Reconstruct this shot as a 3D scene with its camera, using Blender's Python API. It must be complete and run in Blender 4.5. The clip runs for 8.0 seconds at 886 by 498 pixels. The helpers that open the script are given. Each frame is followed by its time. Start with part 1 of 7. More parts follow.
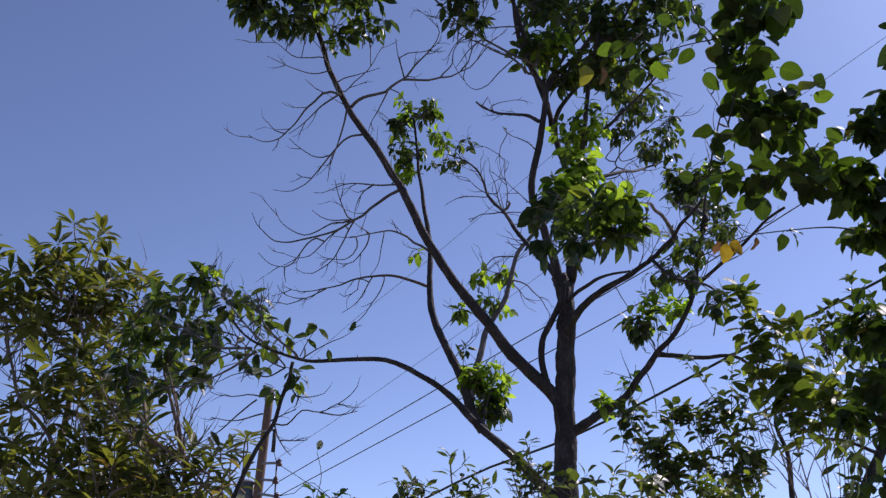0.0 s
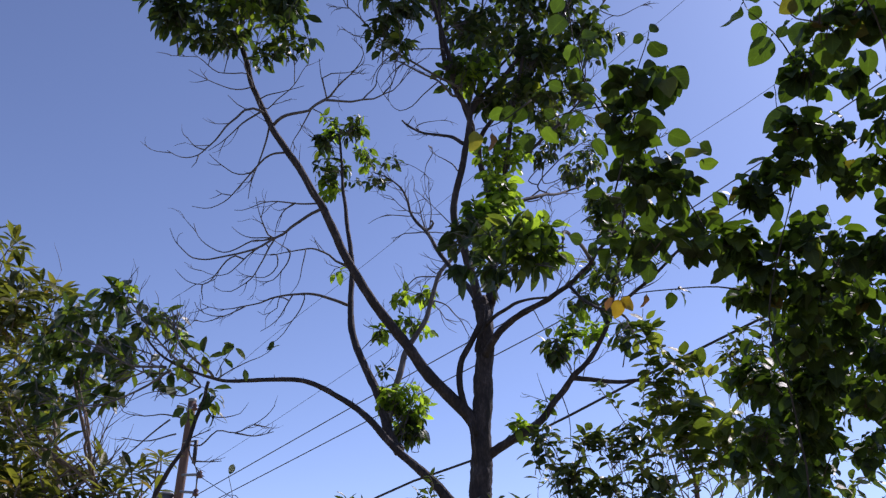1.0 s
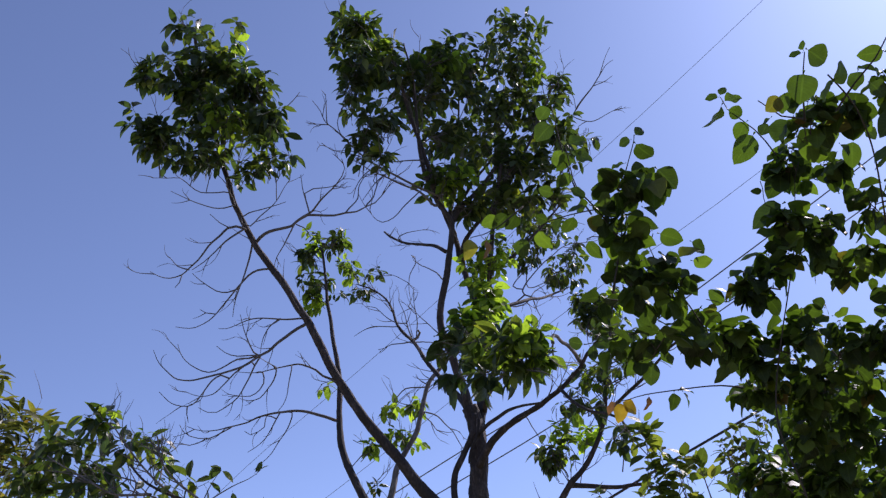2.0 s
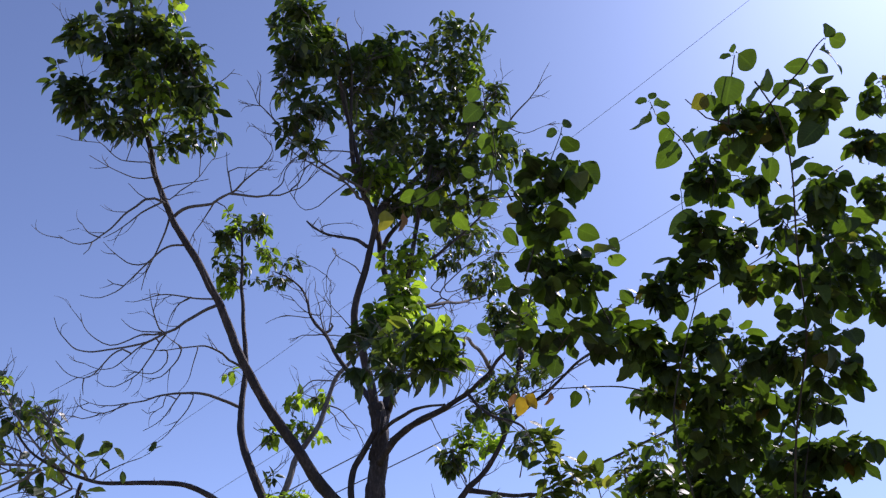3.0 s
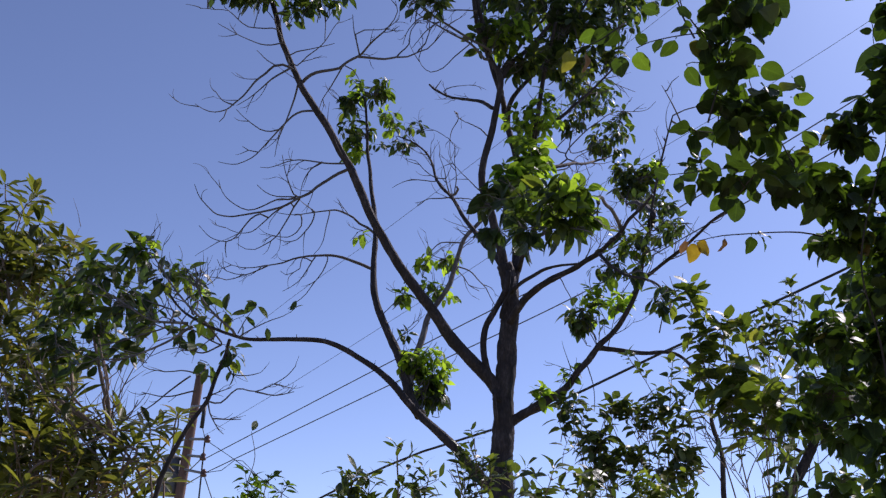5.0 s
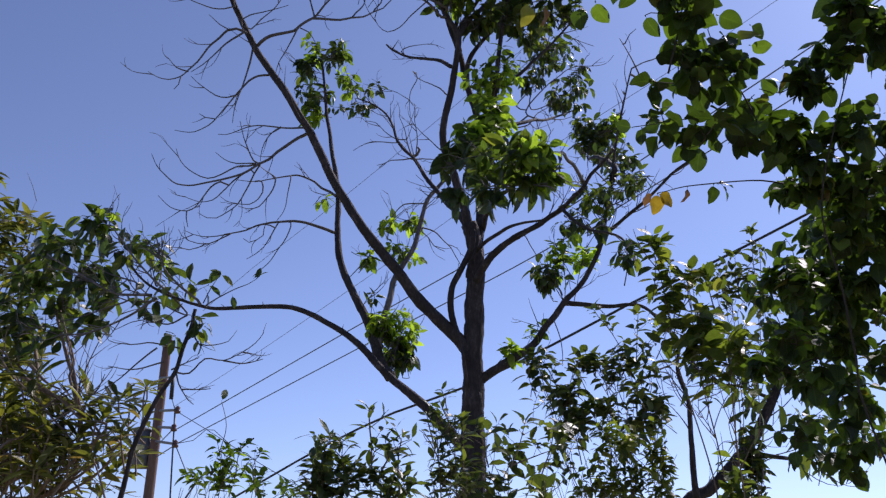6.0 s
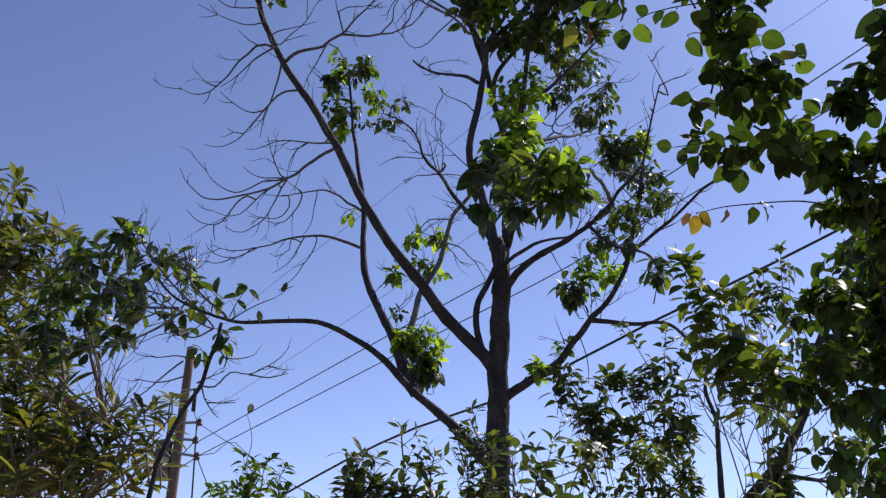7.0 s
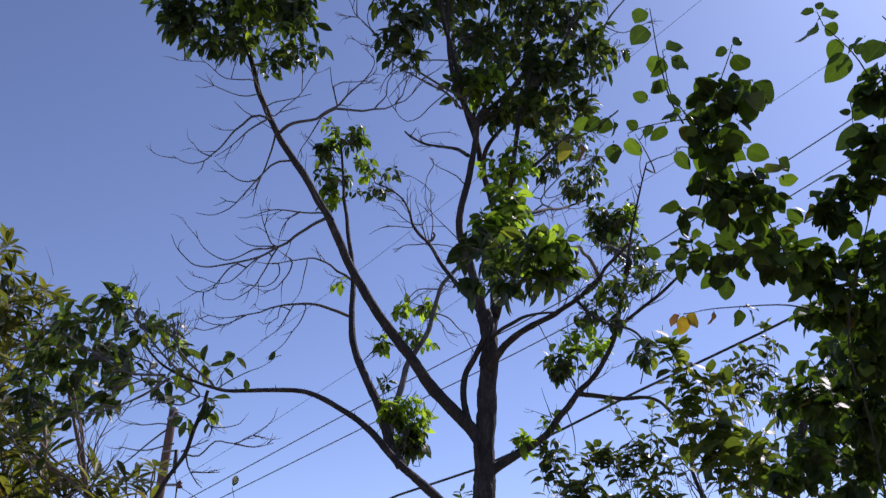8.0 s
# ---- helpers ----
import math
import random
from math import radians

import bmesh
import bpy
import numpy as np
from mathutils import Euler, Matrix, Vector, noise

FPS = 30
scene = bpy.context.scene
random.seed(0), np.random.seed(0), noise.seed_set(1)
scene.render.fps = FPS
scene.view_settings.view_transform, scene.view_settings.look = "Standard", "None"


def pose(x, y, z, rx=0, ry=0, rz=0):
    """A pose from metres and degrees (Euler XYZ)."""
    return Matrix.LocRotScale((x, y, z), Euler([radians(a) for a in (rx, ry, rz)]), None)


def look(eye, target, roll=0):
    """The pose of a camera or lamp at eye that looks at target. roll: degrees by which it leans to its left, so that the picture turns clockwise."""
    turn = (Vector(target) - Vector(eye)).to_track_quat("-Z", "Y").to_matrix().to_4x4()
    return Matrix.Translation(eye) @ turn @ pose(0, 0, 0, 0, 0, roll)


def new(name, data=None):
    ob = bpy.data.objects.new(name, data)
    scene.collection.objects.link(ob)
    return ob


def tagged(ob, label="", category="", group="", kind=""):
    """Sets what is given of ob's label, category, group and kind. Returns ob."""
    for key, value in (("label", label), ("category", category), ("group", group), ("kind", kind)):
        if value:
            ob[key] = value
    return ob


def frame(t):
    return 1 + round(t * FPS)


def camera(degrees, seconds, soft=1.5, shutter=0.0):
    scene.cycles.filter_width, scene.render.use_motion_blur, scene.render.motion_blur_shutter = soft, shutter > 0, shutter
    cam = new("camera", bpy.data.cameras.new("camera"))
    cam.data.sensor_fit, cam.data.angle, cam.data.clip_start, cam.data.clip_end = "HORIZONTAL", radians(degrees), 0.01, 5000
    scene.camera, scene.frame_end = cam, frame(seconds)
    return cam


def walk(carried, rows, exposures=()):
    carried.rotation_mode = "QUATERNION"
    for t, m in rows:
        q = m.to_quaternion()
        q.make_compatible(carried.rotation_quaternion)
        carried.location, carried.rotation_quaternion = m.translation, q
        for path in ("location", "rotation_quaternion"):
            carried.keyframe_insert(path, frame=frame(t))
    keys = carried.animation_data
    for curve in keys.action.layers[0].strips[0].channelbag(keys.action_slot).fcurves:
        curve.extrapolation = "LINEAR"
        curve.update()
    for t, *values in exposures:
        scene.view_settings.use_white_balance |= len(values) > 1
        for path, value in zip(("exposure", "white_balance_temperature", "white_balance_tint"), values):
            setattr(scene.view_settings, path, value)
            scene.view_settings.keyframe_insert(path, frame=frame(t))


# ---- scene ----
cam = camera(51.1, 8.0, 1.3, 0.1)
PATH = [
    (0, (0.071, 0.072, 1.541), (0.037, 1.926, 2.289), 1.64),
    (0.2, (0.142, 0.080, 1.567), (0.135, 1.917, 2.358), 2.66),
    (0.3, (0.162, 0.087, 1.585), (0.169, 1.922, 2.382), 2.80),
    (0.5, (0.181, 0.068, 1.587), (0.216, 1.905, 2.376), 2.87),
    (0.8, (0.191, 0.062, 1.622), (0.261, 1.913, 2.377), 2.37),
    (1, (0.162, 0.023, 1.651), (0.272, 1.867, 2.415), 1.08),
    (1.2, (0.141, 0.018, 1.677), (0.306, 1.835, 2.498), -0.32),
    (1.3, (0.111, -0.021, 1.673), (0.301, 1.776, 2.528), -1.08),
    (1.5, (0.088, -0.036, 1.673), (0.290, 1.730, 2.590), -2.87),
    (1.7, (0.100, -0.010, 1.677), (0.224, 1.747, 2.627), -2.12),
    (2.8, (0.195, 0.132, 1.617), (0.476, 1.839, 2.622), -0.06),
    (3, (0.159, 0.110, 1.624), (0.465, 1.824, 2.609), 0.99),
    (3.2, (0.122, 0.115, 1.631), (0.427, 1.849, 2.579), 1.65),
    (3.5, (0.069, 0.092, 1.618), (0.367, 1.859, 2.504), 2.07),
    (3.7, (0.038, 0.086, 1.615), (0.339, 1.871, 2.465), 2.00),
    (4, (0.005, 0.100, 1.620), (0.280, 1.897, 2.454), 2.60),
    (4.2, (-0.004, 0.123, 1.617), (0.224, 1.932, 2.439), 3.27),
    (4.5, (-0.006, 0.131, 1.603), (0.164, 1.963, 2.387), 3.73),
    (4.7, (0.006, 0.142, 1.596), (0.140, 1.989, 2.353), 3.35),
    (5, (0.014, 0.154, 1.578), (0.113, 2.018, 2.298), 3.09),
    (5.2, (0.018, 0.150, 1.567), (0.105, 2.023, 2.264), 2.80),
    (6.3, (0.003, 0.168, 1.589), (0.204, 2.053, 2.227), -0.47),
    (6.5, (-0.008, 0.161, 1.594), (0.154, 2.046, 2.243), -0.20),
    (6.8, (-0.015, 0.165, 1.595), (0.115, 2.046, 2.262), 0.48),
    (7, (-0.028, 0.171, 1.591), (0.107, 2.050, 2.263), 1.04),
    (7.2, (-0.027, 0.180, 1.587), (0.121, 2.060, 2.255), 1.47),
    (7.5, (-0.027, 0.165, 1.595), (0.139, 2.050, 2.243), 1.62),
    (7.7, (-0.035, 0.120, 1.635), (0.139, 1.998, 2.301), 1.52),
    (8, (-0.056, 0.089, 1.661), (0.101, 1.919, 2.452), 1.72),
]
walk(cam, [(t, look(eye, target, roll)) for t, eye, target, roll in PATH],
     [(0.0, -0.15, 6050.0, 26.0), (1.5, 0.04, 6050.0, 26.0), (3.0, 0.14, 6050.0, 26.0), (5.0, -0.07, 6050.0, 26.0), (6.5, -0.1, 6050.0, 26.0), (8.0, -0.12, 6050.0, 26.0)])

# ---- light ----
SUN_TURN, SUN_HEIGHT = 48.0, 45.0  # degrees to the right of +y, and above the horizon
world = bpy.data.worlds.new("world")
scene.world = world
world.use_nodes = True
wn = world.node_tree
sky = wn.nodes.new("ShaderNodeTexSky")
sky.sky_type = "NISHITA"
sky.sun_disc = False
sky.sun_elevation, sky.sun_rotation = radians(SUN_HEIGHT), radians(SUN_TURN)
sky.air_density, sky.dust_density, sky.ozone_density = 0.95, 0.98, 3.6
sky.altitude = 800
grey = wn.nodes.new("ShaderNodeRGBToBW")  # a hazier, evenly blue sky
wn.links.new(sky.outputs["Color"], grey.inputs["Color"])
haze, tone = wn.nodes.new("ShaderNodeMix"), wn.nodes.new("ShaderNodeMix")
for mix in (haze, tone):
    mix.data_type = "RGBA"
haze.inputs[0].default_value = 0.5
wn.links.new(sky.outputs["Color"], haze.inputs[6])
wn.links.new(grey.outputs["Val"], haze.inputs[7])
tone.blend_type, tone.inputs[0].default_value, tone.inputs[7].default_value = "MULTIPLY", 1.0, (0.81, 1.0, 1.3, 1)
wn.links.new(haze.outputs[2], tone.inputs[6])
wn.links.new(tone.outputs[2], wn.nodes["Background"].inputs["Color"])
wn.nodes["Background"].inputs["Strength"].default_value = 0.125
sun = new("sun", bpy.data.lights.new("sun", "SUN"))
sun.data.energy, sun.data.angle, sun.data.color = 5.0, radians(0.5), (1.0, 0.94, 0.84)
sun_way = Vector((math.sin(radians(SUN_TURN)) * math.cos(radians(SUN_HEIGHT)),
                  math.cos(radians(SUN_TURN)) * math.cos(radians(SUN_HEIGHT)), math.sin(radians(SUN_HEIGHT))))
sun.matrix_world = look(sun_way * 60, (0, 0, 0))


# ---- materials ----
def material(name):
    mat = bpy.data.materials.new(name)
    mat.use_nodes = True
    nt = mat.node_tree
    nt.nodes.clear()
    return mat, nt, nt.nodes.new("ShaderNodeOutputMaterial")


def ramp(nt, fac, stops):
    node = nt.nodes.new("ShaderNodeValToRGB")
    el = node.color_ramp.elements
    while len(el) < len(stops):
        el.new(0.5)
    for e, (pos, col) in zip(el, stops):
        e.position, e.color = pos, (*col, 1)
    nt.links.new(fac, node.inputs["Fac"])
    return node.outputs["Color"]


def noise_tex(nt, scale, detail=4, coord="Object"):
    co = nt.nodes.new("ShaderNodeTexCoord")
    n = nt.nodes.new("ShaderNodeTexNoise")
    n.inputs["Scale"].default_value, n.inputs["Detail"].default_value = scale, detail
    nt.links.new(co.outputs[coord], n.inputs["Vector"])
    return n.outputs["Fac"]


def mathop(nt, op, a, b):
    n = nt.nodes.new("ShaderNodeMath")
    n.operation = op
    for sock, v in zip(n.inputs, (a, b)):
        if isinstance(v, (int, float)):
            sock.default_value = v
        else:
            nt.links.new(v, sock)
    return n.outputs[0]


def leaf_material(name, stops, glow, through_share=0.45, rough=0.32, gloss=0.5):
    """Leaf blade: glossy upper skin over a blade that lets light through; colour differs from leaf to leaf, with pale veins and spots."""
    mat, nt, out = material(name)
    info, geo = nt.nodes.new("ShaderNodeObjectInfo"), nt.nodes.new("ShaderNodeNewGeometry")
    rnd = mathop(nt, "FRACT", mathop(nt, "ADD", info.outputs["Random"], geo.outputs["Random Per Island"]), 0.0)
    base = ramp(nt, rnd, stops)
    uv = nt.nodes.new("ShaderNodeUVMap")
    sep = nt.nodes.new("ShaderNodeSeparateXYZ")
    nt.links.new(uv.outputs["UV"], sep.inputs[0])
    across = mathop(nt, "ABSOLUTE", mathop(nt, "SUBTRACT", sep.outputs["X"], 0.5), 0.0)
    rib = mathop(nt, "LESS_THAN", across, 0.035)
    slant = mathop(nt, "SUBTRACT", sep.outputs["Y"], mathop(nt, "MULTIPLY", across, 0.5))
    vein = mathop(nt, "LESS_THAN", mathop(nt, "FRACT", mathop(nt, "MULTIPLY", slant, 9.0), 0.0), 0.14)
    pale = mathop(nt, "MAXIMUM", rib, mathop(nt, "MULTIPLY", vein, 0.45))
    mottle = noise_tex(nt, 60.0, 3)
    tone = mathop(nt, "ADD", mathop(nt, "MULTIPLY", mottle, 0.7), 0.65)

    def mixed(kind, a, b, fac):
        n = nt.nodes.new("ShaderNodeMix")
        n.data_type, n.blend_type = "RGBA", kind
        for sock, v in ((n.inputs[0], fac), (n.inputs[6], a), (n.inputs[7], b)):
            if isinstance(v, tuple):
                sock.default_value = (*v, 1)
            elif isinstance(v, (int, float)):
                sock.default_value = v
            else:
                nt.links.new(v, sock)
        return n.outputs[2]

    base = mixed("MIX", base, (0.16, 0.22, 0.06), mathop(nt, "MULTIPLY", pale, 0.10))
    comb = nt.nodes.new("ShaderNodeCombineColor")
    for sock in comb.inputs[:3]:
        nt.links.new(tone, sock)
    base = mixed("MULTIPLY", base, comb.outputs[0], 1.0)
    thru = mixed("MULTIPLY", base, glow, 1.0)
    bsdf = nt.nodes.new("ShaderNodeBsdfPrincipled")
    bsdf.inputs["Roughness"].default_value = rough
    bsdf.inputs["Specular IOR Level"].default_value = gloss
    nt.links.new(base, bsdf.inputs["Base Color"])
    bump = nt.nodes.new("ShaderNodeBump")
    bump.inputs["Strength"].default_value, bump.inputs["Distance"].default_value = 0.6, 0.005
    nt.links.new(mathop(nt, "ADD", pale, mottle), bump.inputs["Height"])
    nt.links.new(bump.outputs[0], bsdf.inputs["Normal"])
    tr = nt.nodes.new("ShaderNodeBsdfTranslucent")
    nt.links.new(thru, tr.inputs["Color"])
    mix = nt.nodes.new("ShaderNodeMixShader")
    mix.inputs[0].default_value = through_share
    nt.links.new(bsdf.outputs[0], mix.inputs[1])
    nt.links.new(tr.outputs[0], mix.inputs[2])
    nt.links.new(mix.outputs[0], out.inputs["Surface"])
    return mat


def rough_material(name, stops, scale, rough=0.85, bump_d=0.01, fine=8.0, metal=0.0, stretch=(1, 1, 1)):
    """Bark, wood, soil, rubber and metal: two scales of noise in colour and relief."""
    mat, nt, out = material(name)
    co = nt.nodes.new("ShaderNodeTexCoord")
    mp = nt.nodes.new("ShaderNodeMapping")
    mp.inputs["Scale"].default_value = stretch
    nt.links.new(co.outputs["Object"], mp.inputs["Vector"])
    facs = []
    for s in (scale, scale * fine):
        n = nt.nodes.new("ShaderNodeTexNoise")
        n.inputs["Scale"].default_value, n.inputs["Detail"].default_value, n.inputs["Roughness"].default_value = s, 5, 0.6
        nt.links.new(mp.outputs[0], n.inputs["Vector"])
        facs.append(n.outputs["Fac"])
    both = mathop(nt, "ADD", mathop(nt, "MULTIPLY", facs[0], 0.55), mathop(nt, "MULTIPLY", facs[1], 0.45))
    bsdf = nt.nodes.new("ShaderNodeBsdfPrincipled")
    bsdf.inputs["Roughness"].default_value, bsdf.inputs["Metallic"].default_value = rough, metal
    nt.links.new(ramp(nt, both, stops), bsdf.inputs["Base Color"])
    bump = nt.nodes.new("ShaderNodeBump")
    bump.inputs["Strength"].default_value, bump.inputs["Distance"].default_value = 0.8, bump_d
    nt.links.new(both, bump.inputs["Height"])
    nt.links.new(bump.outputs[0], bsdf.inputs["Normal"])
    nt.links.new(bsdf.outputs[0], out.inputs["Surface"])
    return mat


LEAF_GLOSSY = leaf_material("glossy_leaf", [(0.0, (0.018, 0.031, 0.014)), (0.5, (0.028, 0.044, 0.018)), (0.75, (0.045, 0.062, 0.019)), (0.92, (0.08, 0.10, 0.022)), (1.0, (0.13, 0.14, 0.025))], (3.2, 3.6, 1.0), 0.34, 0.42, 0.5)
LEAF_ROUND = leaf_material("round_leaf", [(0.0, (0.018, 0.027, 0.010)), (0.55, (0.030, 0.044, 0.013)), (0.82, (0.048, 0.07, 0.016)), (0.97, (0.08, 0.108, 0.023)), (1.0, (0.10, 0.056, 0.024))], (3.5, 4.5, 0.9), 0.25, 0.55, 0.25)
LEAF_LONG = leaf_material("long_leaf", [(0.0, (0.03, 0.037, 0.013)), (0.4, (0.058, 0.069, 0.021)), (0.75, (0.11, 0.12, 0.03)), (0.95, (0.12, 0.115, 0.035)), (1.0, (0.14, 0.095, 0.045))], (2.8, 2.8, 0.9), 0.42, 0.42, 0.4)
LEAF_BUSH = leaf_material("bush_leaf", [(0.0, (0.028, 0.045, 0.014)), (0.5, (0.045, 0.065, 0.018)), (0.85, (0.08, 0.105, 0.025)), (1.0, (0.13, 0.155, 0.035))], (2.8, 2.9, 1.0), 0.28, 0.42)
# two brighter greens: young sprouts, and sunlit foliage with its light in the colour
LEAF_YOUNG_LIT = leaf_material("young_lit_leaf", [(0.0, (0.03, 0.05, 0.013)), (0.35, (0.06, 0.09, 0.017)), (0.72, (0.13, 0.19, 0.025)), (1.0, (0.23, 0.31, 0.035))], (2.4, 2.6, 0.9), 0.6, 0.4)
LEAF_FRESH_LIT = leaf_material("fresh_lit_leaf", [(0.0, (0.085, 0.14, 0.02)), (0.5, (0.165, 0.235, 0.028)), (1.0, (0.26, 0.34, 0.04))], (2.2, 2.4, 0.9), 0.58, 0.42)
LEAF_LIT = leaf_material("light_bush_leaf", [(0.0, (0.04, 0.055, 0.013)), (0.5, (0.075, 0.098, 0.019)), (0.85, (0.15, 0.175, 0.028)), (1.0, (0.2, 0.18, 0.05))], (2.6, 2.9, 1.0), 0.38, 0.45, 0.35)
LEAF_YELLOW = leaf_material("yellow_leaf", [(0.0, (0.20, 0.13, 0.012)), (1.0, (0.28, 0.19, 0.02))], (1.6, 1.6, 0.8), 0.5)
LEAF_FADING = leaf_material("fading_leaf", [(0.0, (0.17, 0.17, 0.025)), (1.0, (0.22, 0.2, 0.03))], (1.8, 1.8, 1.0), 0.5)
LEAF_BROWN = leaf_material("brown_leaf", [(0.0, (0.16, 0.08, 0.03)), (1.0, (0.22, 0.12, 0.05))], (1.6, 1.5, 1.0), 0.4, 0.6)
BARK = rough_material("dark_bark", [(0.28, (0.014, 0.011, 0.011)), (0.48, (0.035, 0.027, 0.026)), (0.56, (0.06, 0.045, 0.042)), (0.66, (0.13, 0.105, 0.10))], 11.0, 0.85, 0.05, 6.0, 0.0, (1, 1, 0.4))
# paler copy of the dark bark: sunlight on some limbs put into the colour
BARK_PALE_SUNLIT = rough_material("pale_sunlit_bark", [(0.28, (0.05, 0.04, 0.038)), (0.48, (0.13, 0.11, 0.10)), (0.6, (0.24, 0.21, 0.195)), (0.7, (0.42, 0.38, 0.35))], 11.0, 0.8, 0.04, 6.0, 0.0, (1, 1, 0.4))
# near tree's bark: the shade inside its foliage is put into this dark brown
BARK_SHADED = rough_material("shaded_brown_bark", [(0.3, (0.014, 0.011, 0.009)), (0.7, (0.05, 0.038, 0.03))], 14.0, 0.9, 0.01)
TWIG_DARK = rough_material("dark_brown_twig", [(0.3, (0.03, 0.02, 0.014)), (0.7, (0.10, 0.07, 0.05))], 20.0, 0.85, 0.004)
TWIG_GREY = rough_material("grey_twig", [(0.3, (0.05, 0.041, 0.040)), (0.7, (0.17, 0.148, 0.142))], 20.0, 0.85, 0.004)
TWIG_BROWN = rough_material("brown_twig", [(0.3, (0.12, 0.075, 0.05)), (0.7, (0.27, 0.2, 0.14))], 20.0, 0.8, 0.004)
POLE_WOOD = rough_material("weathered_pole_wood", [(0.25, (0.08, 0.045, 0.032)), (0.5, (0.16, 0.095, 0.07)), (0.75, (0.26, 0.18, 0.14))], 6.0, 0.9, 0.015, 9.0, 0.0, (1, 1, 0.12))
RUBBER = rough_material("cable_rubber", [(0.3, (0.012, 0.012, 0.013)), (0.7, (0.03, 0.03, 0.032))], 5.0, 0.6, 0.002)
WIRE_METAL = rough_material("dull_aluminium_wire", [(0.3, (0.08, 0.08, 0.085)), (0.7, (0.16, 0.16, 0.165))], 8.0, 0.5, 0.002, 8.0, 0.6)
TANK_PAINT = rough_material("weathered_tank_paint", [(0.3, (0.085, 0.09, 0.095)), (0.7, (0.16, 0.165, 0.17))], 3.0, 0.55, 0.003)
GREY_PAINT = rough_material("grey_paint", [(0.3, (0.19, 0.20, 0.21)), (0.7, (0.30, 0.31, 0.32))], 3.0, 0.5, 0.003)
PORCELAIN = rough_material("brown_porcelain", [(0.3, (0.09, 0.04, 0.025)), (0.7, (0.14, 0.07, 0.045))], 4.0, 0.2, 0.001)
GROUND = rough_material("dry_grass_ground", [(0.25, (0.12, 0.11, 0.055)), (0.5, (0.22, 0.20, 0.105)), (0.75, (0.34, 0.28, 0.16))], 0.6, 0.95, 0.05, 20.0)


# ---- shared builders ----
def part_mesh(name, me, mat, parent, label="", smooth=True):
    if not me.materials:
        me.materials.append(mat)
    if smooth:
        me.polygons.foreach_set("use_smooth", [True] * len(me.polygons))
    ob = new(name, me)
    ob.parent = parent
    if label:
        tagged(ob, label)
    return ob


def thing(name, base, label, category, group="", kind=""):
    ob = new(name)
    ob.empty_display_size = 0.2
    ob.location = base
    bpy.context.view_layer.update()
    return tagged(ob, label, category, group, kind)


def smooth_line(pts, step):
    """A Catmull-Rom line through the points, resampled at about that step."""
    pts = [Vector(p) for p in pts]
    ext = [pts[0] * 2 - pts[1], *pts, pts[-1] * 2 - pts[-2]]
    out = []
    for i in range(1, len(ext) - 2):
        a, b, c, d = ext[i - 1:i + 3]
        n = max(1, round((c - b).length / step))
        for k in range(n):
            t = k / n
            out.append(0.5 * ((2 * b) + (c - a) * t + (2 * a - 5 * b + 4 * c - d) * t * t + (3 * b - a - 3 * c + d) * t ** 3))
    return out + [pts[-1]]


def tube_arrays(line, radii, sides, rough=0.0, cap=True):
    """Vertices and faces of a tube along a line, with its own radius at each point."""
    verts, faces = [], []
    up = Vector((0.31, 0.89, 0.33))
    n = len(line)
    for i, p in enumerate(line):
        d = (line[min(i + 1, n - 1)] - line[max(i - 1, 0)]).normalized()
        x = d.cross(up)
        if x.length < 0.05:
            x = d.cross(Vector((1, 0, 0)))
        x.normalize()
        up = x.cross(d)
        for k in range(sides):
            a = 2 * math.pi * k / sides
            way = x * math.cos(a) + up * math.sin(a)
            r = radii[i]
            if rough:
                r *= 1 + rough * noise.noise(p * 9 + way * 1.3) + rough * 0.8 * noise.noise(p * 31 + way * 2.5)
            verts.append(p + way * r)
        if i:
            o, q = (i - 1) * sides, i * sides
            for k in range(sides):
                j = (k + 1) % sides
                faces.append((o + k, o + j, q + j, q + k))
    if cap:
        faces.append(tuple(range(sides))[::-1])
        faces.append(tuple(range((n - 1) * sides, n * sides)))
    return verts, faces


def mesh_from(name, verts, faces):
    me = bpy.data.meshes.new(name)
    me.from_pydata([tuple(v) for v in verts], [], faces)
    me.update()
    return me


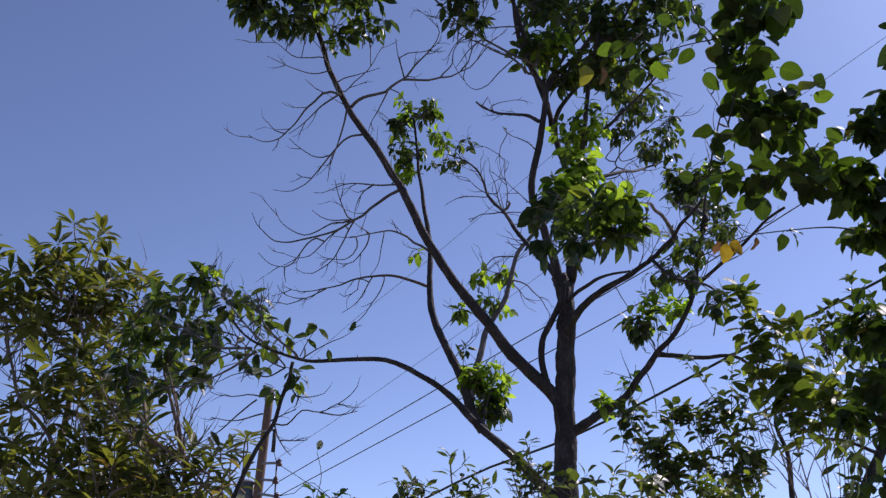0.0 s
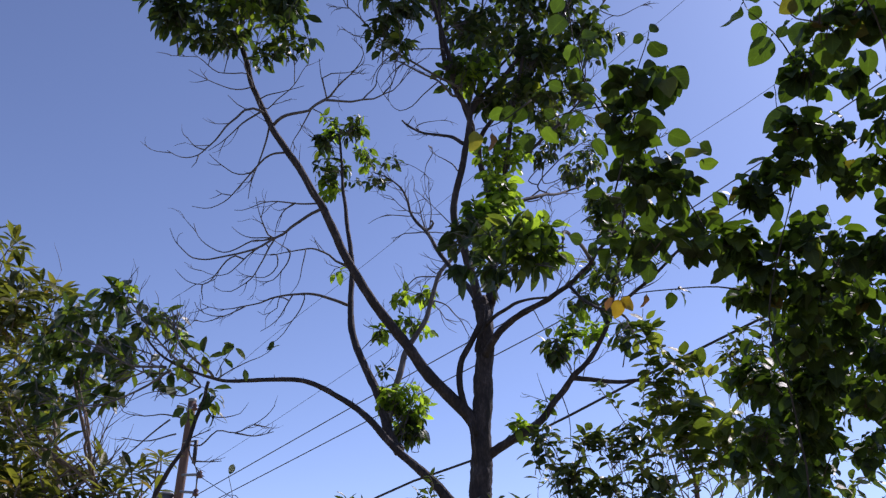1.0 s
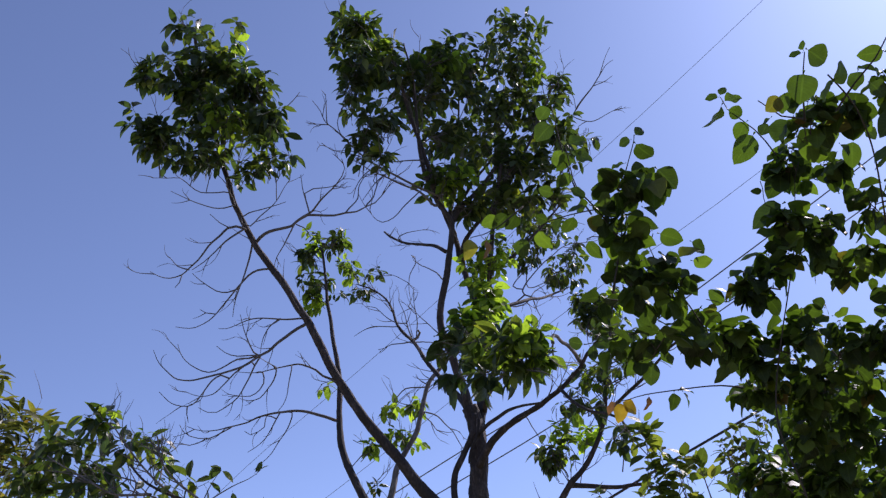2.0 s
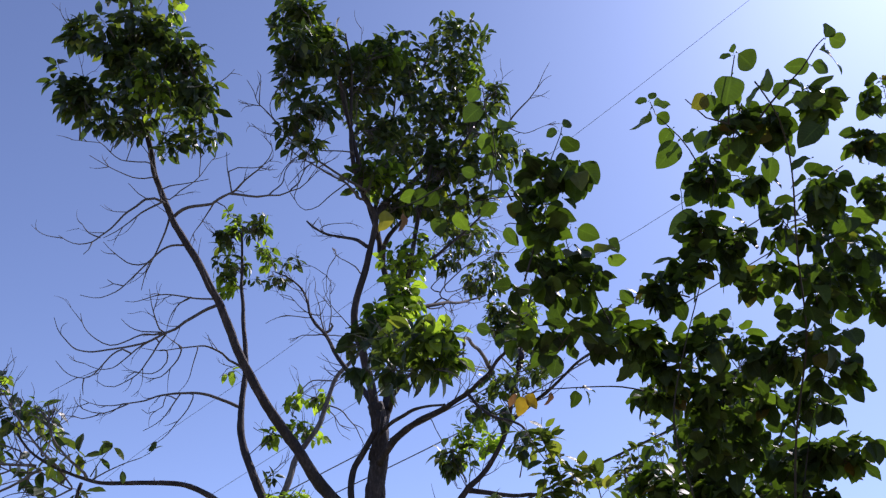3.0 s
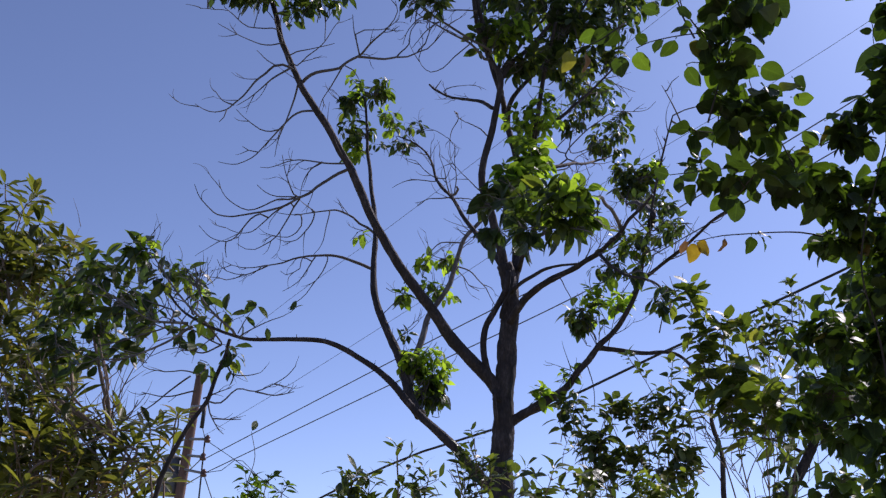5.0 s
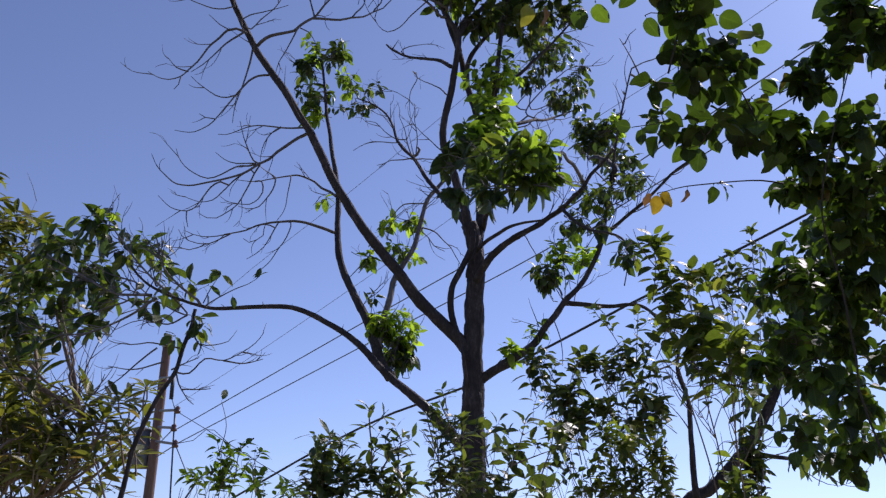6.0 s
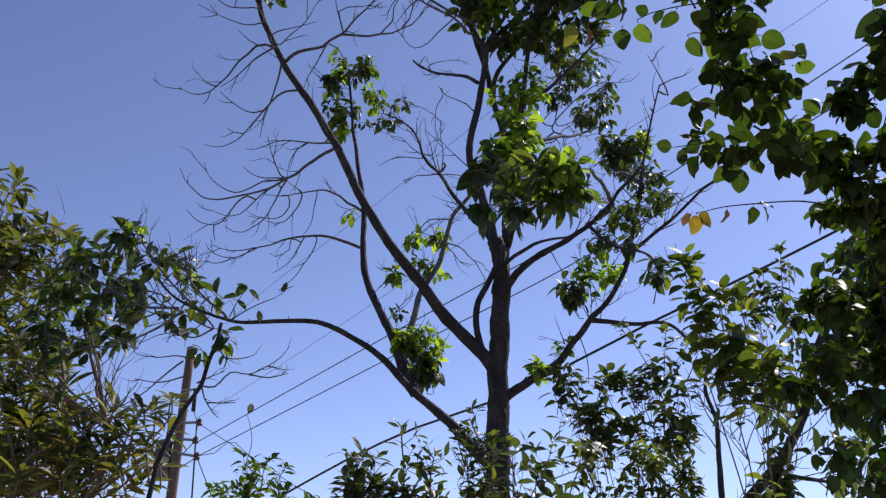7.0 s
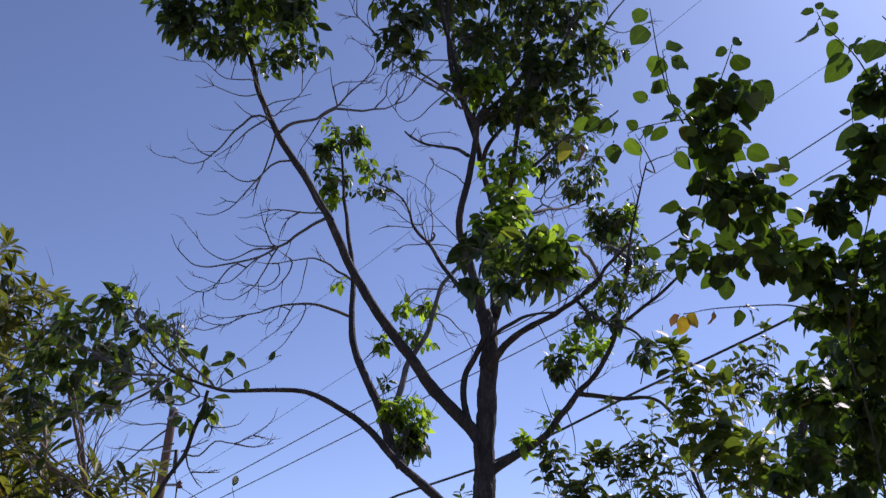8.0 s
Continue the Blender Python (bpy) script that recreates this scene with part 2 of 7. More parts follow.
def leaf_arrays(length, width, fat, fold, curl, wave, stations=5, blunt=0.8, stalk=0.12, tip=0.2):
    """One leaf along +y, its face up along +z: a folded, drooping blade, widest at the share "fat", with a short stalk."""
    v, uvs, f = [], [], []
    ts = [i / (stations - 1) for i in range(stations)]
    mid, left, right = [], [], []
    for i, t in enumerate(ts):
        s = t / fat if t < fat else (1 - t) / (1 - fat)
        w = width * 0.5 * math.sin(min(1, s) * math.pi / 2) ** (blunt if t < fat else blunt + tip)
        y = length * (stalk + (1 - stalk) * t)
        z = -curl * length * t * t
        mid.append(len(v)); v.append((0, y, z)); uvs.append((0.5, t))
        if 0 < i < stations - 1:
            for side, store in ((-1, left), (1, right)):
                store.append(len(v))
                v.append((side * w, y, z + fold * w + wave * w * math.sin(t * 9 + side)))
                uvs.append((0.5 + side * 0.5, t))
    m = stations - 2
    f.append((mid[0], mid[1], left[0])); f.append((mid[0], right[0], mid[1]))
    for i in range(m - 1):
        f.append((mid[i + 1], mid[i + 2], left[i + 1], left[i]))
        f.append((mid[i + 1], right[i], right[i + 1], mid[i + 2]))
    f.append((mid[m], mid[m + 1], left[m - 1])); f.append((mid[m], right[m - 1], mid[m + 1]))
    k = len(v)
    sw = width * 0.03 + 0.0008
    v += [(-sw, 0, 0), (sw, 0, 0), (0, 0, sw * 1.5)]
    uvs += [(0.5, 0)] * 3
    f += [(k, k + 1, mid[0]), (k + 1, k + 2, mid[0]), (k + 2, k, mid[0])]
    return v, uvs, f


def add_uv(me, uvs):
    layer = me.uv_layers.new(name="UVMap")
    idx = np.empty(len(me.loops), dtype=np.int32)
    me.loops.foreach_get("vertex_index", idx)
    layer.data.foreach_set("uv", np.asarray(uvs, dtype=np.float32)[idx].ravel())


class LeafKind:
    """A species' leaf: a few shapes that all its leaves share."""

    def __init__(self, name, mat, length, width, fat, fold, curl, wave, stations=5, shapes=5, seed=1, blunt=0.8, tip=0.2):
        rng = random.Random(seed)
        self.mat, self.shapes, self.length = mat, [], length
        for i in range(shapes):
            a = leaf_arrays(length * rng.uniform(0.85, 1.15), width * rng.uniform(0.85, 1.15), fat * rng.uniform(0.9, 1.1),
                            fold * rng.uniform(0.2, 1.4), curl * rng.uniform(0.2, 1.8), wave * rng.uniform(0.3, 1.5), stations, blunt, 0.12, tip)
            me = mesh_from(name, a[0], a[2])
            add_uv(me, a[1])
            me.materials.append(mat)
            me.polygons.foreach_set("use_smooth", [True] * len(me.polygons))
            self.shapes.append((a, me))


class Plant:
    """A tree or bush: limbs are parts, fine twigs one part, leaves single parts where they hang nearest, the rest one crown."""

    def __init__(self, name, base, label, category, bark, twig_mat, leaf, seed, group=""):
        self.ob = thing(name, base, label, category, group)
        self.base, self.bark, self.twig_mat, self.leaf = Vector(base), bark, twig_mat, leaf
        self.rng = random.Random(seed)
        self.tv, self.tf, self.leaves, self.lines = [], [], [], []
        self.tilt = Vector((0, 0, 0))  # where the upper faces of the leaves lean to

    def limb(self, pts, r0, r1, name="limb", sides=12, step=0.04, rough=0.15, knots=0.016, taper=0.7):
        line = smooth_line(pts, step)
        n = len(line)
        for i in range(1, n - 1):
            q = line[i] * 3.1 + self.base
            line[i] = line[i] + noise.noise_vector(q) * knots
        radii = [r0 + (r1 - r0) * (i / (n - 1)) ** taper for i in range(n)]
        v, f = tube_arrays([p - self.base for p in line], radii, sides, rough)
        part_mesh(name, mesh_from(name, v, f), self.bark, self.ob)
        self.lines.append(line)
        return line

    def twig(self, pts, r0, r1=0.002, sides=5, step=0.05, wob=0.006):
        line = smooth_line(pts, step)
        n = len(line)
        for i in range(1, n):
            line[i] = line[i] + noise.noise_vector(line[i] * 7 + self.base) * wob
        radii = [r0 + (r1 - r0) * i / (n - 1) for i in range(n)]
        v, f = tube_arrays([p - self.base for p in line], radii, sides, 0.0, False)
        o = len(self.tv)
        self.tv += v
        self.tf += [tuple(i + o for i in face) for face in f]
        return line

    def spray(self, line, count, length, r0=0.004, droop=0.0, deep=1, start=0.25, spread=0.6):
        """Bare side twigs that leave a line of twig or limb, each bending on its way."""
        rng = self.rng
        for _ in range(count):
            i = int(len(line) * rng.uniform(start, 0.97))
            i = min(max(i, 1), len(line) - 1)
            d = (line[i] - line[i - 1]).normalized()
            side = Vector((rng.gauss(0, 1), rng.gauss(0, 0.8), rng.gauss(0, 1)))
            side = (side - d * side.dot(d)).normalized()
            way = (d + side * spread).normalized()
            p, pts = line[i].copy(), [line[i].copy()]
            l = length * rng.uniform(0.5, 1.2)
            bend = Vector((rng.gauss(0, 0.25), rng.gauss(0, 0.25), rng.gauss(0.3 - droop, 0.35)))
            for k in range(6):
                p = p + way * l / 6
                way = (way + bend * (0.14 + 0.12 * k) + Vector((0, 0, -droop * 0.25 if k < 2 else 0))).normalized()
                pts.append(p.copy())
            sub = self.twig(pts, r0, 0.0012, 4, l / 6, 0.004)
            if deep > 1:
                self.spray(sub, rng.randint(0, 2), length * 0.5, r0 * 0.6, droop, deep - 1)

    def put_leaf(self, p, way, up, size=1.0, shape=None):
        y = Vector(way).normalized()
        x = y.cross(Vector(up))
        if x.length < 0.05:
            x = y.cross(Vector((0.3, 0.7, 0.2)))
        x.normalize()
        z = x.cross(y)
        m = Matrix((x, y, z)).transposed().to_4x4()
        m = Matrix.Translation(Vector(p)) @ m @ Matrix.Diagonal((size, size, size, 1))
        kind = self.leaf
        self.leaves.append((m, kind, self.rng.randrange(len(kind.shapes)) if shape is None else shape))

    def shoot(self, pts, leaves, r0=0.004, start=0.35, droop=0.35, size=1.0, tuft=3, turn=2.4):
        """A leafy shoot: a twig with leaves set round it, closer together to its tip."""
        rng = self.rng
        line = self.twig(pts, r0, r0 * 0.4, 4, max(0.04, self.leaf.length * 0.4))
        n = len(line)
        ang = rng.uniform(0, 6.28)
        for k in range(leaves + tuft):
            t = start + (1 - start) * ((k + 0.5) / leaves) ** 0.8 if k < leaves else 1.0
            g = min(t, 1) * (n - 1)
            i = min(int(g), n - 2)
            p = line[i].lerp(line[i + 1], g - i)
            d = (line[i + 1] - line[i]).normalized()
            ang += turn + rng.uniform(-0.5, 0.5)
            a = d.orthogonal().normalized()
            b = d.cross(a)
            out = a * math.cos(ang) + b * math.sin(ang)
            way = d * (0.45 if k < leaves else 0.6) + out + Vector((0, 0, -droop)) + Vector((rng.gauss(0, 0.25), rng.gauss(0, 0.25), rng.gauss(0, 0.25)))
            up = out * droop + Vector((rng.gauss(0, 0.5), rng.gauss(0, 0.5), 0.8)) + d * 0.5 + self.tilt
            self.put_leaf(p, way, up, size * rng.uniform(0.65, 1.15))

    def cluster(self, root, centre, radii, shoots, leaves=7, droop=0.35, size=1.0, length=0.3, up=0.25, shell=0.75, tuft=3):
        """Foliage round a centre: shoots from a stem, pointing outwards and filling the form unevenly."""
        rng = self.rng
        root, centre = Vector(root), Vector(centre)
        for _ in range(shoots):
            while True:
                q = Vector((rng.uniform(-1, 1), rng.uniform(-1, 1), rng.uniform(-1, 1)))
                if q.length < 1 and rng.random() < shell + (1 - shell) * q.length + 0.0:
                    break
            reach = rng.choice((0.65, 0.9, 1.0, 1.15, 1.5))
            tip = centre + Vector((q.x * radii[0], q.y * radii[1], q.z * radii[2])) * reach
            away = (tip - root)
            l = min(length * rng.uniform(0.6, 1.3), away.length)
            way = (away.normalized() + q * 0.8 + Vector((0, 0, up)) + Vector((rng.gauss(0, 0.3), rng.gauss(0, 0.3), rng.gauss(0, 0.3)))).normalized()
            a = tip - way * l
            mid = a.lerp(tip, 0.5) + Vector((rng.gauss(0, 0.1 * l), rng.gauss(0, 0.1 * l), -0.04 * l + rng.gauss(0, 0.1 * l)))
            stem = root.lerp(a, rng.uniform(0.55, 0.85)) if rng.random() < 0.4 else None
            pts = [stem, a, mid, tip] if stem is not None else [a, mid, tip]
            self.shoot(pts, max(2, leaves + rng.randint(-2, 2)), self.leaf.length * 0.026, 0.3 if stem is None else 0.55, droop, size, tuft)

    def finish(self, singles=300, crown_label=""):
        if self.tv:
            tw = part_mesh("twig_spray", mesh_from("twig_spray", self.tv, self.tf), self.twig_mat, self.ob)
            tagged(tw, kind="stuff")
        order = sorted(range(len(self.leaves)), key=lambda i: self.leaves[i][0].translation.y)
        for i in order[:singles]:
            m, kind, s = self.leaves[i]
            ob = new("leaf", kind.shapes[s][1])
            ob.parent = self.ob
            ob.matrix_local = Matrix.Translation(-self.base) @ m
        rest = order[singles:]
        for kind in dict.fromkeys(self.leaves[i][1] for i in rest):
            vs, fs, us, o = [], [], [], 0
            for i in rest:
                m, own, s = self.leaves[i]
                if own is not kind:
                    continue
                (v, uv, f), _ = kind.shapes[s]
                a = np.asarray(v) @ np.array(m.to_3x3()).T + np.array(m.translation - self.base)
                vs.append(a)
                us.append(np.asarray(uv))
                fs += [tuple(k + o for k in face) for face in f]
                o += len(v)
            me = bpy.data.meshes.new("crown")
            me.from_pydata(np.concatenate(vs).tolist(), [], fs)
            me.update()
            add_uv(me, np.concatenate(us))
            ob = part_mesh("crown", me, kind.mat, self.ob, crown_label)
            tagged(ob, kind="stuff")


# ---- ground ----
bm = bmesh.new()
bmesh.ops.create_grid(bm, x_segments=60, y_segments=60, size=1.0)
for v in bm.verts:
    r = max(abs(v.co.x), abs(v.co.y))
    s = 1500 * r ** 3 + 12 * r
    v.co.x, v.co.y = v.co.x * s / max(r, 1e-6), v.co.y * s / max(r, 1e-6)
    v.co.z = 0.06 * noise.noise(v.co * 0.35) - (0.05 if r > 0.02 else 0)
me = bpy.data.meshes.new("ground")
bm.to_mesh(me)
bm.free()
me.materials.append(GROUND)
tagged(new("ground", me), "dry grassy ground under the trees", "ground", kind="structure")

# ---- main tree: dark trunk forking into bare and leafy limbs ----
GLOSSY = LeafKind("leaf", LEAF_GLOSSY, 0.135, 0.054, 0.56, 0.35, 0.42, 0.14, 6, 6, 11, 0.68)
# brighter kinds for sprouts and for clusters painted as sunlit
YOUNG_LIT = LeafKind("leaf", LEAF_YOUNG_LIT, 0.125, 0.054, 0.56, 0.35, 0.36, 0.16, 6, 6, 12, 0.68)
FRESH_LIT = LeafKind("leaf", LEAF_FRESH_LIT, 0.11, 0.048, 0.56, 0.35, 0.36, 0.16, 6, 6, 13, 0.68)
tree = Plant("tree", (0.84, 7.0, 0.0), "tall tree, dark forked trunk, half-bare limbs, glossy green leaf clusters", "tree", BARK, TWIG_GREY, GLOSSY, 21)
tree.limb([(0.84, 7.00, -0.10), (0.85, 7.00, 0.90), (0.89, 7.00, 2.34), (0.89, 7.00, 2.66), (0.90, 7.00, 2.87), (0.89, 7.00, 3.08), (0.91, 7.00, 3.30), (0.91, 7.00, 3.52), (0.93, 7.00, 3.71), (0.93, 7.00, 3.84), (0.91, 7.00, 3.98), (0.87, 7.00, 4.12)], 0.136, 0.062, "trunk", 24, 0.03, 0.14, 0.006, 0.8)
stem_a = tree.limb([(0.88, 7.00, 4.03), (0.83, 6.96, 4.25), (0.78, 6.94, 4.41), (0.74, 6.92, 4.54), (0.68, 6.90, 4.67), (0.65, 6.88, 4.81), (0.66, 6.86, 4.95), (0.69, 6.84, 5.08), (0.72, 6.82, 5.22), (0.74, 6.79, 5.37), (0.76, 6.77, 5.54), (0.76, 6.75, 5.69), (0.65, 6.75, 5.88), (0.63, 6.73, 5.99), (0.59, 6.70, 6.15), (0.55, 6.67, 6.29), (0.51, 6.65, 6.44), (0.45, 6.62, 6.60), (0.40, 6.59, 6.76), (0.34, 6.54, 7.01), (0.27, 6.50, 7.27)], 0.040, 0.013, knots=0.006)
stem_b = tree.limb([(0.93, 7.00, 3.89), (0.97, 7.07, 4.16), (0.99, 7.14, 4.43), (1.02, 7.22, 4.72), (1.03, 7.29, 5.01), (1.00, 7.34, 5.22), (0.96, 7.38, 5.41), (0.92, 7.43, 5.60), (0.89, 7.46, 5.76), (0.87, 7.50, 5.92), (0.74, 7.50, 6.39), (0.83, 7.53, 6.67), (0.96, 7.56, 6.99), (1.07, 7.60, 7.33), (1.16, 7.63, 7.68), (1.25, 7.66, 8.08), (1.35, 7.70, 8.51)], 0.042, 0.013, knots=0.006)
limb_l = tree.limb([(0.90, 7.00, 3.06), (0.78, 6.97, 3.19), (0.68, 6.95, 3.28), (0.57, 6.93, 3.38), (0.46, 6.91, 3.48), (0.30, 6.87, 3.69), (0.20, 6.85, 3.80), (0.10, 6.83, 3.92), (0.01, 6.80, 4.03), (-0.08, 6.78, 4.16), (-0.21, 6.75, 4.37), (-0.27, 6.73, 4.49), (-0.34, 6.71, 4.62), (-0.41, 6.69, 4.75), (-0.47, 6.67, 4.83), (-0.60, 6.64, 5.04), (-0.68, 6.62, 5.14), (-0.76, 6.61, 5.25), (-0.82, 6.59, 5.33), (-0.87, 6.58, 5.42), (-0.92, 6.56, 5.51), (-0.97, 6.55, 5.61), (-1.02, 6.53, 5.71), (-1.06, 6.52, 5.84), (-1.10, 6.50, 5.96), (-1.17, 6.50, 6.17), (-1.23, 6.45, 6.38), (-1.28, 6.40, 6.58), (-1.34, 6.36, 6.78), (-1.39, 6.30, 7.01), (-1.44, 6.25, 7.25)], 0.053, 0.013, knots=0.005)
tree.limb([(0.86, 6.95, 3.02), (0.78, 6.95, 3.20), (0.73, 6.94, 3.36), (0.72, 6.94, 3.49), (0.74, 6.94, 3.61), (0.80, 6.94, 3.72), (0.85, 6.93, 3.83), (0.89, 6.93, 3.93), (0.90, 6.93, 4.05)], 0.028, 0.022, knots=0.004)
limb_r = tree.limb([(0.91, 7.00, 2.86), (0.97, 6.98, 2.90), (1.07, 6.94, 2.96), (1.17, 6.91, 3.02), (1.27, 6.87, 3.08), (1.35, 6.84, 3.15), (1.41, 6.80, 3.25), (1.49, 6.77, 3.34), (1.56, 6.73, 3.44), (1.66, 6.69, 3.54), (1.73, 6.65, 3.65), (1.80, 6.60, 3.80), (1.83, 6.56, 3.92), (1.85, 6.50, 4.11), (1.88, 6.46, 4.27), (1.90, 6.39, 4.48), (1.93, 6.33, 4.69), (1.96, 6.28, 4.86), (1.99, 6.24, 5.00), (2.02, 6.20, 5.13)], 0.046, 0.005, knots=0.006, taper=0.5)
arm_r = tree.limb([(1.62, 7.00, 3.50), (1.72, 6.95, 3.48), (1.85, 6.88, 3.45), (1.97, 6.83, 3.44), (2.08, 6.77, 3.44), (2.17, 6.72, 3.40), (2.23, 6.66, 3.31), (2.29, 6.60, 3.19)], 0.022, 0.010, knots=0.005)
arc_r = tree.limb([(1.82, 6.70, 3.86), (1.87, 6.57, 3.94), (1.93, 6.47, 3.98), (2.00, 6.35, 4.03), (2.05, 6.25, 4.06), (2.13, 6.10, 4.13), (2.19, 5.95, 4.18), (2.27, 5.80, 4.21)], 0.016, 0.009, knots=0.005)
mid_r = tree.limb([(0.92, 6.95, 3.64), (0.97, 6.87, 3.73), (1.02, 6.80, 3.80), (1.09, 6.74, 3.86), (1.17, 6.66, 3.90), (1.25, 6.59, 3.93), (1.33, 6.53, 3.96), (1.40, 6.47, 4.00), (1.49, 6.38, 4.05), (1.55, 6.31, 4.11), (1.61, 6.24, 4.16), (1.65, 6.17, 4.23), (1.72, 6.08, 4.29), (1.78, 6.00, 4.36)], 0.034, 0.010, knots=0.006)
tree.limb([(0.91, 6.95, 3.87), (0.97, 6.75, 3.90), (1.03, 6.59, 3.90), (1.09, 6.40, 3.89), (1.16, 6.22, 3.86), (1.24, 6.00, 3.80)], 0.019, 0.008, "limb", 8, knots=0.005)
tree.limb([(1.47, 6.30, 4.00), (1.51, 6.09, 3.83), (1.56, 5.91, 3.71), (1.62, 5.71, 3.62), (1.66, 5.54, 3.52), (1.65, 5.35, 3.37), (1.63, 5.20, 3.24)], 0.014, 0.006, "limb", 8, knots=0.005)
low_l = tree.limb([(0.86, 7.00, 2.38), (0.74, 7.01, 2.47), (0.62, 7.02, 2.60), (0.50, 7.04, 2.72), (0.39, 7.04, 2.81), (0.28, 7.05, 2.90), (0.17, 7.06, 3.00), (0.08, 7.07, 3.10), (0.01, 7.08, 3.17), (-0.09, 7.09, 3.25), (-0.20, 7.09, 3.31), (-0.31, 7.10, 3.37), (-0.44, 7.11, 3.42), (-0.55, 7.12, 3.44), (-0.73, 7.13, 3.44), (-0.90, 7.14, 3.43), (-1.07, 7.15, 3.42), (-1.18, 7.16, 3.44), (-1.32, 7.17, 3.48), (-1.47, 7.18, 3.54), (-1.62, 7.19, 3.63), (-1.74, 7.20, 3.76)], 0.059, 0.008, taper=0.42, knots=0.006)
stem_c = tree.limb([(0.29, 7.20, 2.93), (0.22, 7.24, 3.02), (0.18, 7.29, 3.14), (0.14, 7.34, 3.29), (0.09, 7.40, 3.43), (0.01, 7.46, 3.60), (-0.06, 7.51, 3.75), (-0.11, 7.56, 3.87), (-0.15, 7.60, 4.01), (-0.17, 7.65, 4.17), (-0.18, 7.70, 4.32), (-0.18, 7.75, 4.50), (-0.19, 7.80, 4.68), (-0.22, 7.86, 4.89), (-0.26, 7.92, 5.12), (-0.29, 7.98, 5.34), (-0.33, 8.04, 5.54), (-0.35, 8.09, 5.75), (-0.38, 8.15, 6.00), (-0.41, 8.20, 6.21)], 0.045, 0.011, knots=0.005)
# limbs that stand in the sun take the paler copy
tree.bark = BARK_PALE_SUNLIT
stem_d = tree.limb([(0.18, 7.30, 3.14), (0.21, 7.36, 3.39), (0.27, 7.41, 3.59), (0.31, 7.46, 3.79), (0.39, 7.49, 3.94), (0.47, 7.53, 4.09), (0.51, 7.57, 4.25), (0.55, 7.60, 4.42), (0.59, 7.63, 4.57), (0.67, 7.67, 4.70), (0.78, 7.70, 4.84)], 0.031, 0.016, knots=0.005)
tree.limb([(1.63, 6.30, 4.22), (1.54, 6.08, 4.20), (1.45, 5.86, 4.16), (1.37, 5.70, 4.12), (1.30, 5.51, 4.08), (1.26, 5.45, 4.05), (1.23, 5.30, 3.94)], 0.016, 0.011, "limb", 8, knots=0.004)
tree.limb([(0.48, 8.00, 5.14), (0.52, 7.98, 5.16), (0.54, 7.96, 5.20), (0.52, 7.95, 5.22)], 0.015, 0.010, "limb", 8, knots=0.003)
tree.bark = BARK
stem_e = tree.limb([(0.86, 7.10, 4.16), (0.80, 7.20, 4.30), (0.72, 7.29, 4.42), (0.65, 7.39, 4.56), (0.56, 7.51, 4.74), (0.50, 7.61, 4.90), (0.45, 7.67, 5.00), (0.38, 7.75, 5.10), (0.32, 7.82, 5.23), (0.29, 7.89, 5.38), (0.24, 7.97, 5.53), (0.17, 8.04, 5.64), (0.08, 8.12, 5.74), (-0.04, 8.20, 5.82)], 0.029, 0.006, knots=0.005)
stub = tree.limb([(0.73, 7.00, 5.53), (0.65, 7.17, 5.68), (0.56, 7.34, 5.79), (0.41, 7.56, 5.93), (0.31, 7.73, 6.07), (0.25, 7.82, 6.16), (0.21, 7.90, 6.25)], 0.018, 0.009, "limb", 8, knots=0.004)
stem_f = tree.limb([(0.99, 7.10, 4.36), (1.04, 7.06, 4.70), (1.07, 7.03, 5.05), (1.10, 7.00, 5.33), (1.13, 6.97, 5.59), (1.16, 6.95, 5.85), (1.21, 6.92, 6.15), (1.25, 6.90, 6.37)], 0.031, 0.015, knots=0.006)
tree.limb([(0.77, 6.80, 5.70), (0.86, 6.84, 5.88), (0.98, 6.88, 6.03), (1.11, 6.92, 6.22), (1.22, 6.96, 6.41), (1.31, 7.00, 6.62)], 0.028, 0.011, "limb", 10, knots=0.005)
for pts in ([(0.55, 6.70, 6.10), (0.50, 6.60, 6.43), (0.45, 6.50, 6.97), (0.37, 6.40, 7.33)], [(0.80, 7.30, 6.07), (0.86, 7.30, 6.48), (0.91, 7.20, 6.92), (0.93, 7.10, 7.46)], [(0.81, 7.20, 5.98), (1.02, 7.20, 6.37), (1.23, 7.20, 6.66), (1.46, 7.20, 7.16)],
            [(0.92, 7.20, 5.76), (1.30, 7.10, 6.23), (1.58, 7.00, 6.77), (1.83, 7.00, 7.38)], [(1.10, 7.00, 5.33), (1.29, 7.05, 5.50), (1.53, 7.00, 5.72), (1.78, 7.00, 6.02)], [(0.98, 7.05, 4.10), (1.00, 6.60, 4.12), (1.02, 6.00, 4.02), (1.06, 5.40, 3.84)],
            [(1.05, 7.05, 4.90), (1.40, 7.30, 5.20), (1.75, 7.80, 5.50), (2.05, 8.20, 5.80)], [(1.90, 6.40, 4.40), (2.00, 7.20, 4.85), (2.10, 7.90, 5.15), (2.25, 8.30, 5.50)]):
    low = Vector(pts[0]) - Vector((0, 0, 0.12))
    joint = min((p for way in (stem_a, stem_b, stem_f, limb_r) for p in way), key=lambda p: (p - low).length)
    tree.spray(tree.limb([joint, *pts], 0.024, 0.007, "limb", 8), 7, 0.35, 0.005, 0.0, 2)
tree.limb([(0.79, 6.86, 3.09), (0.81, 6.86, 2.97), (0.83, 6.88, 2.86), (0.85, 6.90, 2.80)], 0.014, 0.009, "aerial_root", 8)
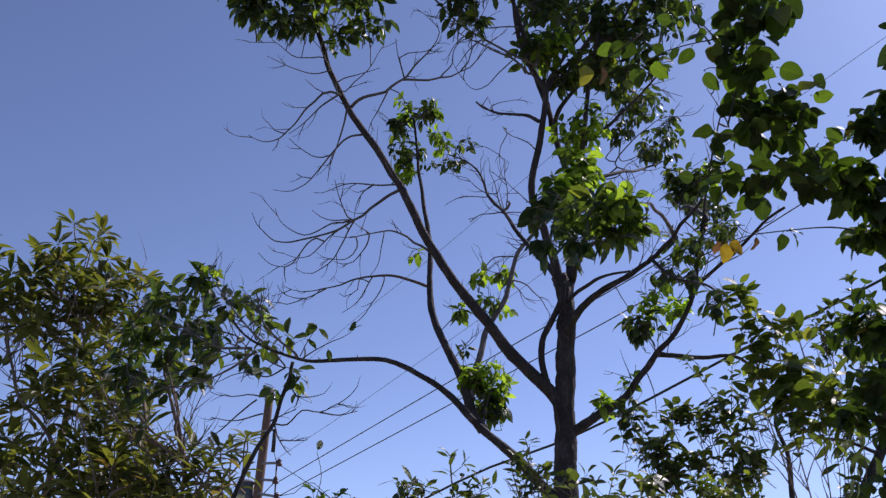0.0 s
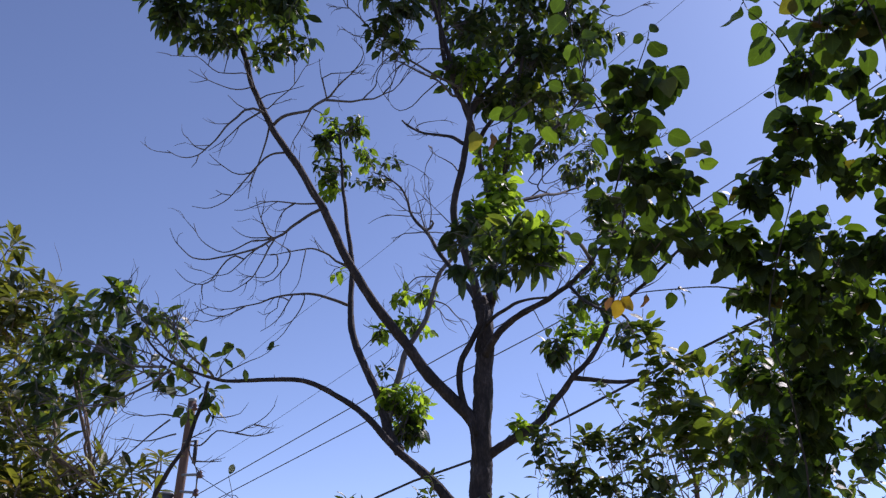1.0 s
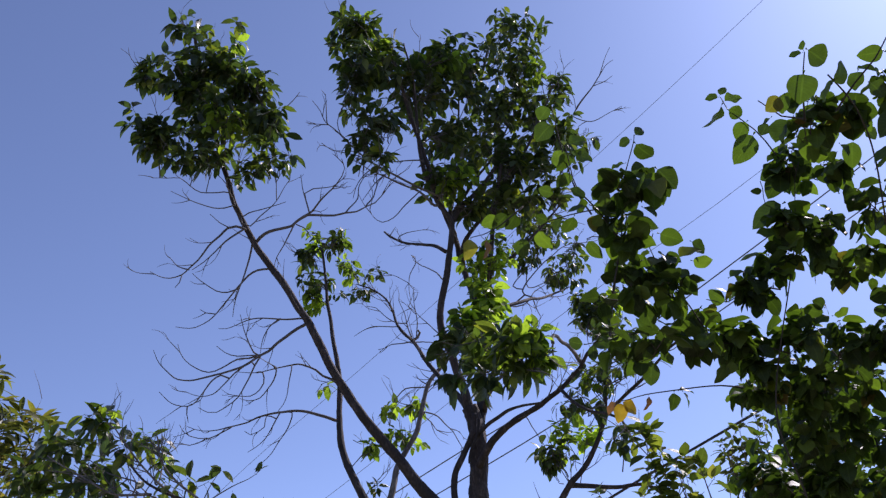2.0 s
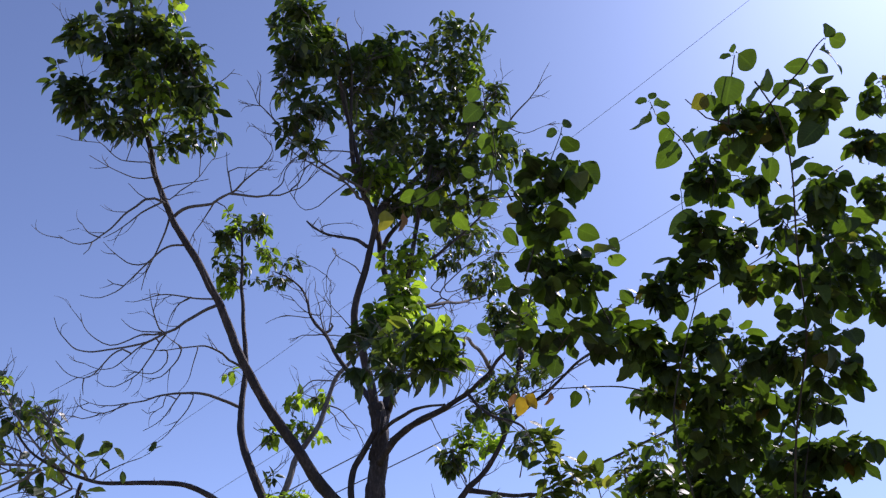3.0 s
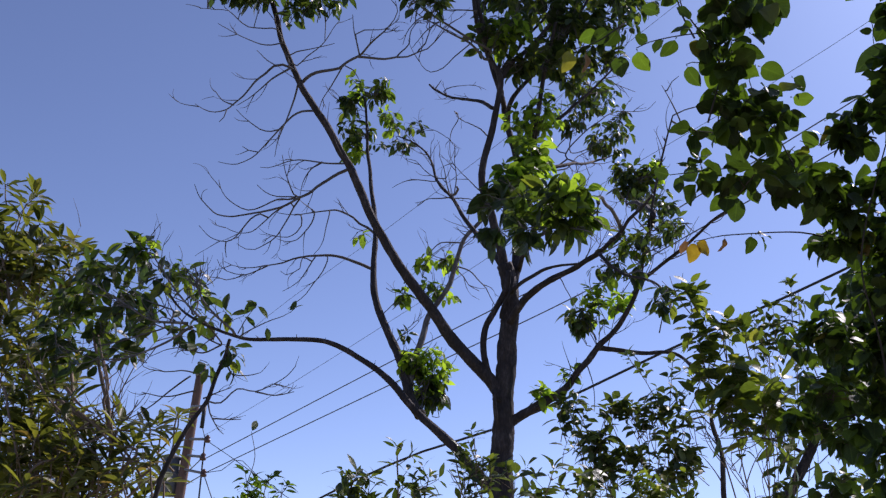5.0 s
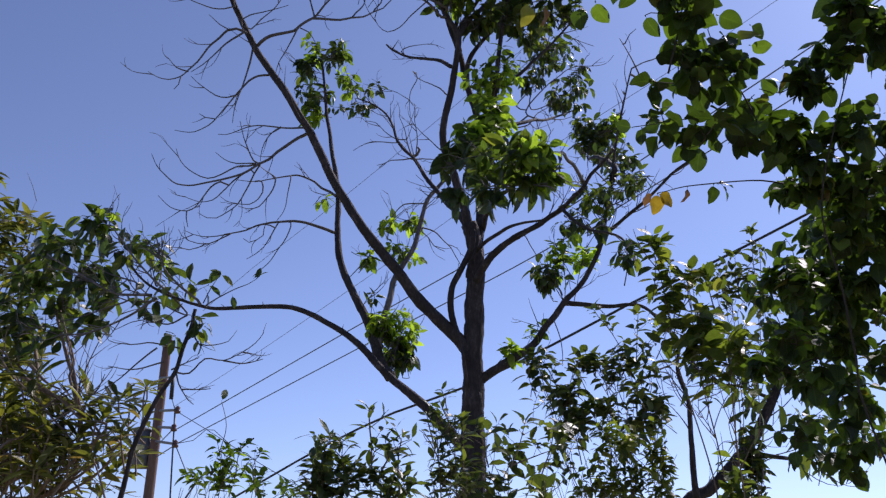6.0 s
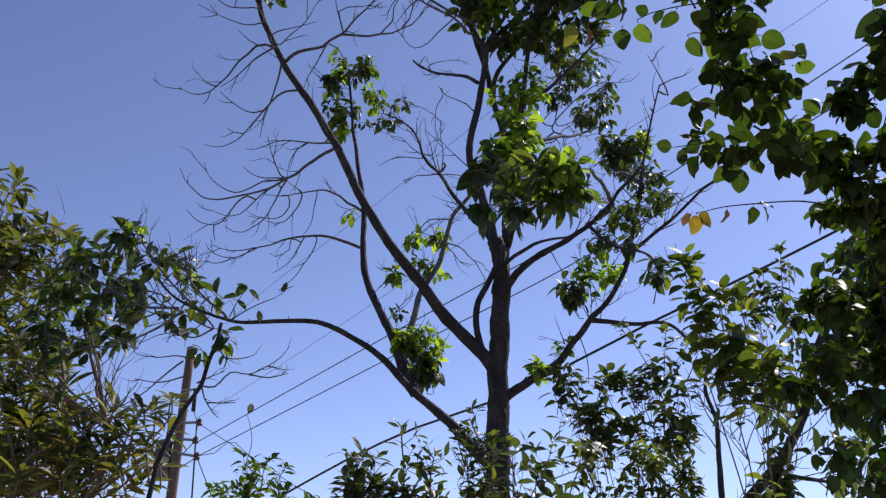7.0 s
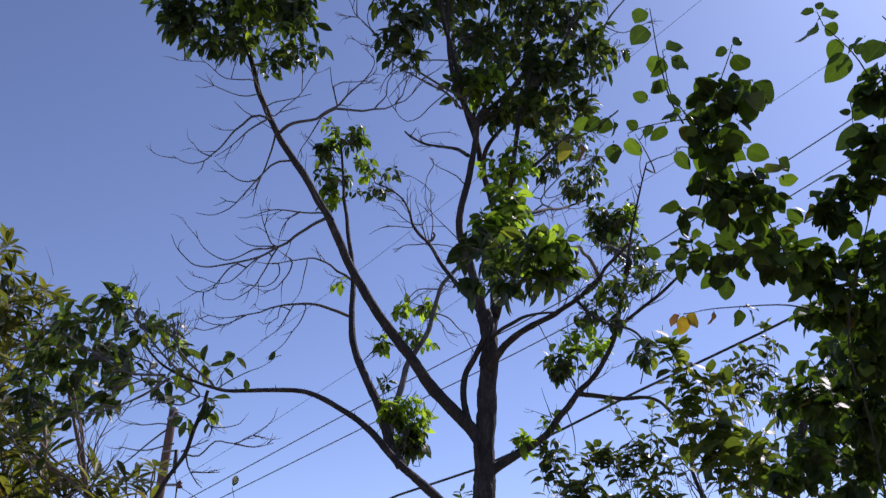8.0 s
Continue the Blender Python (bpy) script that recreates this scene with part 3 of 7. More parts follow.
tree.limb([(0.93, 6.88, 3.99), (0.91, 6.87, 3.87), (0.86, 6.88, 3.75), (0.84, 6.90, 3.65)], 0.013, 0.009, "aerial_root", 8)
for line, n in ((limb_l, 22), (low_l, 20), (stem_c, 16), (limb_r, 16), (stem_a, 14), (mid_r, 12), (stem_d, 8), (stem_e, 8)):
    tree.spray(line, n, 0.05, 0.006, 0.0, 1, 0.08, 1.2)  # short dead stubs

tree.bark = BARK_PALE_SUNLIT
for pts in ([(-1.37, 7.20, 3.49), (-1.57, 7.20, 3.67), (-1.78, 7.25, 3.91), (-1.92, 7.25, 4.09)], [(-1.57, 7.25, 3.54), (-1.87, 7.30, 3.57), (-2.19, 7.40, 3.74), (-2.48, 7.50, 3.93)], [(-1.53, 7.25, 3.52), (-1.76, 7.30, 3.37), (-2.01, 7.40, 3.28), (-2.33, 7.50, 3.25)],
            [(-1.18, 7.15, 3.45), (-1.34, 7.10, 3.57), (-1.48, 7.10, 3.75), (-1.55, 7.10, 3.96)]):
    tree.spray(tree.limb(pts, 0.012, 0.005, "limb", 8), 10, 0.3, 0.005, 0.0, 2)
tree.bark = BARK


# bare twigs on the open side
def bare(pts, r, side=3):
    """A bare twig with some side twigs, joined to the nearest limb."""
    near_by = min((p for way in tree.lines for p in way), key=lambda p: (p - Vector(pts[0])).length)
    if 0.03 < (near_by - Vector(pts[0])).length < 0.25:
        pts = [near_by, *pts]
    line = tree.twig(pts, r * 1.25, 0.0024)
    tree.lines.append(line)
    tree.spray(line, side, 0.2, 0.004, 0.15, 2, 0.3, 0.7)


bare([(-0.93, 6.50, 5.46), (-0.98, 6.49, 5.47), (-1.05, 6.49, 5.45), (-1.10, 6.48, 5.38), (-1.18, 6.46, 5.27), (-1.24, 6.45, 5.14), (-1.30, 6.44, 5.06), (-1.35, 6.43, 5.00), (-1.43, 6.42, 4.97), (-1.51, 6.41, 4.98), (-1.58, 6.40, 5.01)], 0.009)
bare([(-0.92, 6.50, 5.45), (-0.97, 6.49, 5.40), (-1.05, 6.47, 5.32), (-1.12, 6.44, 5.21), (-1.19, 6.42, 5.11), (-1.27, 6.40, 5.03)], 0.007, 2)
bare([(-1.34, 6.40, 4.98), (-1.35, 6.40, 4.92), (-1.38, 6.40, 4.88)], 0.005, 0)
bare([(-1.29, 6.40, 5.03), (-1.38, 6.40, 5.06), (-1.44, 6.40, 5.13)], 0.005, 1)
bare([(-0.86, 6.60, 5.37), (-0.88, 6.64, 5.26), (-0.91, 6.68, 5.15), (-0.94, 6.71, 5.07), (-0.97, 6.74, 4.99), (-0.99, 6.77, 4.91), (-1.00, 6.80, 4.82)], 0.007, 2)
bare([(-0.73, 6.65, 5.17), (-0.81, 6.65, 5.16), (-0.88, 6.66, 5.12), (-0.94, 6.66, 5.04), (-0.99, 6.67, 4.97), (-1.04, 6.67, 4.89), (-1.10, 6.68, 4.80), (-1.16, 6.68, 4.73), (-1.26, 6.69, 4.68), (-1.35, 6.70, 4.68), (-1.41, 6.70, 4.69)], 0.008)
bare([(-0.96, 6.70, 5.02), (-1.04, 6.70, 4.99), (-1.13, 6.70, 5.00), (-1.22, 6.70, 5.06), (-1.29, 6.70, 5.12), (-1.33, 6.70, 5.16)], 0.005, 1)
bare([(-1.12, 6.70, 4.80), (-1.19, 6.70, 4.81), (-1.24, 6.70, 4.84)], 0.004, 1)
bare([(-0.83, 6.60, 5.39), (-0.76, 6.53, 5.42), (-0.67, 6.46, 5.42), (-0.53, 6.36, 5.40), (-0.48, 6.31, 5.42), (-0.42, 6.25, 5.43), (-0.36, 6.20, 5.44), (-0.30, 6.12, 5.48), (-0.24, 6.05, 5.51), (-0.18, 5.98, 5.54), (-0.13, 5.92, 5.58), (-0.11, 5.86, 5.61), (-0.13, 5.80, 5.66)], 0.012, 4)
bare([(-0.36, 5.80, 5.16), (-0.27, 5.77, 5.14), (-0.17, 5.75, 5.13), (-0.09, 5.72, 5.13), (-0.01, 5.70, 5.13), (0.06, 5.68, 5.16), (0.12, 5.66, 5.18), (0.17, 5.64, 5.23), (0.22, 5.62, 5.29), (0.24, 5.60, 5.33)], 0.008, 4)
bare([(-0.35, 5.80, 5.18), (-0.38, 5.80, 5.28), (-0.39, 5.80, 5.34), (-0.33, 5.80, 5.38), (-0.23, 5.80, 5.40), (-0.15, 5.80, 5.42)], 0.005, 2)
bare([(-0.36, 5.80, 5.22), (-0.40, 5.80, 5.35), (-0.43, 5.80, 5.51)], 0.004, 0)
bare([(-0.45, 5.90, 5.16), (-0.50, 6.01, 5.14), (-0.56, 6.16, 5.11), (-0.62, 6.29, 5.08), (-0.65, 6.40, 5.05)], 0.006, 1)
bare([(-0.45, 5.90, 5.14), (-0.39, 5.90, 5.11), (-0.34, 5.90, 5.03)], 0.004, 0)
bare([(-0.94, 6.50, 5.51), (-0.87, 6.50, 5.48), (-0.80, 6.50, 5.57), (-0.70, 6.50, 5.68), (-0.62, 6.50, 5.85), (-0.58, 6.50, 5.92)], 0.005, 3)
bare([(-0.95, 6.50, 5.56), (-0.89, 6.50, 5.60), (-0.80, 6.50, 5.63), (-0.69, 6.50, 5.67), (-0.60, 6.50, 5.71)], 0.005, 0)
bare([(-1.01, 6.50, 5.67), (-1.09, 6.50, 5.65), (-1.18, 6.50, 5.65), (-1.27, 6.50, 5.68), (-1.37, 6.50, 5.72), (-1.45, 6.50, 5.76), (-1.53, 6.50, 5.80)], 0.005, 2)
bare([(-1.04, 6.40, 5.73), (-1.14, 6.40, 5.73), (-1.27, 6.40, 5.73), (-1.36, 6.40, 5.79), (-1.44, 6.40, 5.86), (-1.55, 6.40, 5.86), (-1.66, 6.40, 5.86)], 0.005, 2)
bare([(-1.03, 6.50, 5.46), (-1.11, 6.50, 5.50), (-1.17, 6.50, 5.56), (-1.20, 6.50, 5.59)], 0.004, 0)
bare([(0.62, 6.70, 5.81), (0.56, 6.67, 5.86), (0.49, 6.63, 5.91), (0.33, 6.57, 5.94), (0.19, 6.51, 5.98), (0.10, 6.47, 5.99), (0.02, 6.43, 6.03), (-0.04, 6.40, 6.08)], 0.011, 3)
bare([(0.49, 6.60, 5.88), (0.41, 6.60, 5.79), (0.35, 6.60, 5.72), (0.28, 6.60, 5.63), (0.18, 6.60, 5.58), (0.11, 6.60, 5.63), (0.08, 6.60, 5.70)], 0.005, 2)
bare([(0.06, 5.70, 5.18), (0.11, 5.86, 5.36), (0.14, 6.01, 5.57), (0.18, 6.14, 5.72), (0.27, 6.30, 5.89)], 0.005, 2)
bare([(-0.07, 5.80, 5.21), (-0.01, 5.94, 5.39), (0.00, 6.09, 5.62), (0.06, 6.20, 5.78), (0.14, 6.30, 5.87)], 0.005, 1)
bare([(-0.42, 6.90, 4.81), (-0.49, 6.91, 4.77), (-0.58, 6.93, 4.71), (-0.66, 6.94, 4.65), (-0.72, 6.95, 4.59), (-0.79, 6.96, 4.55), (-0.85, 6.97, 4.51), (-0.92, 6.98, 4.47), (-1.02, 7.00, 4.44), (-1.14, 7.01, 4.41), (-1.25, 7.03, 4.39), (-1.33, 7.04, 4.38), (-1.43, 7.06, 4.40), (-1.50, 7.07, 4.45), (-1.57, 7.08, 4.52), (-1.62, 7.09, 4.59), (-1.66, 7.10, 4.67)], 0.013, 5)
bare([(-0.80, 7.10, 4.61), (-0.84, 7.10, 4.53), (-0.87, 7.10, 4.44), (-0.91, 7.10, 4.35), (-0.95, 7.10, 4.26), (-1.03, 7.10, 4.19), (-1.11, 7.10, 4.14), (-1.18, 7.10, 4.14), (-1.25, 7.10, 4.18)], 0.007, 2)
bare([(-0.87, 7.10, 4.56), (-0.97, 7.10, 4.49), (-1.03, 7.10, 4.42), (-1.09, 7.10, 4.35), (-1.15, 7.10, 4.29), (-1.24, 7.10, 4.27), (-1.31, 7.10, 4.29), (-1.36, 7.10, 4.31)], 0.006, 2)
bare([(-1.10, 7.10, 4.45), (-1.17, 7.10, 4.40), (-1.22, 7.10, 4.32), (-1.27, 7.10, 4.23), (-1.34, 7.10, 4.19), (-1.43, 7.10, 4.20), (-1.50, 7.10, 4.24), (-1.57, 7.10, 4.31)], 0.006, 2)
bare([(-1.34, 7.10, 4.19), (-1.34, 7.10, 4.13), (-1.32, 7.10, 4.06)], 0.005, 0)
bare([(-0.83, 7.10, 4.61), (-0.89, 7.10, 4.59), (-0.99, 7.10, 4.58), (-1.10, 7.10, 4.51), (-1.20, 7.10, 4.47), (-1.31, 7.10, 4.51), (-1.39, 7.10, 4.57), (-1.44, 7.10, 4.64), (-1.47, 7.10, 4.72)], 0.006, 1)
bare([(-0.83, 7.10, 4.62), (-0.99, 7.10, 4.61), (-1.08, 7.10, 4.64), (-1.16, 7.10, 4.70)], 0.005, 0)
bare([(-0.80, 7.10, 4.61), (-0.85, 7.07, 4.63), (-0.89, 7.02, 4.70), (-0.93, 6.96, 4.79), (-0.96, 6.90, 4.89)], 0.006, 3)
bare([(-0.44, 6.85, 4.83), (-0.54, 6.84, 4.82), (-0.63, 6.84, 4.82), (-0.72, 6.83, 4.82), (-0.81, 6.82, 4.82), (-0.89, 6.82, 4.80), (-0.97, 6.81, 4.75), (-1.04, 6.80, 4.72), (-1.10, 6.80, 4.72)], 0.007, 3)
bare([(-0.63, 6.85, 4.83), (-0.72, 6.93, 4.80), (-0.78, 7.02, 4.72), (-0.80, 7.10, 4.64)], 0.005, 1)
bare([(-0.19, 7.80, 4.63), (-0.26, 7.76, 4.67), (-0.33, 7.73, 4.69), (-0.39, 7.70, 4.73), (-0.47, 7.66, 4.75), (-0.54, 7.62, 4.75), (-0.61, 7.59, 4.73), (-0.70, 7.55, 4.69), (-0.77, 7.52, 4.66), (-0.83, 7.49, 4.63), (-0.92, 7.44, 4.60), (-1.01, 7.40, 4.59)], 0.01, 2)
bare([(-0.71, 7.50, 4.67), (-0.77, 7.27, 4.63), (-0.80, 7.10, 4.60)], 0.005, 0)
bare([(-0.58, 7.50, 4.68), (-0.60, 7.50, 4.55), (-0.61, 7.50, 4.42), (-0.64, 7.50, 4.34), (-0.68, 7.50, 4.28)], 0.005, 0)
bare([(-0.70, 7.40, 4.61), (-0.72, 7.40, 4.52), (-0.76, 7.40, 4.44), (-0.82, 7.40, 4.36), (-0.91, 7.40, 4.34), (-0.99, 7.40, 4.36)], 0.006, 2)
bare([(-0.81, 7.40, 4.59), (-0.80, 7.40, 4.49), (-0.83, 7.40, 4.43), (-0.90, 7.40, 4.38), (-0.99, 7.40, 4.38), (-1.08, 7.40, 4.38)], 0.006, 2)
bare([(-0.19, 7.75, 4.28), (-0.26, 7.73, 4.30), (-0.35, 7.70, 4.32), (-0.45, 7.68, 4.34), (-0.55, 7.65, 4.34), (-0.64, 7.62, 4.32), (-0.73, 7.60, 4.30), (-0.85, 7.56, 4.25), (-0.93, 7.54, 4.20), (-1.04, 7.50, 4.16), (-1.15, 7.47, 4.12), (-1.26, 7.44, 4.10), (-1.33, 7.42, 4.11), (-1.39, 7.40, 4.13)], 0.013, 5)
bare([(-1.03, 7.40, 4.12), (-1.11, 7.40, 4.07), (-1.20, 7.40, 4.03), (-1.29, 7.40, 4.03), (-1.36, 7.40, 4.05), (-1.42, 7.40, 4.09), (-1.45, 7.40, 4.14)], 0.006, 2)
bare([(-1.22, 7.40, 4.03), (-1.29, 7.40, 3.99), (-1.35, 7.40, 3.97), (-1.43, 7.40, 3.99)], 0.004, 1)
bare([(-0.66, 7.50, 4.27), (-0.71, 7.50, 4.16), (-0.77, 7.50, 4.05), (-0.84, 7.50, 3.98), (-0.90, 7.50, 3.94)], 0.005, 1)
bare([(-0.56, 7.50, 4.27), (-0.59, 7.50, 4.14), (-0.65, 7.50, 4.04), (-0.71, 7.50, 3.93), (-0.78, 7.50, 3.85), (-0.84, 7.50, 3.79)], 0.005, 1)
bare([(-0.77, 7.50, 4.24), (-0.78, 7.50, 4.15), (-0.83, 7.50, 4.11), (-0.89, 7.50, 4.08), (-0.94, 7.50, 4.11)], 0.005, 1)
bare([(0.60, 7.70, 4.57), (0.49, 7.70, 4.56), (0.39, 7.70, 4.55), (0.33, 7.70, 4.49), (0.28, 7.70, 4.41), (0.25, 7.70, 4.30), (0.25, 7.70, 4.21)], 0.006, 1)
bare([(0.55, 7.60, 4.30), (0.64, 7.51, 4.24), (0.70, 7.41, 4.14), (0.76, 7.31, 4.03), (0.80, 7.21, 3.90), (0.84, 7.10, 3.78)], 0.006, 2)
bare([(0.54, 7.60, 4.27), (0.60, 7.60, 4.21), (0.65, 7.60, 4.14), (0.74, 7.60, 4.09)], 0.005, 2)
bare([(0.49, 8.00, 5.13), (0.39, 8.00, 5.11), (0.28, 8.00, 5.10), (0.21, 8.00, 5.06), (0.15, 8.00, 5.04)], 0.006, 2)
bare([(0.47, 8.00, 5.15), (0.43, 8.00, 5.27), (0.40, 8.00, 5.41), (0.35, 8.00, 5.55)], 0.006, 3)
bare([(0.51, 8.00, 5.17), (0.52, 8.00, 5.36), (0.49, 8.00, 5.54), (0.49, 8.00, 5.69)], 0.005, 3)
bare([(0.32, 8.00, 5.32), (0.21, 8.00, 5.39), (0.13, 8.00, 5.47), (0.03, 8.00, 5.49)], 0.005, 2)
bare([(0.33, 8.00, 5.28), (0.16, 8.00, 5.28), (0.03, 8.00, 5.25), (-0.07, 8.00, 5.18)], 0.005, 1)
bare([(0.50, 8.00, 5.12), (0.61, 7.59, 4.94), (0.69, 7.28, 4.77), (0.73, 7.00, 4.59)], 0.005, 1)
bare([(0.69, 7.00, 4.72), (0.59, 7.20, 4.92), (0.50, 7.36, 5.10), (0.42, 7.50, 5.25)], 0.005, 3)
bare([(0.69, 6.85, 5.17), (0.66, 7.24, 5.45), (0.59, 7.71, 5.76), (0.52, 8.10, 6.02), (0.49, 8.40, 6.27)], 0.006, 2)
bare([(0.54, 8.40, 6.19), (0.48, 8.40, 6.05), (0.46, 8.40, 5.89), (0.48, 8.40, 5.74)], 0.005, 2)
bare([(0.34, 7.60, 6.01), (0.41, 7.60, 6.06), (0.57, 7.60, 6.10)], 0.005, 1)
bare([(0.26, 7.80, 6.14), (0.30, 7.80, 6.21), (0.32, 7.80, 6.25)], 0.005, 0)
bare([(2.08, 6.20, 5.05), (2.02, 6.13, 5.13), (1.95, 6.07, 5.21), (1.88, 6.00, 5.26)], 0.007, 0)
bare([(2.02, 6.20, 5.13), (2.06, 6.06, 5.10), (2.11, 5.90, 5.05)], 0.005, 1)
bare([(1.92, 6.00, 5.22), (1.96, 6.00, 5.30), (2.01, 6.00, 5.35)], 0.005, 0)
bare([(1.67, 7.40, 6.39), (1.75, 7.40, 6.29), (1.82, 7.40, 6.16), (1.93, 7.40, 6.10), (2.08, 7.40, 6.05)], 0.005, 2)
bare([(1.47, 7.60, 5.45), (1.66, 7.76, 5.76), (1.86, 7.90, 6.00), (2.02, 8.01, 6.17), (2.26, 8.13, 6.27), (2.43, 8.22, 6.36), (2.54, 8.30, 6.51)], 0.006, 4)
bare([(1.39, 7.60, 5.50), (1.56, 7.81, 5.80), (1.78, 8.03, 6.13), (1.93, 8.20, 6.40)], 0.005, 4)
bare([(1.60, 8.00, 5.69), (1.84, 8.20, 5.87), (2.06, 8.40, 6.10)], 0.005, 3)
bare([(1.37, 7.60, 5.30), (1.53, 7.77, 5.41), (1.64, 7.93, 5.60), (1.79, 8.09, 5.77), (1.87, 8.20, 5.91)], 0.006, 2)
bare([(1.27, 6.80, 3.99), (1.32, 6.80, 3.90), (1.37, 6.80, 3.81), (1.41, 6.80, 3.73)], 0.005, 0)
bare([(1.48, 6.75, 3.28), (1.52, 6.75, 3.15), (1.53, 6.75, 3.05), (1.52, 6.75, 2.95)], 0.004, 0)
bare([(1.81, 6.20, 4.17), (1.88, 6.06, 4.16), (1.95, 5.91, 4.12), (1.99, 5.80, 4.07)], 0.005, 3)
bare([(1.82, 6.40, 4.07), (1.89, 6.27, 4.07), (1.95, 6.12, 4.08), (2.00, 6.00, 4.09)], 0.005, 3)
bare([(1.25, 5.40, 3.87), (1.43, 5.84, 4.03), (1.59, 6.20, 4.18)], 0.005, 1)
bare([(0.67, 6.70, 5.89), (0.48, 6.64, 5.96), (0.28, 6.58, 6.04), (0.14, 6.53, 6.09), (0.02, 6.49, 6.16), (-0.10, 6.44, 6.26), (-0.23, 6.39, 6.37), (-0.30, 6.36, 6.42), (-0.34, 6.33, 6.50), (-0.41, 6.30, 6.59)], 0.01, 4)
bare([(-0.00, 6.40, 6.10), (-0.12, 6.40, 6.13), (-0.24, 6.40, 6.16), (-0.33, 6.40, 6.23)], 0.005, 1)
bare([(-0.28, 6.30, 6.36), (-0.29, 6.30, 6.50), (-0.30, 6.30, 6.65)], 0.005, 1)
bare([(-0.09, 6.35, 6.19), (-0.17, 6.35, 6.28), (-0.20, 6.35, 6.40), (-0.17, 6.35, 6.54)], 0.005, 1)
bare([(0.15, 6.50, 6.06), (0.06, 6.50, 6.01), (-0.02, 6.50, 5.90), (-0.06, 6.50, 5.75)], 0.005, 1)
bare([(0.23, 6.50, 6.01), (0.12, 6.50, 5.89), (0.02, 6.50, 5.73)], 0.005, 1)
bare([(0.53, 6.60, 6.20), (0.36, 6.52, 6.14), (0.21, 6.45, 6.07), (0.12, 6.40, 5.97)], 0.006, 1)
bare([(-0.74, 6.20, 6.34), (-0.65, 6.20, 6.40), (-0.56, 6.20, 6.51), (-0.51, 6.20, 6.60)], 0.005, 1)
bare([(2.08, 7.20, 7.24), (2.17, 7.20, 7.38), (2.26, 7.20, 7.50), (2.36, 7.20, 7.67), (2.44, 7.20, 7.81), (2.52, 7.20, 7.88)], 0.008, 1)
bare([(2.36, 7.20, 7.67), (2.44, 7.20, 7.89), (2.51, 7.20, 8.05)], 0.004, 0)
bare([(2.29, 7.20, 7.54), (2.42, 7.20, 7.61), (2.49, 7.20, 7.67)], 0.004, 0)
bare([(2.05, 7.20, 7.15), (2.22, 7.20, 7.10), (2.40, 7.20, 7.20), (2.54, 7.20, 7.29)], 0.005, 2)
bare([(-1.30, 7.30, 3.40), (-1.57, 7.45, 3.55), (-1.78, 7.58, 3.73), (-1.94, 7.71, 3.98), (-2.07, 7.80, 4.16)], 0.006, 2)
bare([(-1.54, 7.30, 3.51), (-1.79, 7.46, 3.55), (-2.06, 7.63, 3.67), (-2.35, 7.80, 3.75)], 0.006, 2)
bare([(-1.71, 7.30, 3.65), (-1.97, 7.48, 3.77), (-2.22, 7.67, 3.96), (-2.39, 7.80, 4.13)], 0.006, 2)
bare([(-1.30, 7.30, 3.40), (-1.46, 7.43, 3.36), (-1.72, 7.61, 3.43), (-1.98, 7.80, 3.38)], 0.006, 2)
bare([(-1.75, 7.30, 3.51), (-2.09, 7.49, 3.44), (-2.44, 7.67, 3.38), (-2.70, 7.80, 3.36)], 0.006, 2)
bare([(-1.55, 7.30, 3.63), (-1.58, 7.52, 3.83), (-1.73, 7.80, 4.09)], 0.006, 2)
for line, n, l in ((limb_l, 6, 0.3), (stem_e, 16, 0.32), (stem_a, 12, 0.3), (stub, 6, 0.22), (limb_r, 8, 0.3), (mid_r, 10, 0.3), (arc_r, 7, 0.3), (arm_r, 6, 0.25), (stem_d, 6, 0.25)):
    tree.spray(line, n, l, 0.004, 0.0, 2)


# leaf clusters of the main tree
def leafy(middle, half, shoots, count, droop, size=1.0, leaf=GLOSSY):
    """A cluster of leafy shoots round its middle, fed from the nearest limb."""
    tree.leaf = leaf
    middle = Vector(middle)
    low = middle - Vector((0, 0, 0.2))
    joint = min((p for way in tree.lines for p in way), key=lambda p: (p - low).length)
    tree.cluster(joint, middle, half, round(shoots * (1.75 if leaf is GLOSSY else 1.2)), count, droop, size, 0.22, 0.25, 0.75, 4)
    if (joint - middle).length > 0.15:
        bend = joint.lerp(middle, 0.5) + Vector((tree.rng.gauss(0, 0.04), tree.rng.gauss(0, 0.04), 0.02))
        tree.spray(tree.twig([joint, bend, middle, middle + (middle - bend) * 0.5], 0.007 if shoots > 8 else 0.004), 3, 0.25, 0.004, 0.0, 2, 0.3)


def loose(middle, half, shoots):
    """A few open shoots with sky between their leaves."""
    tree.leaf = GLOSSY
    middle = Vector(middle)
    joint = min((p for way in tree.lines for p in way), key=lambda p: (p - middle).length)
    tree.cluster(joint, middle, half, shoots, 3, 0.3, 1.35, 0.3, 0.2, 0.75, 2)


leafy((-0.39, 8.30, 6.40), (0.22, 0.16, 0.12), 7, 4, 0.5, 1, YOUNG_LIT)
leafy((-0.58, 8.30, 6.19), (0.12, 0.12, 0.14), 5, 4, 0.7, 0.9)
leafy((-0.26, 8.30, 6.35), (0.11, 0.10, 0.10), 4, 4, 0.7, 0.9)
leafy((-0.15, 8.60, 6.27), (0.10, 0.13, 0.18), 5, 4, 0.9, 1, YOUNG_LIT)
leafy((-0.41, 8.20, 5.87), (0.17, 0.15, 0.14), 6, 4, 0.7, 0.9)
leafy((-0.49, 8.20, 5.67), (0.07, 0.10, 0.14), 4, 4, 0.9, 1, YOUNG_LIT)
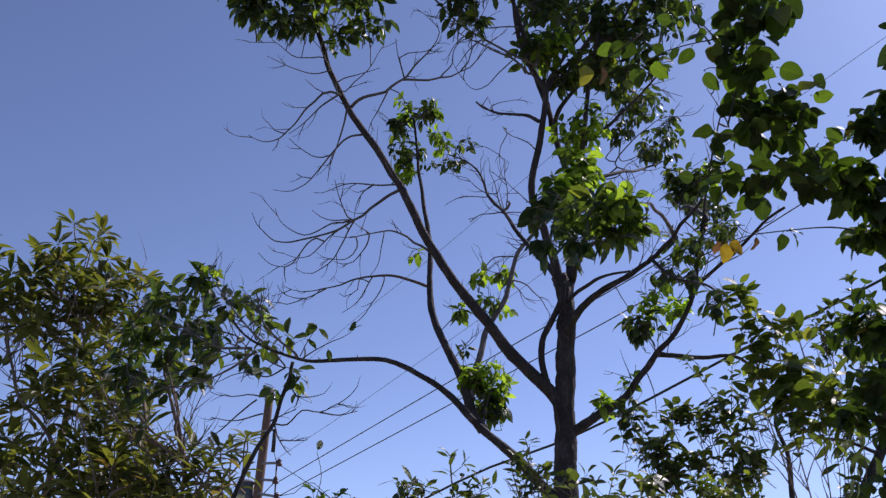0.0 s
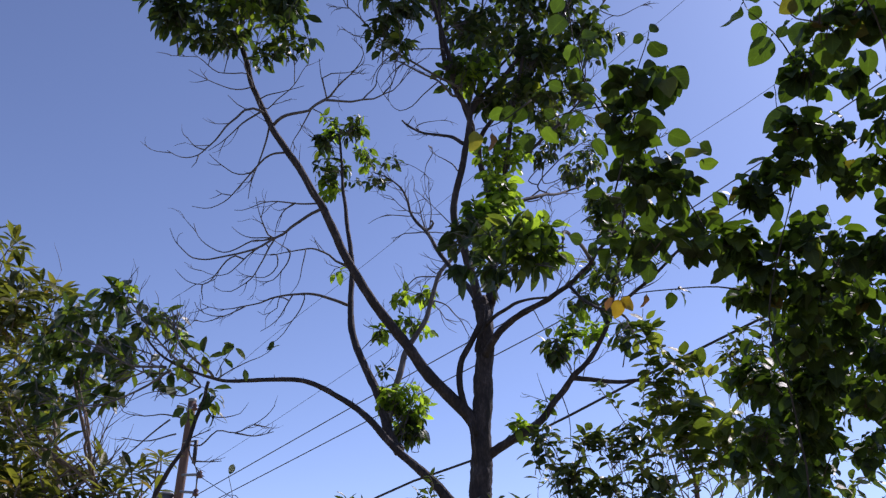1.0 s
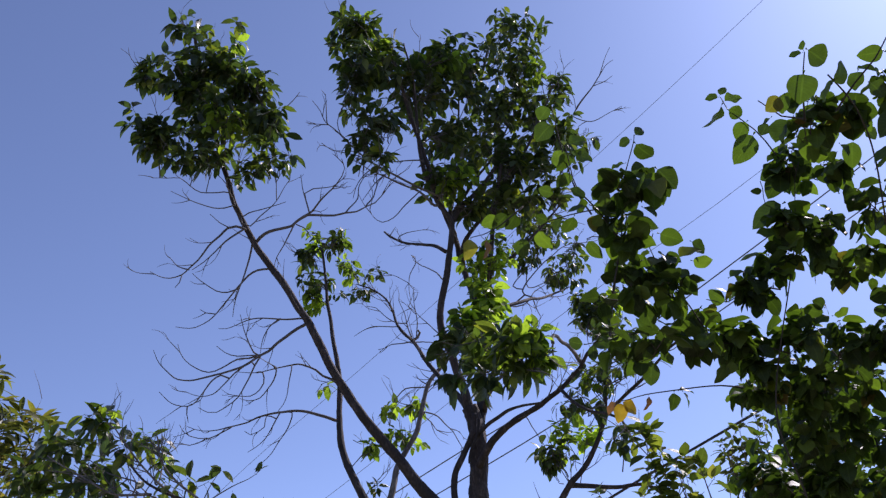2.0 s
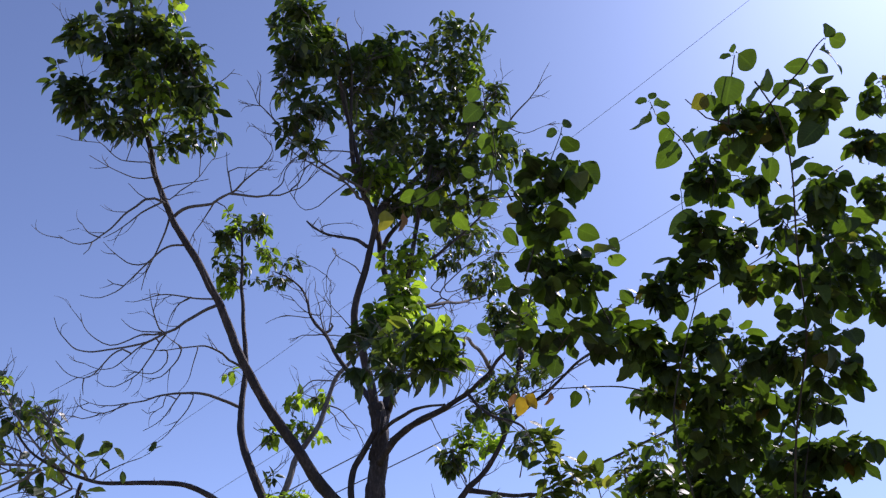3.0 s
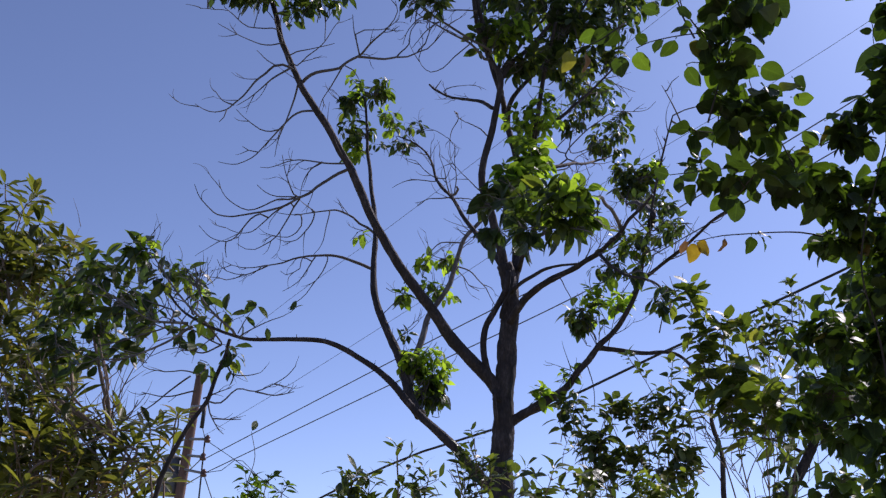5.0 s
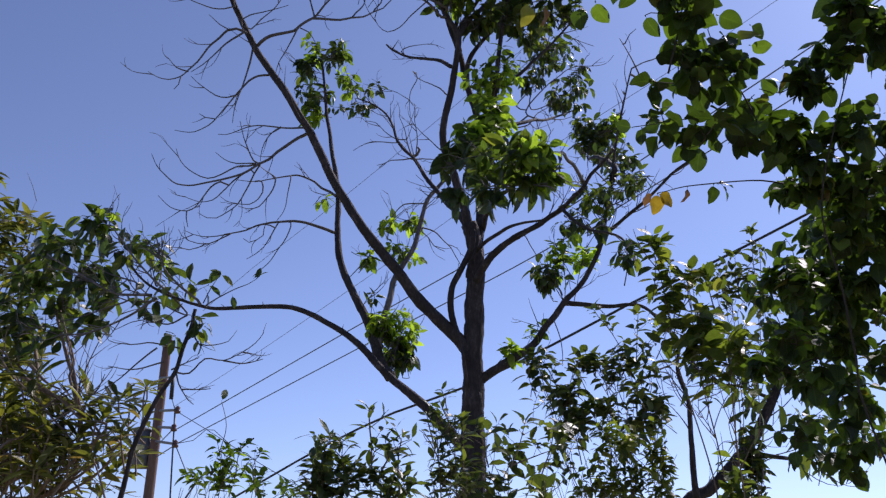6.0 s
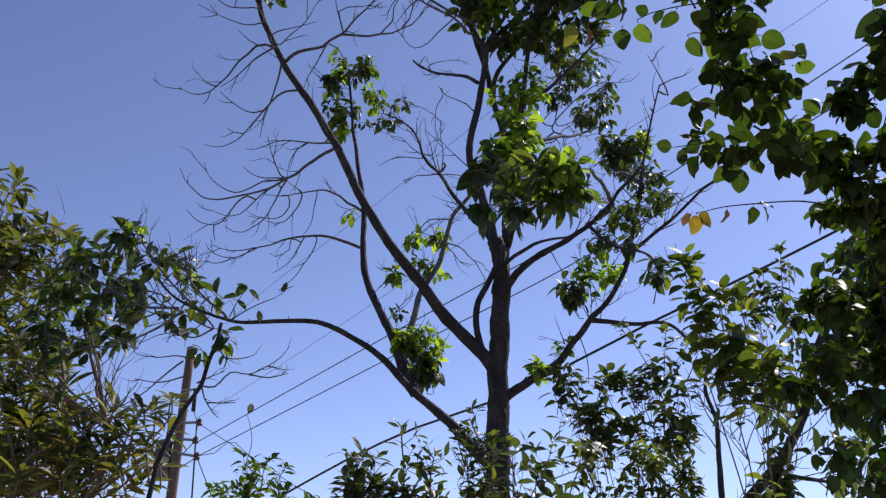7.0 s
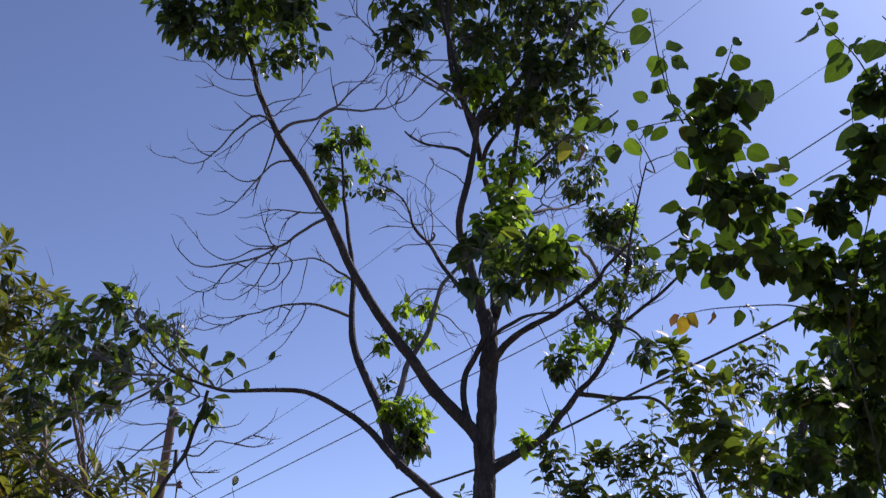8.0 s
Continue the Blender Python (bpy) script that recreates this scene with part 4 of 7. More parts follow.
leafy((0.11, 8.60, 6.18), (0.07, 0.05, 0.04), 1, 2, 0.5)
leafy((-0.02, 8.50, 5.88), (0.13, 0.10, 0.07), 2, 3, 0.8, 0.8)
leafy((-0.33, 8.00, 4.72), (0.03, 0.03, 0.04), 1, 2, 0.8, 1, YOUNG_LIT)
leafy((0.25, 7.40, 3.41), (0.17, 0.14, 0.11), 11, 5, 0.9, 0.95, YOUNG_LIT)
leafy((0.27, 7.28, 3.42), (0.15, 0.10, 0.09), 8, 4, 0.8, 0.9, FRESH_LIT)
leafy((0.41, 7.38, 3.30), (0.11, 0.10, 0.10), 8, 4, 0.9, 0.9, FRESH_LIT)
leafy((0.33, 7.45, 3.20), (0.08, 0.10, 0.08), 6, 4, 1.3, 0.95)
leafy((0.42, 7.40, 3.17), (0.07, 0.08, 0.07), 4, 4, 1.4, 0.95)
leafy((0.32, 7.40, 3.31), (0.14, 0.12, 0.10), 4, 4, 1.0, 0.9, YOUNG_LIT)
leafy((0.12, 7.40, 3.63), (0.03, 0.03, 0.03), 1, 2, 0.1, 0.7)
leafy((0.45, 7.70, 4.44), (0.16, 0.11, 0.06), 4, 3, 0.8, 1, YOUNG_LIT)
leafy((0.29, 7.70, 4.39), (0.10, 0.07, 0.08), 2, 3, 0.7, 1, YOUNG_LIT)
leafy((0.29, 7.60, 4.12), (0.10, 0.08, 0.06), 3, 3, 0.8, 1, YOUNG_LIT)
leafy((0.13, 7.60, 4.07), (0.10, 0.10, 0.08), 3, 2, 0.8, 1, YOUNG_LIT)
leafy((0.43, 7.60, 4.08), (0.08, 0.07, 0.08), 2, 3, 0.9, 1, FRESH_LIT)
leafy((0.94, 6.30, 4.75), (0.15, 0.14, 0.14), 11, 5, 0.5, 1.15, YOUNG_LIT)
leafy((0.97, 6.20, 4.59), (0.12, 0.11, 0.10), 7, 4, 0.5, 1.1, FRESH_LIT)
leafy((0.79, 6.00, 4.38), (0.15, 0.12, 0.10), 10, 5, 0.5, 1.15, YOUNG_LIT)
leafy((0.69, 5.90, 4.14), (0.13, 0.13, 0.15), 4, 4, 0.25, 1.2)
leafy((0.84, 5.50, 3.97), (0.18, 0.16, 0.14), 3, 4, 0.2, 1.2)
leafy((0.86, 5.45, 3.99), (0.18, 0.16, 0.14), 4, 4, 0.2, 1.15, YOUNG_LIT)
leafy((1.00, 5.20, 3.87), (0.17, 0.14, 0.12), 4, 4, 0.2, 1.15)
leafy((1.00, 5.15, 3.90), (0.15, 0.12, 0.10), 3, 4, 0.2, 1.1, YOUNG_LIT)
leafy((1.08, 5.20, 3.98), (0.10, 0.07, 0.05), 6, 4, 0.5, 1, YOUNG_LIT)
leafy((1.15, 5.20, 3.82), (0.06, 0.07, 0.08), 5, 4, 0.7, 1, YOUNG_LIT)
leafy((0.85, 5.40, 3.75), (0.14, 0.10, 0.06), 2, 3, 0.4, 1.15)
leafy((1.04, 5.20, 3.72), (0.09, 0.07, 0.05), 1, 3, 0.4, 1.1)
leafy((0.64, 5.90, 3.95), (0.05, 0.04, 0.04), 2, 2, 0.9, 1.1)
leafy((1.07, 6.90, 5.43), (0.24, 0.22, 0.22), 12, 5, 0.6, 1, YOUNG_LIT)
leafy((1.13, 6.80, 5.33), (0.12, 0.12, 0.13), 5, 4, 0.6, 1, FRESH_LIT)
leafy((0.82, 6.60, 6.05), (0.17, 0.17, 0.19), 8, 5, 0.6, 1, YOUNG_LIT)
leafy((1.41, 7.30, 6.12), (0.25, 0.23, 0.22), 9, 5, 0.5)
leafy((1.66, 7.60, 6.12), (0.18, 0.15, 0.13), 5, 4, 0.8, 0.9)
leafy((0.95, 6.80, 5.88), (0.15, 0.14, 0.14), 5, 5, 0.5)
leafy((1.64, 7.10, 3.93), (0.19, 0.15, 0.16), 6, 4, 0.5, 0.95, YOUNG_LIT)
leafy((1.58, 7.10, 3.84), (0.15, 0.11, 0.12), 2, 3, 0.6, 0.95)
leafy((1.82, 7.10, 3.94), (0.08, 0.12, 0.14), 7, 4, 0.4, 0.9, FRESH_LIT)
leafy((1.47, 7.10, 3.77), (0.05, 0.05, 0.05), 2, 3, 1.2)
leafy((1.18, 6.90, 3.08), (0.09, 0.09, 0.09), 4, 4, 0.4, 0.9, YOUNG_LIT)
leafy((1.38, 6.85, 3.27), (0.07, 0.05, 0.04), 2, 3, 0.4, 0.8, YOUNG_LIT)
leafy((1.31, 6.85, 3.21), (0.05, 0.05, 0.04), 2, 3, 0.4, 0.7, FRESH_LIT)
leafy((2.39, 8.30, 5.73), (0.26, 0.20, 0.16), 9, 5, 0.6, 0.85)
leafy((2.27, 8.30, 5.44), (0.19, 0.18, 0.18), 8, 5, 0.6, 0.85)
leafy((2.53, 8.20, 5.66), (0.09, 0.08, 0.08), 4, 4, 0.4, 0.9, FRESH_LIT)
leafy((2.31, 7.60, 5.02), (0.22, 0.19, 0.17), 7, 5, 0.6, 0.8)
leafy((2.17, 8.30, 5.68), (0.13, 0.14, 0.16), 4, 5, 0.7, 0.85)
leafy((1.75, 6.60, 4.23), (0.18, 0.13, 0.09), 4, 4, 0.8, 0.8)
leafy((1.87, 6.40, 4.23), (0.14, 0.14, 0.15), 6, 4, 0.8, 0.7)
leafy((1.73, 6.50, 4.21), (0.04, 0.05, 0.06), 2, 2, 0.7, 1, FRESH_LIT)
leafy((1.57, 6.40, 3.98), (0.10, 0.09, 0.08), 3, 3, 1, 0.9)
leafy((2.14, 8.40, 6.13), (0.19, 0.19, 0.21), 7, 4, 0.9, 0.85)
leafy((1.94, 8.40, 6.05), (0.16, 0.16, 0.18), 5, 4, 1, 0.85)
leafy((1.90, 8.20, 6.39), (0.21, 0.18, 0.16), 5, 4, 0.9, 0.8)
leafy((2.19, 8.30, 6.38), (0.07, 0.08, 0.09), 2, 3, 0.9, 0.8)
leafy((1.59, 7.80, 5.92), (0.15, 0.16, 0.18), 5, 4, 0.9, 0.8)
leafy((1.66, 6.00, 3.79), (0.04, 0.04, 0.05), 1, 2, 1.2)
leafy((1.42, 4.60, 3.15), (0.09, 0.07, 0.05), 2, 2, 0.9, 0.8)
leafy((1.50, 6.20, 3.82), (0.06, 0.05, 0.04), 1, 2, 0.8, 0.9, FRESH_LIT)
leafy((1.91, 6.00, 4.11), (0.14, 0.11, 0.08), 4, 4, 0.7, 0.7)
for pts in ([(-1.65, 7.35, 3.57), (-1.59, 7.35, 3.70), (-1.54, 7.35, 3.83), (-1.60, 7.35, 3.95)],
            [(-1.57, 7.35, 3.55), (-1.69, 7.35, 3.58), (-1.79, 7.35, 3.69), (-1.86, 7.35, 3.81)],
            [(-1.79, 7.35, 3.69), (-1.90, 7.35, 3.60), (-1.99, 7.35, 3.57)],
            [(-1.70, 7.35, 3.58), (-1.80, 7.35, 3.61), (-1.88, 7.35, 3.51), (-1.99, 7.35, 3.41)],
            [(-1.35, 7.35, 3.51), (-1.45, 7.35, 3.40), (-1.54, 7.35, 3.35), (-1.64, 7.35, 3.36)],
            [(-1.65, 7.35, 3.57), (-1.63, 7.35, 3.44), (-1.65, 7.35, 3.29)]):
    bare(pts, 0.0045, 2)
loose((-2.17, 7.60, 4.25), (0.18, 0.14, 0.11), 9)
loose((-2.39, 7.80, 4.10), (0.20, 0.17, 0.14), 9)
loose((-1.92, 7.60, 4.05), (0.13, 0.12, 0.12), 4)
loose((-1.69, 7.50, 4.04), (0.12, 0.09, 0.07), 4)
loose((-1.58, 7.40, 3.83), (0.11, 0.10, 0.10), 2)
loose((-2.65, 8.00, 3.91), (0.22, 0.18, 0.15), 9)
loose((-2.19, 7.70, 3.83), (0.23, 0.19, 0.17), 12)
loose((-1.88, 7.50, 3.68), (0.14, 0.14, 0.15), 4)
loose((-2.89, 8.20, 3.86), (0.18, 0.18, 0.19), 9)
loose((-2.48, 8.00, 3.61), (0.26, 0.22, 0.19), 15)
loose((-2.85, 8.20, 3.50), (0.22, 0.20, 0.19), 12)
loose((-2.10, 7.70, 3.45), (0.11, 0.11, 0.11), 8)
loose((-1.56, 7.40, 3.54), (0.15, 0.10, 0.05), 2)
loose((-1.39, 7.30, 3.61), (0.14, 0.09, 0.05), 2)
loose((-1.22, 7.20, 3.61), (0.13, 0.09, 0.06), 2)
loose((-1.54, 7.40, 3.38), (0.14, 0.10, 0.06), 1)
loose((-1.31, 7.30, 3.39), (0.09, 0.07, 0.05), 1)
loose((-1.42, 7.30, 3.21), (0.10, 0.07, 0.05), 1)
loose((-1.19, 7.30, 3.27), (0.06, 0.06, 0.07), 1)
leafy((-1.67, 7.40, 4.03), (0.13, 0.09, 0.06), 2, 3, 0.5, 0.9, YOUNG_LIT)
leafy((-2.03, 7.50, 4.25), (0.12, 0.08, 0.05), 2, 3, 0.3, 0.9, YOUNG_LIT)
leafy((-1.52, 7.40, 3.90), (0.02, 0.03, 0.03), 1, 2, 1.2, 1, FRESH_LIT)
leafy((-1.25, 6.20, 6.96), (0.29, 0.26, 0.24), 17, 5, 0.5)
leafy((-1.45, 6.20, 6.71), (0.18, 0.17, 0.16), 13, 5, 0.5)
leafy((-0.94, 6.20, 6.66), (0.18, 0.18, 0.19), 13, 5, 0.5)
leafy((-1.20, 6.20, 6.36), (0.35, 0.28, 0.23), 20, 5, 0.5)
leafy((-1.62, 6.20, 6.20), (0.22, 0.19, 0.17), 12, 5, 0.5)
leafy((-0.78, 6.20, 6.31), (0.13, 0.16, 0.20), 11, 5, 0.5)
leafy((-0.69, 6.20, 5.96), (0.17, 0.14, 0.12), 4, 5, 0.5)
leafy((-1.78, 6.20, 6.80), (0.10, 0.10, 0.11), 5, 5, 0.5)
leafy((-1.41, 6.20, 5.93), (0.17, 0.12, 0.07), 4, 5, 0.5)
leafy((-0.88, 6.30, 5.86), (0.18, 0.14, 0.10), 3, 4, 0.8)
leafy((-1.22, 6.30, 6.10), (0.23, 0.18, 0.13), 5, 5, 0.5)
leafy((-1.54, 6.20, 7.34), (0.07, 0.08, 0.10), 2, 5, 0.5)
leafy((-0.10, 6.30, 7.41), (0.22, 0.20, 0.19), 12, 5, 0.5)
leafy((-0.06, 6.20, 6.80), (0.21, 0.23, 0.27), 14, 5, 0.5)
leafy((0.22, 6.40, 7.05), (0.23, 0.25, 0.29), 17, 5, 0.5)
leafy((0.14, 6.10, 6.27), (0.18, 0.16, 0.16), 8, 5, 0.5)
leafy((0.03, 6.00, 5.99), (0.11, 0.10, 0.09), 4, 5, 0.5)
leafy((0.17, 5.90, 5.76), (0.04, 0.05, 0.06), 2, 5, 0.5)
leafy((0.63, 6.80, 7.46), (0.25, 0.24, 0.24), 15, 5, 0.5)
leafy((0.61, 6.80, 7.06), (0.34, 0.30, 0.29), 18, 5, 0.5)
leafy((1.02, 7.00, 7.53), (0.25, 0.29, 0.35), 16, 5, 0.5)
leafy((1.54, 7.20, 8.22), (0.28, 0.26, 0.26), 13, 5, 0.5)
leafy((1.53, 7.20, 7.70), (0.28, 0.28, 0.30), 15, 5, 0.5)
leafy((1.24, 7.20, 7.14), (0.38, 0.33, 0.30), 20, 5, 0.5)
leafy((1.69, 7.20, 7.22), (0.22, 0.25, 0.30), 10, 5, 0.5)
leafy((0.78, 6.90, 6.71), (0.21, 0.19, 0.19), 10, 5, 0.5)
leafy((1.24, 7.00, 6.57), (0.32, 0.24, 0.17), 12, 5, 0.5)
leafy((0.74, 6.80, 6.21), (0.23, 0.18, 0.14), 8, 5, 0.5)
leafy((1.94, 7.20, 7.53), (0.09, 0.14, 0.19), 4, 5, 0.5)
leafy((1.85, 7.00, 6.87), (0.16, 0.17, 0.19), 7, 5, 0.5)
leafy((1.66, 7.00, 6.52), (0.24, 0.22, 0.22), 8, 5, 0.5)
leafy((1.23, 7.10, 6.24), (0.32, 0.25, 0.18), 11, 5, 0.5)
leafy((2.06, 7.20, 6.91), (0.16, 0.13, 0.10), 3, 5, 0.5)
leafy((0.72, 6.60, 7.36), (0.17, 0.15, 0.14), 8, 5, 0.5, 1.0, YOUNG_LIT)
leafy((0.14, 6.20, 7.04), (0.12, 0.11, 0.11), 3, 5, 0.5, 1.0, YOUNG_LIT)
leafy((1.67, 7.00, 7.61), (0.10, 0.11, 0.13), 4, 5, 0.5, 1.0, YOUNG_LIT)
leafy((-0.03, 6.20, 7.39), (0.12, 0.10, 0.08), 4, 5, 0.5, 1.0, YOUNG_LIT)
leafy((0.82, 6.60, 6.08), (0.13, 0.11, 0.10), 3, 5, 0.5, 1.0, YOUNG_LIT)
leafy((-1.06, 6.10, 6.21), (0.16, 0.13, 0.11), 4, 5, 0.5, 1.0, YOUNG_LIT)
leafy((-0.93, 6.10, 5.96), (0.16, 0.12, 0.09), 2, 5, 0.5, 1.0, YOUNG_LIT)
leafy((-1.09, 6.10, 6.97), (0.15, 0.12, 0.09), 3, 5, 0.5, 1.0, YOUNG_LIT)
tree.leaf = GLOSSY
tree.put_leaf((-0.80, 7.20, 3.68), (0.06, 0.0, 0.09), (0.8, -0.6, 0.2), 0.9)
leafy((1.36, 6.90, 6.36), (0.15, 0.17, 0.13), 3, 4, 0.35, 1.1)
leafy((1.62, 6.90, 6.26), (0.15, 0.16, 0.12), 4, 4, 0.35, 1.1)
leafy((1.77, 6.90, 6.09), (0.10, 0.11, 0.09), 3, 4, 0.35, 1.1)
leafy((1.19, 6.90, 6.04), (0.11, 0.11, 0.08), 2, 4, 0.35, 1.1)
leafy((1.49, 6.90, 6.05), (0.12, 0.11, 0.06), 2, 4, 0.35, 1.1)
tree.leaf = GLOSSY
tree.twig([(-0.82, 6.20, 2.23), (-0.79, 6.20, 2.41), (-0.83, 6.20, 2.56)], 0.003)
tree.put_leaf((-0.83, 6.20, 2.56), (0.35, 0.0, 1.0), (0.3, -1.0, 0.1), 0.75)
tree.twig([(-1.13, 7.10, 3.43), (-0.95, 7.10, 3.55), (-0.82, 7.10, 3.61), (-0.74, 7.10, 3.68)], 0.006)
tree.twig([(-1.16, 7.15, 3.46), (-1.10, 7.10, 3.58), (-1.04, 7.10, 3.68)], 0.005)
for p, way, up, size in (((-0.77, 7.10, 3.64), (0.5, 0.1, 0.9), (-0.8, -0.4, 0.5), 0.85), ((-1.04, 7.10, 3.67), (-0.6, -0.1, 0.8), (0.3, -0.8, 0.4), 0.8),
                         ((-1.04, 7.10, 3.68), (0.9, 0.1, -0.5), (0.2, -0.9, 0.5), 0.95), ((-0.94, 7.10, 3.52), (0.25, 0.0, -1.0), (0.3, -1.0, 0.1), 0.9)):
    tree.put_leaf(p, way, up, size)
tree.finish(300)

# ---- tree with long narrow leaves in whorls ----
LONG = LeafKind("leaf", LEAF_LONG, 0.30, 0.076, 0.58, 0.4, 0.26, 0.08, 5, 6, 31)
left = Plant("tree", (-4.3, 9.8, 0.0), "leafy yellow-green tree with long narrow leaves in whorls", "tree", TWIG_BROWN, TWIG_BROWN, LONG, 33)
left.limb([(-4.3, 9.8, -0.1), (-4.25, 9.75, 1.2), (-4.1, 9.7, 2.4), (-4.0, 9.7, 3.6), (-4.1, 9.7, 4.6)], 0.075, 0.022, "trunk", 14)
fork = [(-4.25, 9.75, 1.2), (-3.4, 9.0, 2.0)]
BOUGHS = (
    [(-2.29, 8.00, 2.12), (-2.19, 8.00, 2.57), (-2.28, 8.00, 2.94), (-2.38, 8.00, 3.22), (-2.52, 8.00, 3.61)],
    [(-3.37, 8.60, 2.40), (-3.72, 8.80, 3.03), (-4.24, 9.00, 3.55), (-4.71, 9.40, 4.43)],
    [(-2.97, 8.60, 2.41), (-3.19, 8.80, 3.05), (-3.55, 9.00, 3.80), (-4.03, 9.40, 4.70)],
    [(-2.65, 8.40, 2.40), (-2.84, 8.80, 3.16), (-3.13, 9.20, 3.92), (-3.31, 9.80, 4.72)],
)
for pts in BOUGHS:
    left.spray(left.limb([*fork, *pts], 0.04, 0.011), 10, 0.8, 0.008, 0.0, 2, 0.35)
for pts in ([(-1.90, 7.70, 2.27), (-2.03, 7.70, 2.57), (-2.14, 7.70, 2.74), (-2.19, 7.70, 2.97), (-2.41, 7.80, 3.54)], [(-2.06, 7.70, 2.27), (-2.14, 7.70, 2.44), (-2.45, 7.70, 2.78), (-2.70, 7.70, 3.00), (-2.94, 7.80, 3.33)], [(-2.33, 7.70, 2.13), (-2.43, 7.70, 2.48), (-2.58, 7.80, 2.75), (-2.73, 7.90, 3.18)],
            [(-2.59, 7.70, 2.12), (-2.60, 7.70, 2.47), (-2.38, 7.70, 2.74), (-2.13, 7.80, 2.99)]):
    left.spray(left.limb([(-4.1, 9.5, 1.0), (-3.2, 8.4, 1.6), *pts], 0.022, 0.006, "limb", 8), 9, 0.45, 0.006, 0.0, 2, 0.45)
def whorls(c, r, n, size):
    """Shoots that end in whorls of long leaves, round a centre."""
    left.cluster(Vector(c) - Vector((0, 0, 0.7)), c, r, n, 3, 0.1, size, 0.6, 0.9, 0.75, 9)


whorls((-4.62, 9.60, 4.80), (0.75, 0.8, 0.36), 22, 1.0)
whorls((-3.98, 9.60, 5.05), (0.34, 0.6, 0.28), 8, 1.0)
whorls((-3.89, 9.40, 4.57), (0.7, 0.7, 0.42), 17, 1.0)
whorls((-4.47, 9.40, 4.43), (0.6, 0.7, 0.4), 15, 1.0)
whorls((-3.45, 9.80, 4.70), (0.3, 0.5, 0.25), 5, 1.0)
whorls((-3.95, 9.00, 3.51), (0.85, 0.7, 0.4), 22, 1.0)
whorls((-3.45, 9.00, 3.45), (0.5, 0.6, 0.4), 10, 1.0)
whorls((-3.67, 8.40, 2.76), (0.8, 0.7, 0.5), 28, 0.9)
whorls((-2.89, 8.20, 2.75), (0.55, 0.6, 0.42), 26, 0.9)
whorls((-2.70, 8.20, 2.37), (0.7, 0.6, 0.35), 22, 0.85)
whorls((-2.13, 8.00, 2.22), (0.5, 0.5, 0.3), 12, 0.85)
whorls((-5.83, 9.20, 3.62), (1.2, 1.2, 1.3), 48, 1.0)


def rosette(p, size):
    """A shoot tip with a whorl of long leaves that spread like a star."""
    rng = left.rng
    axis = Vector((rng.gauss(0.05, 0.25), rng.gauss(-0.15, 0.25), 1)).normalized()
    p = Vector(p)
    left.twig([p - axis * 0.35 + Vector((rng.gauss(0, 0.06), rng.gauss(0, 0.06), 0)), p - axis * 0.15, p], 0.009, 0.006)
    a = axis.orthogonal().normalized()
    b = axis.cross(a)
    n = rng.randint(10, 14)
    for k in range(n):
        ang = k * 2.4 + rng.uniform(-0.25, 0.25)
        lift = 0.15 + 0.9 * k / n
        out = a * math.cos(ang) + b * math.sin(ang)
        left.put_leaf(p - axis * 0.05 * (1 - k / n), out + axis * lift + Vector((0, 0, -0.1)), axis + out * 0.2, size * rng.uniform(0.75, 1.1))


rosette((-4.16, 10.00, 5.56), 1.15)
rosette((-3.54, 10.00, 5.06), 1.00)
rosette((-4.44, 10.00, 5.77), 1.10)
rosette((-4.33, 10.00, 5.17), 1.00)
rosette((-3.88, 10.00, 5.12), 0.90)
rosette((-3.82, 9.50, 4.69), 1.00)
rosette((-3.50, 9.50, 4.62), 0.90)
rosette((-4.05, 9.50, 4.55), 1.00)
rosette((-3.67, 9.00, 4.00), 1.00)
rosette((-3.64, 9.50, 4.32), 0.90)
rosette((-3.44, 9.00, 3.67), 1.00)
rosette((-3.40, 8.50, 3.34), 1.00)
rosette((-2.96, 8.00, 2.96), 0.90)
rosette((-2.73, 8.00, 2.97), 0.90)
rosette((-3.10, 8.00, 2.76), 0.90)
rosette((-2.67, 7.60, 2.63), 0.85)
rosette((-2.51, 8.00, 2.79), 0.90)
rosette((-2.77, 7.50, 2.43), 0.80)
rosette((-2.48, 7.50, 2.45), 0.80)
rosette((-2.27, 7.50, 2.50), 0.80)
rosette((-2.27, 8.00, 2.83), 0.80)
rosette((-1.94, 7.50, 2.60), 0.75)
rosette((-1.73, 7.40, 2.51), 0.60)
rosette((-1.82, 8.00, 2.86), 0.80)
rosette((-1.76, 8.30, 3.01), 0.70)
rosette((-1.97, 8.00, 2.83), 0.70)
rosette((-2.06, 7.30, 2.36), 0.80)
rosette((-2.54, 7.20, 2.24), 0.80)
rosette((-2.25, 7.20, 2.22), 0.80)
rosette((-1.86, 7.20, 2.30), 0.75)
rosette((-2.69, 7.20, 2.15), 0.80)
rosette((-3.17, 9.00, 3.92), 0.80)
rosette((-3.54, 9.00, 3.78), 0.90)
rosette((-1.84, 7.70, 2.80), 0.85)
rosette((-1.64, 7.70, 2.92), 0.6)
rosette((-1.64, 7.70, 2.66), 0.7)
rosette((-1.94, 7.70, 2.65), 0.8)
rosette((-1.75, 7.70, 2.52), 0.75)
rosette((-2.08, 7.70, 2.76), 0.8)
rosette((-2.11, 7.70, 2.52), 0.8)
rosette((-2.21, 7.70, 2.42), 0.8)
rosette((-2.38, 7.70, 2.57), 0.85)
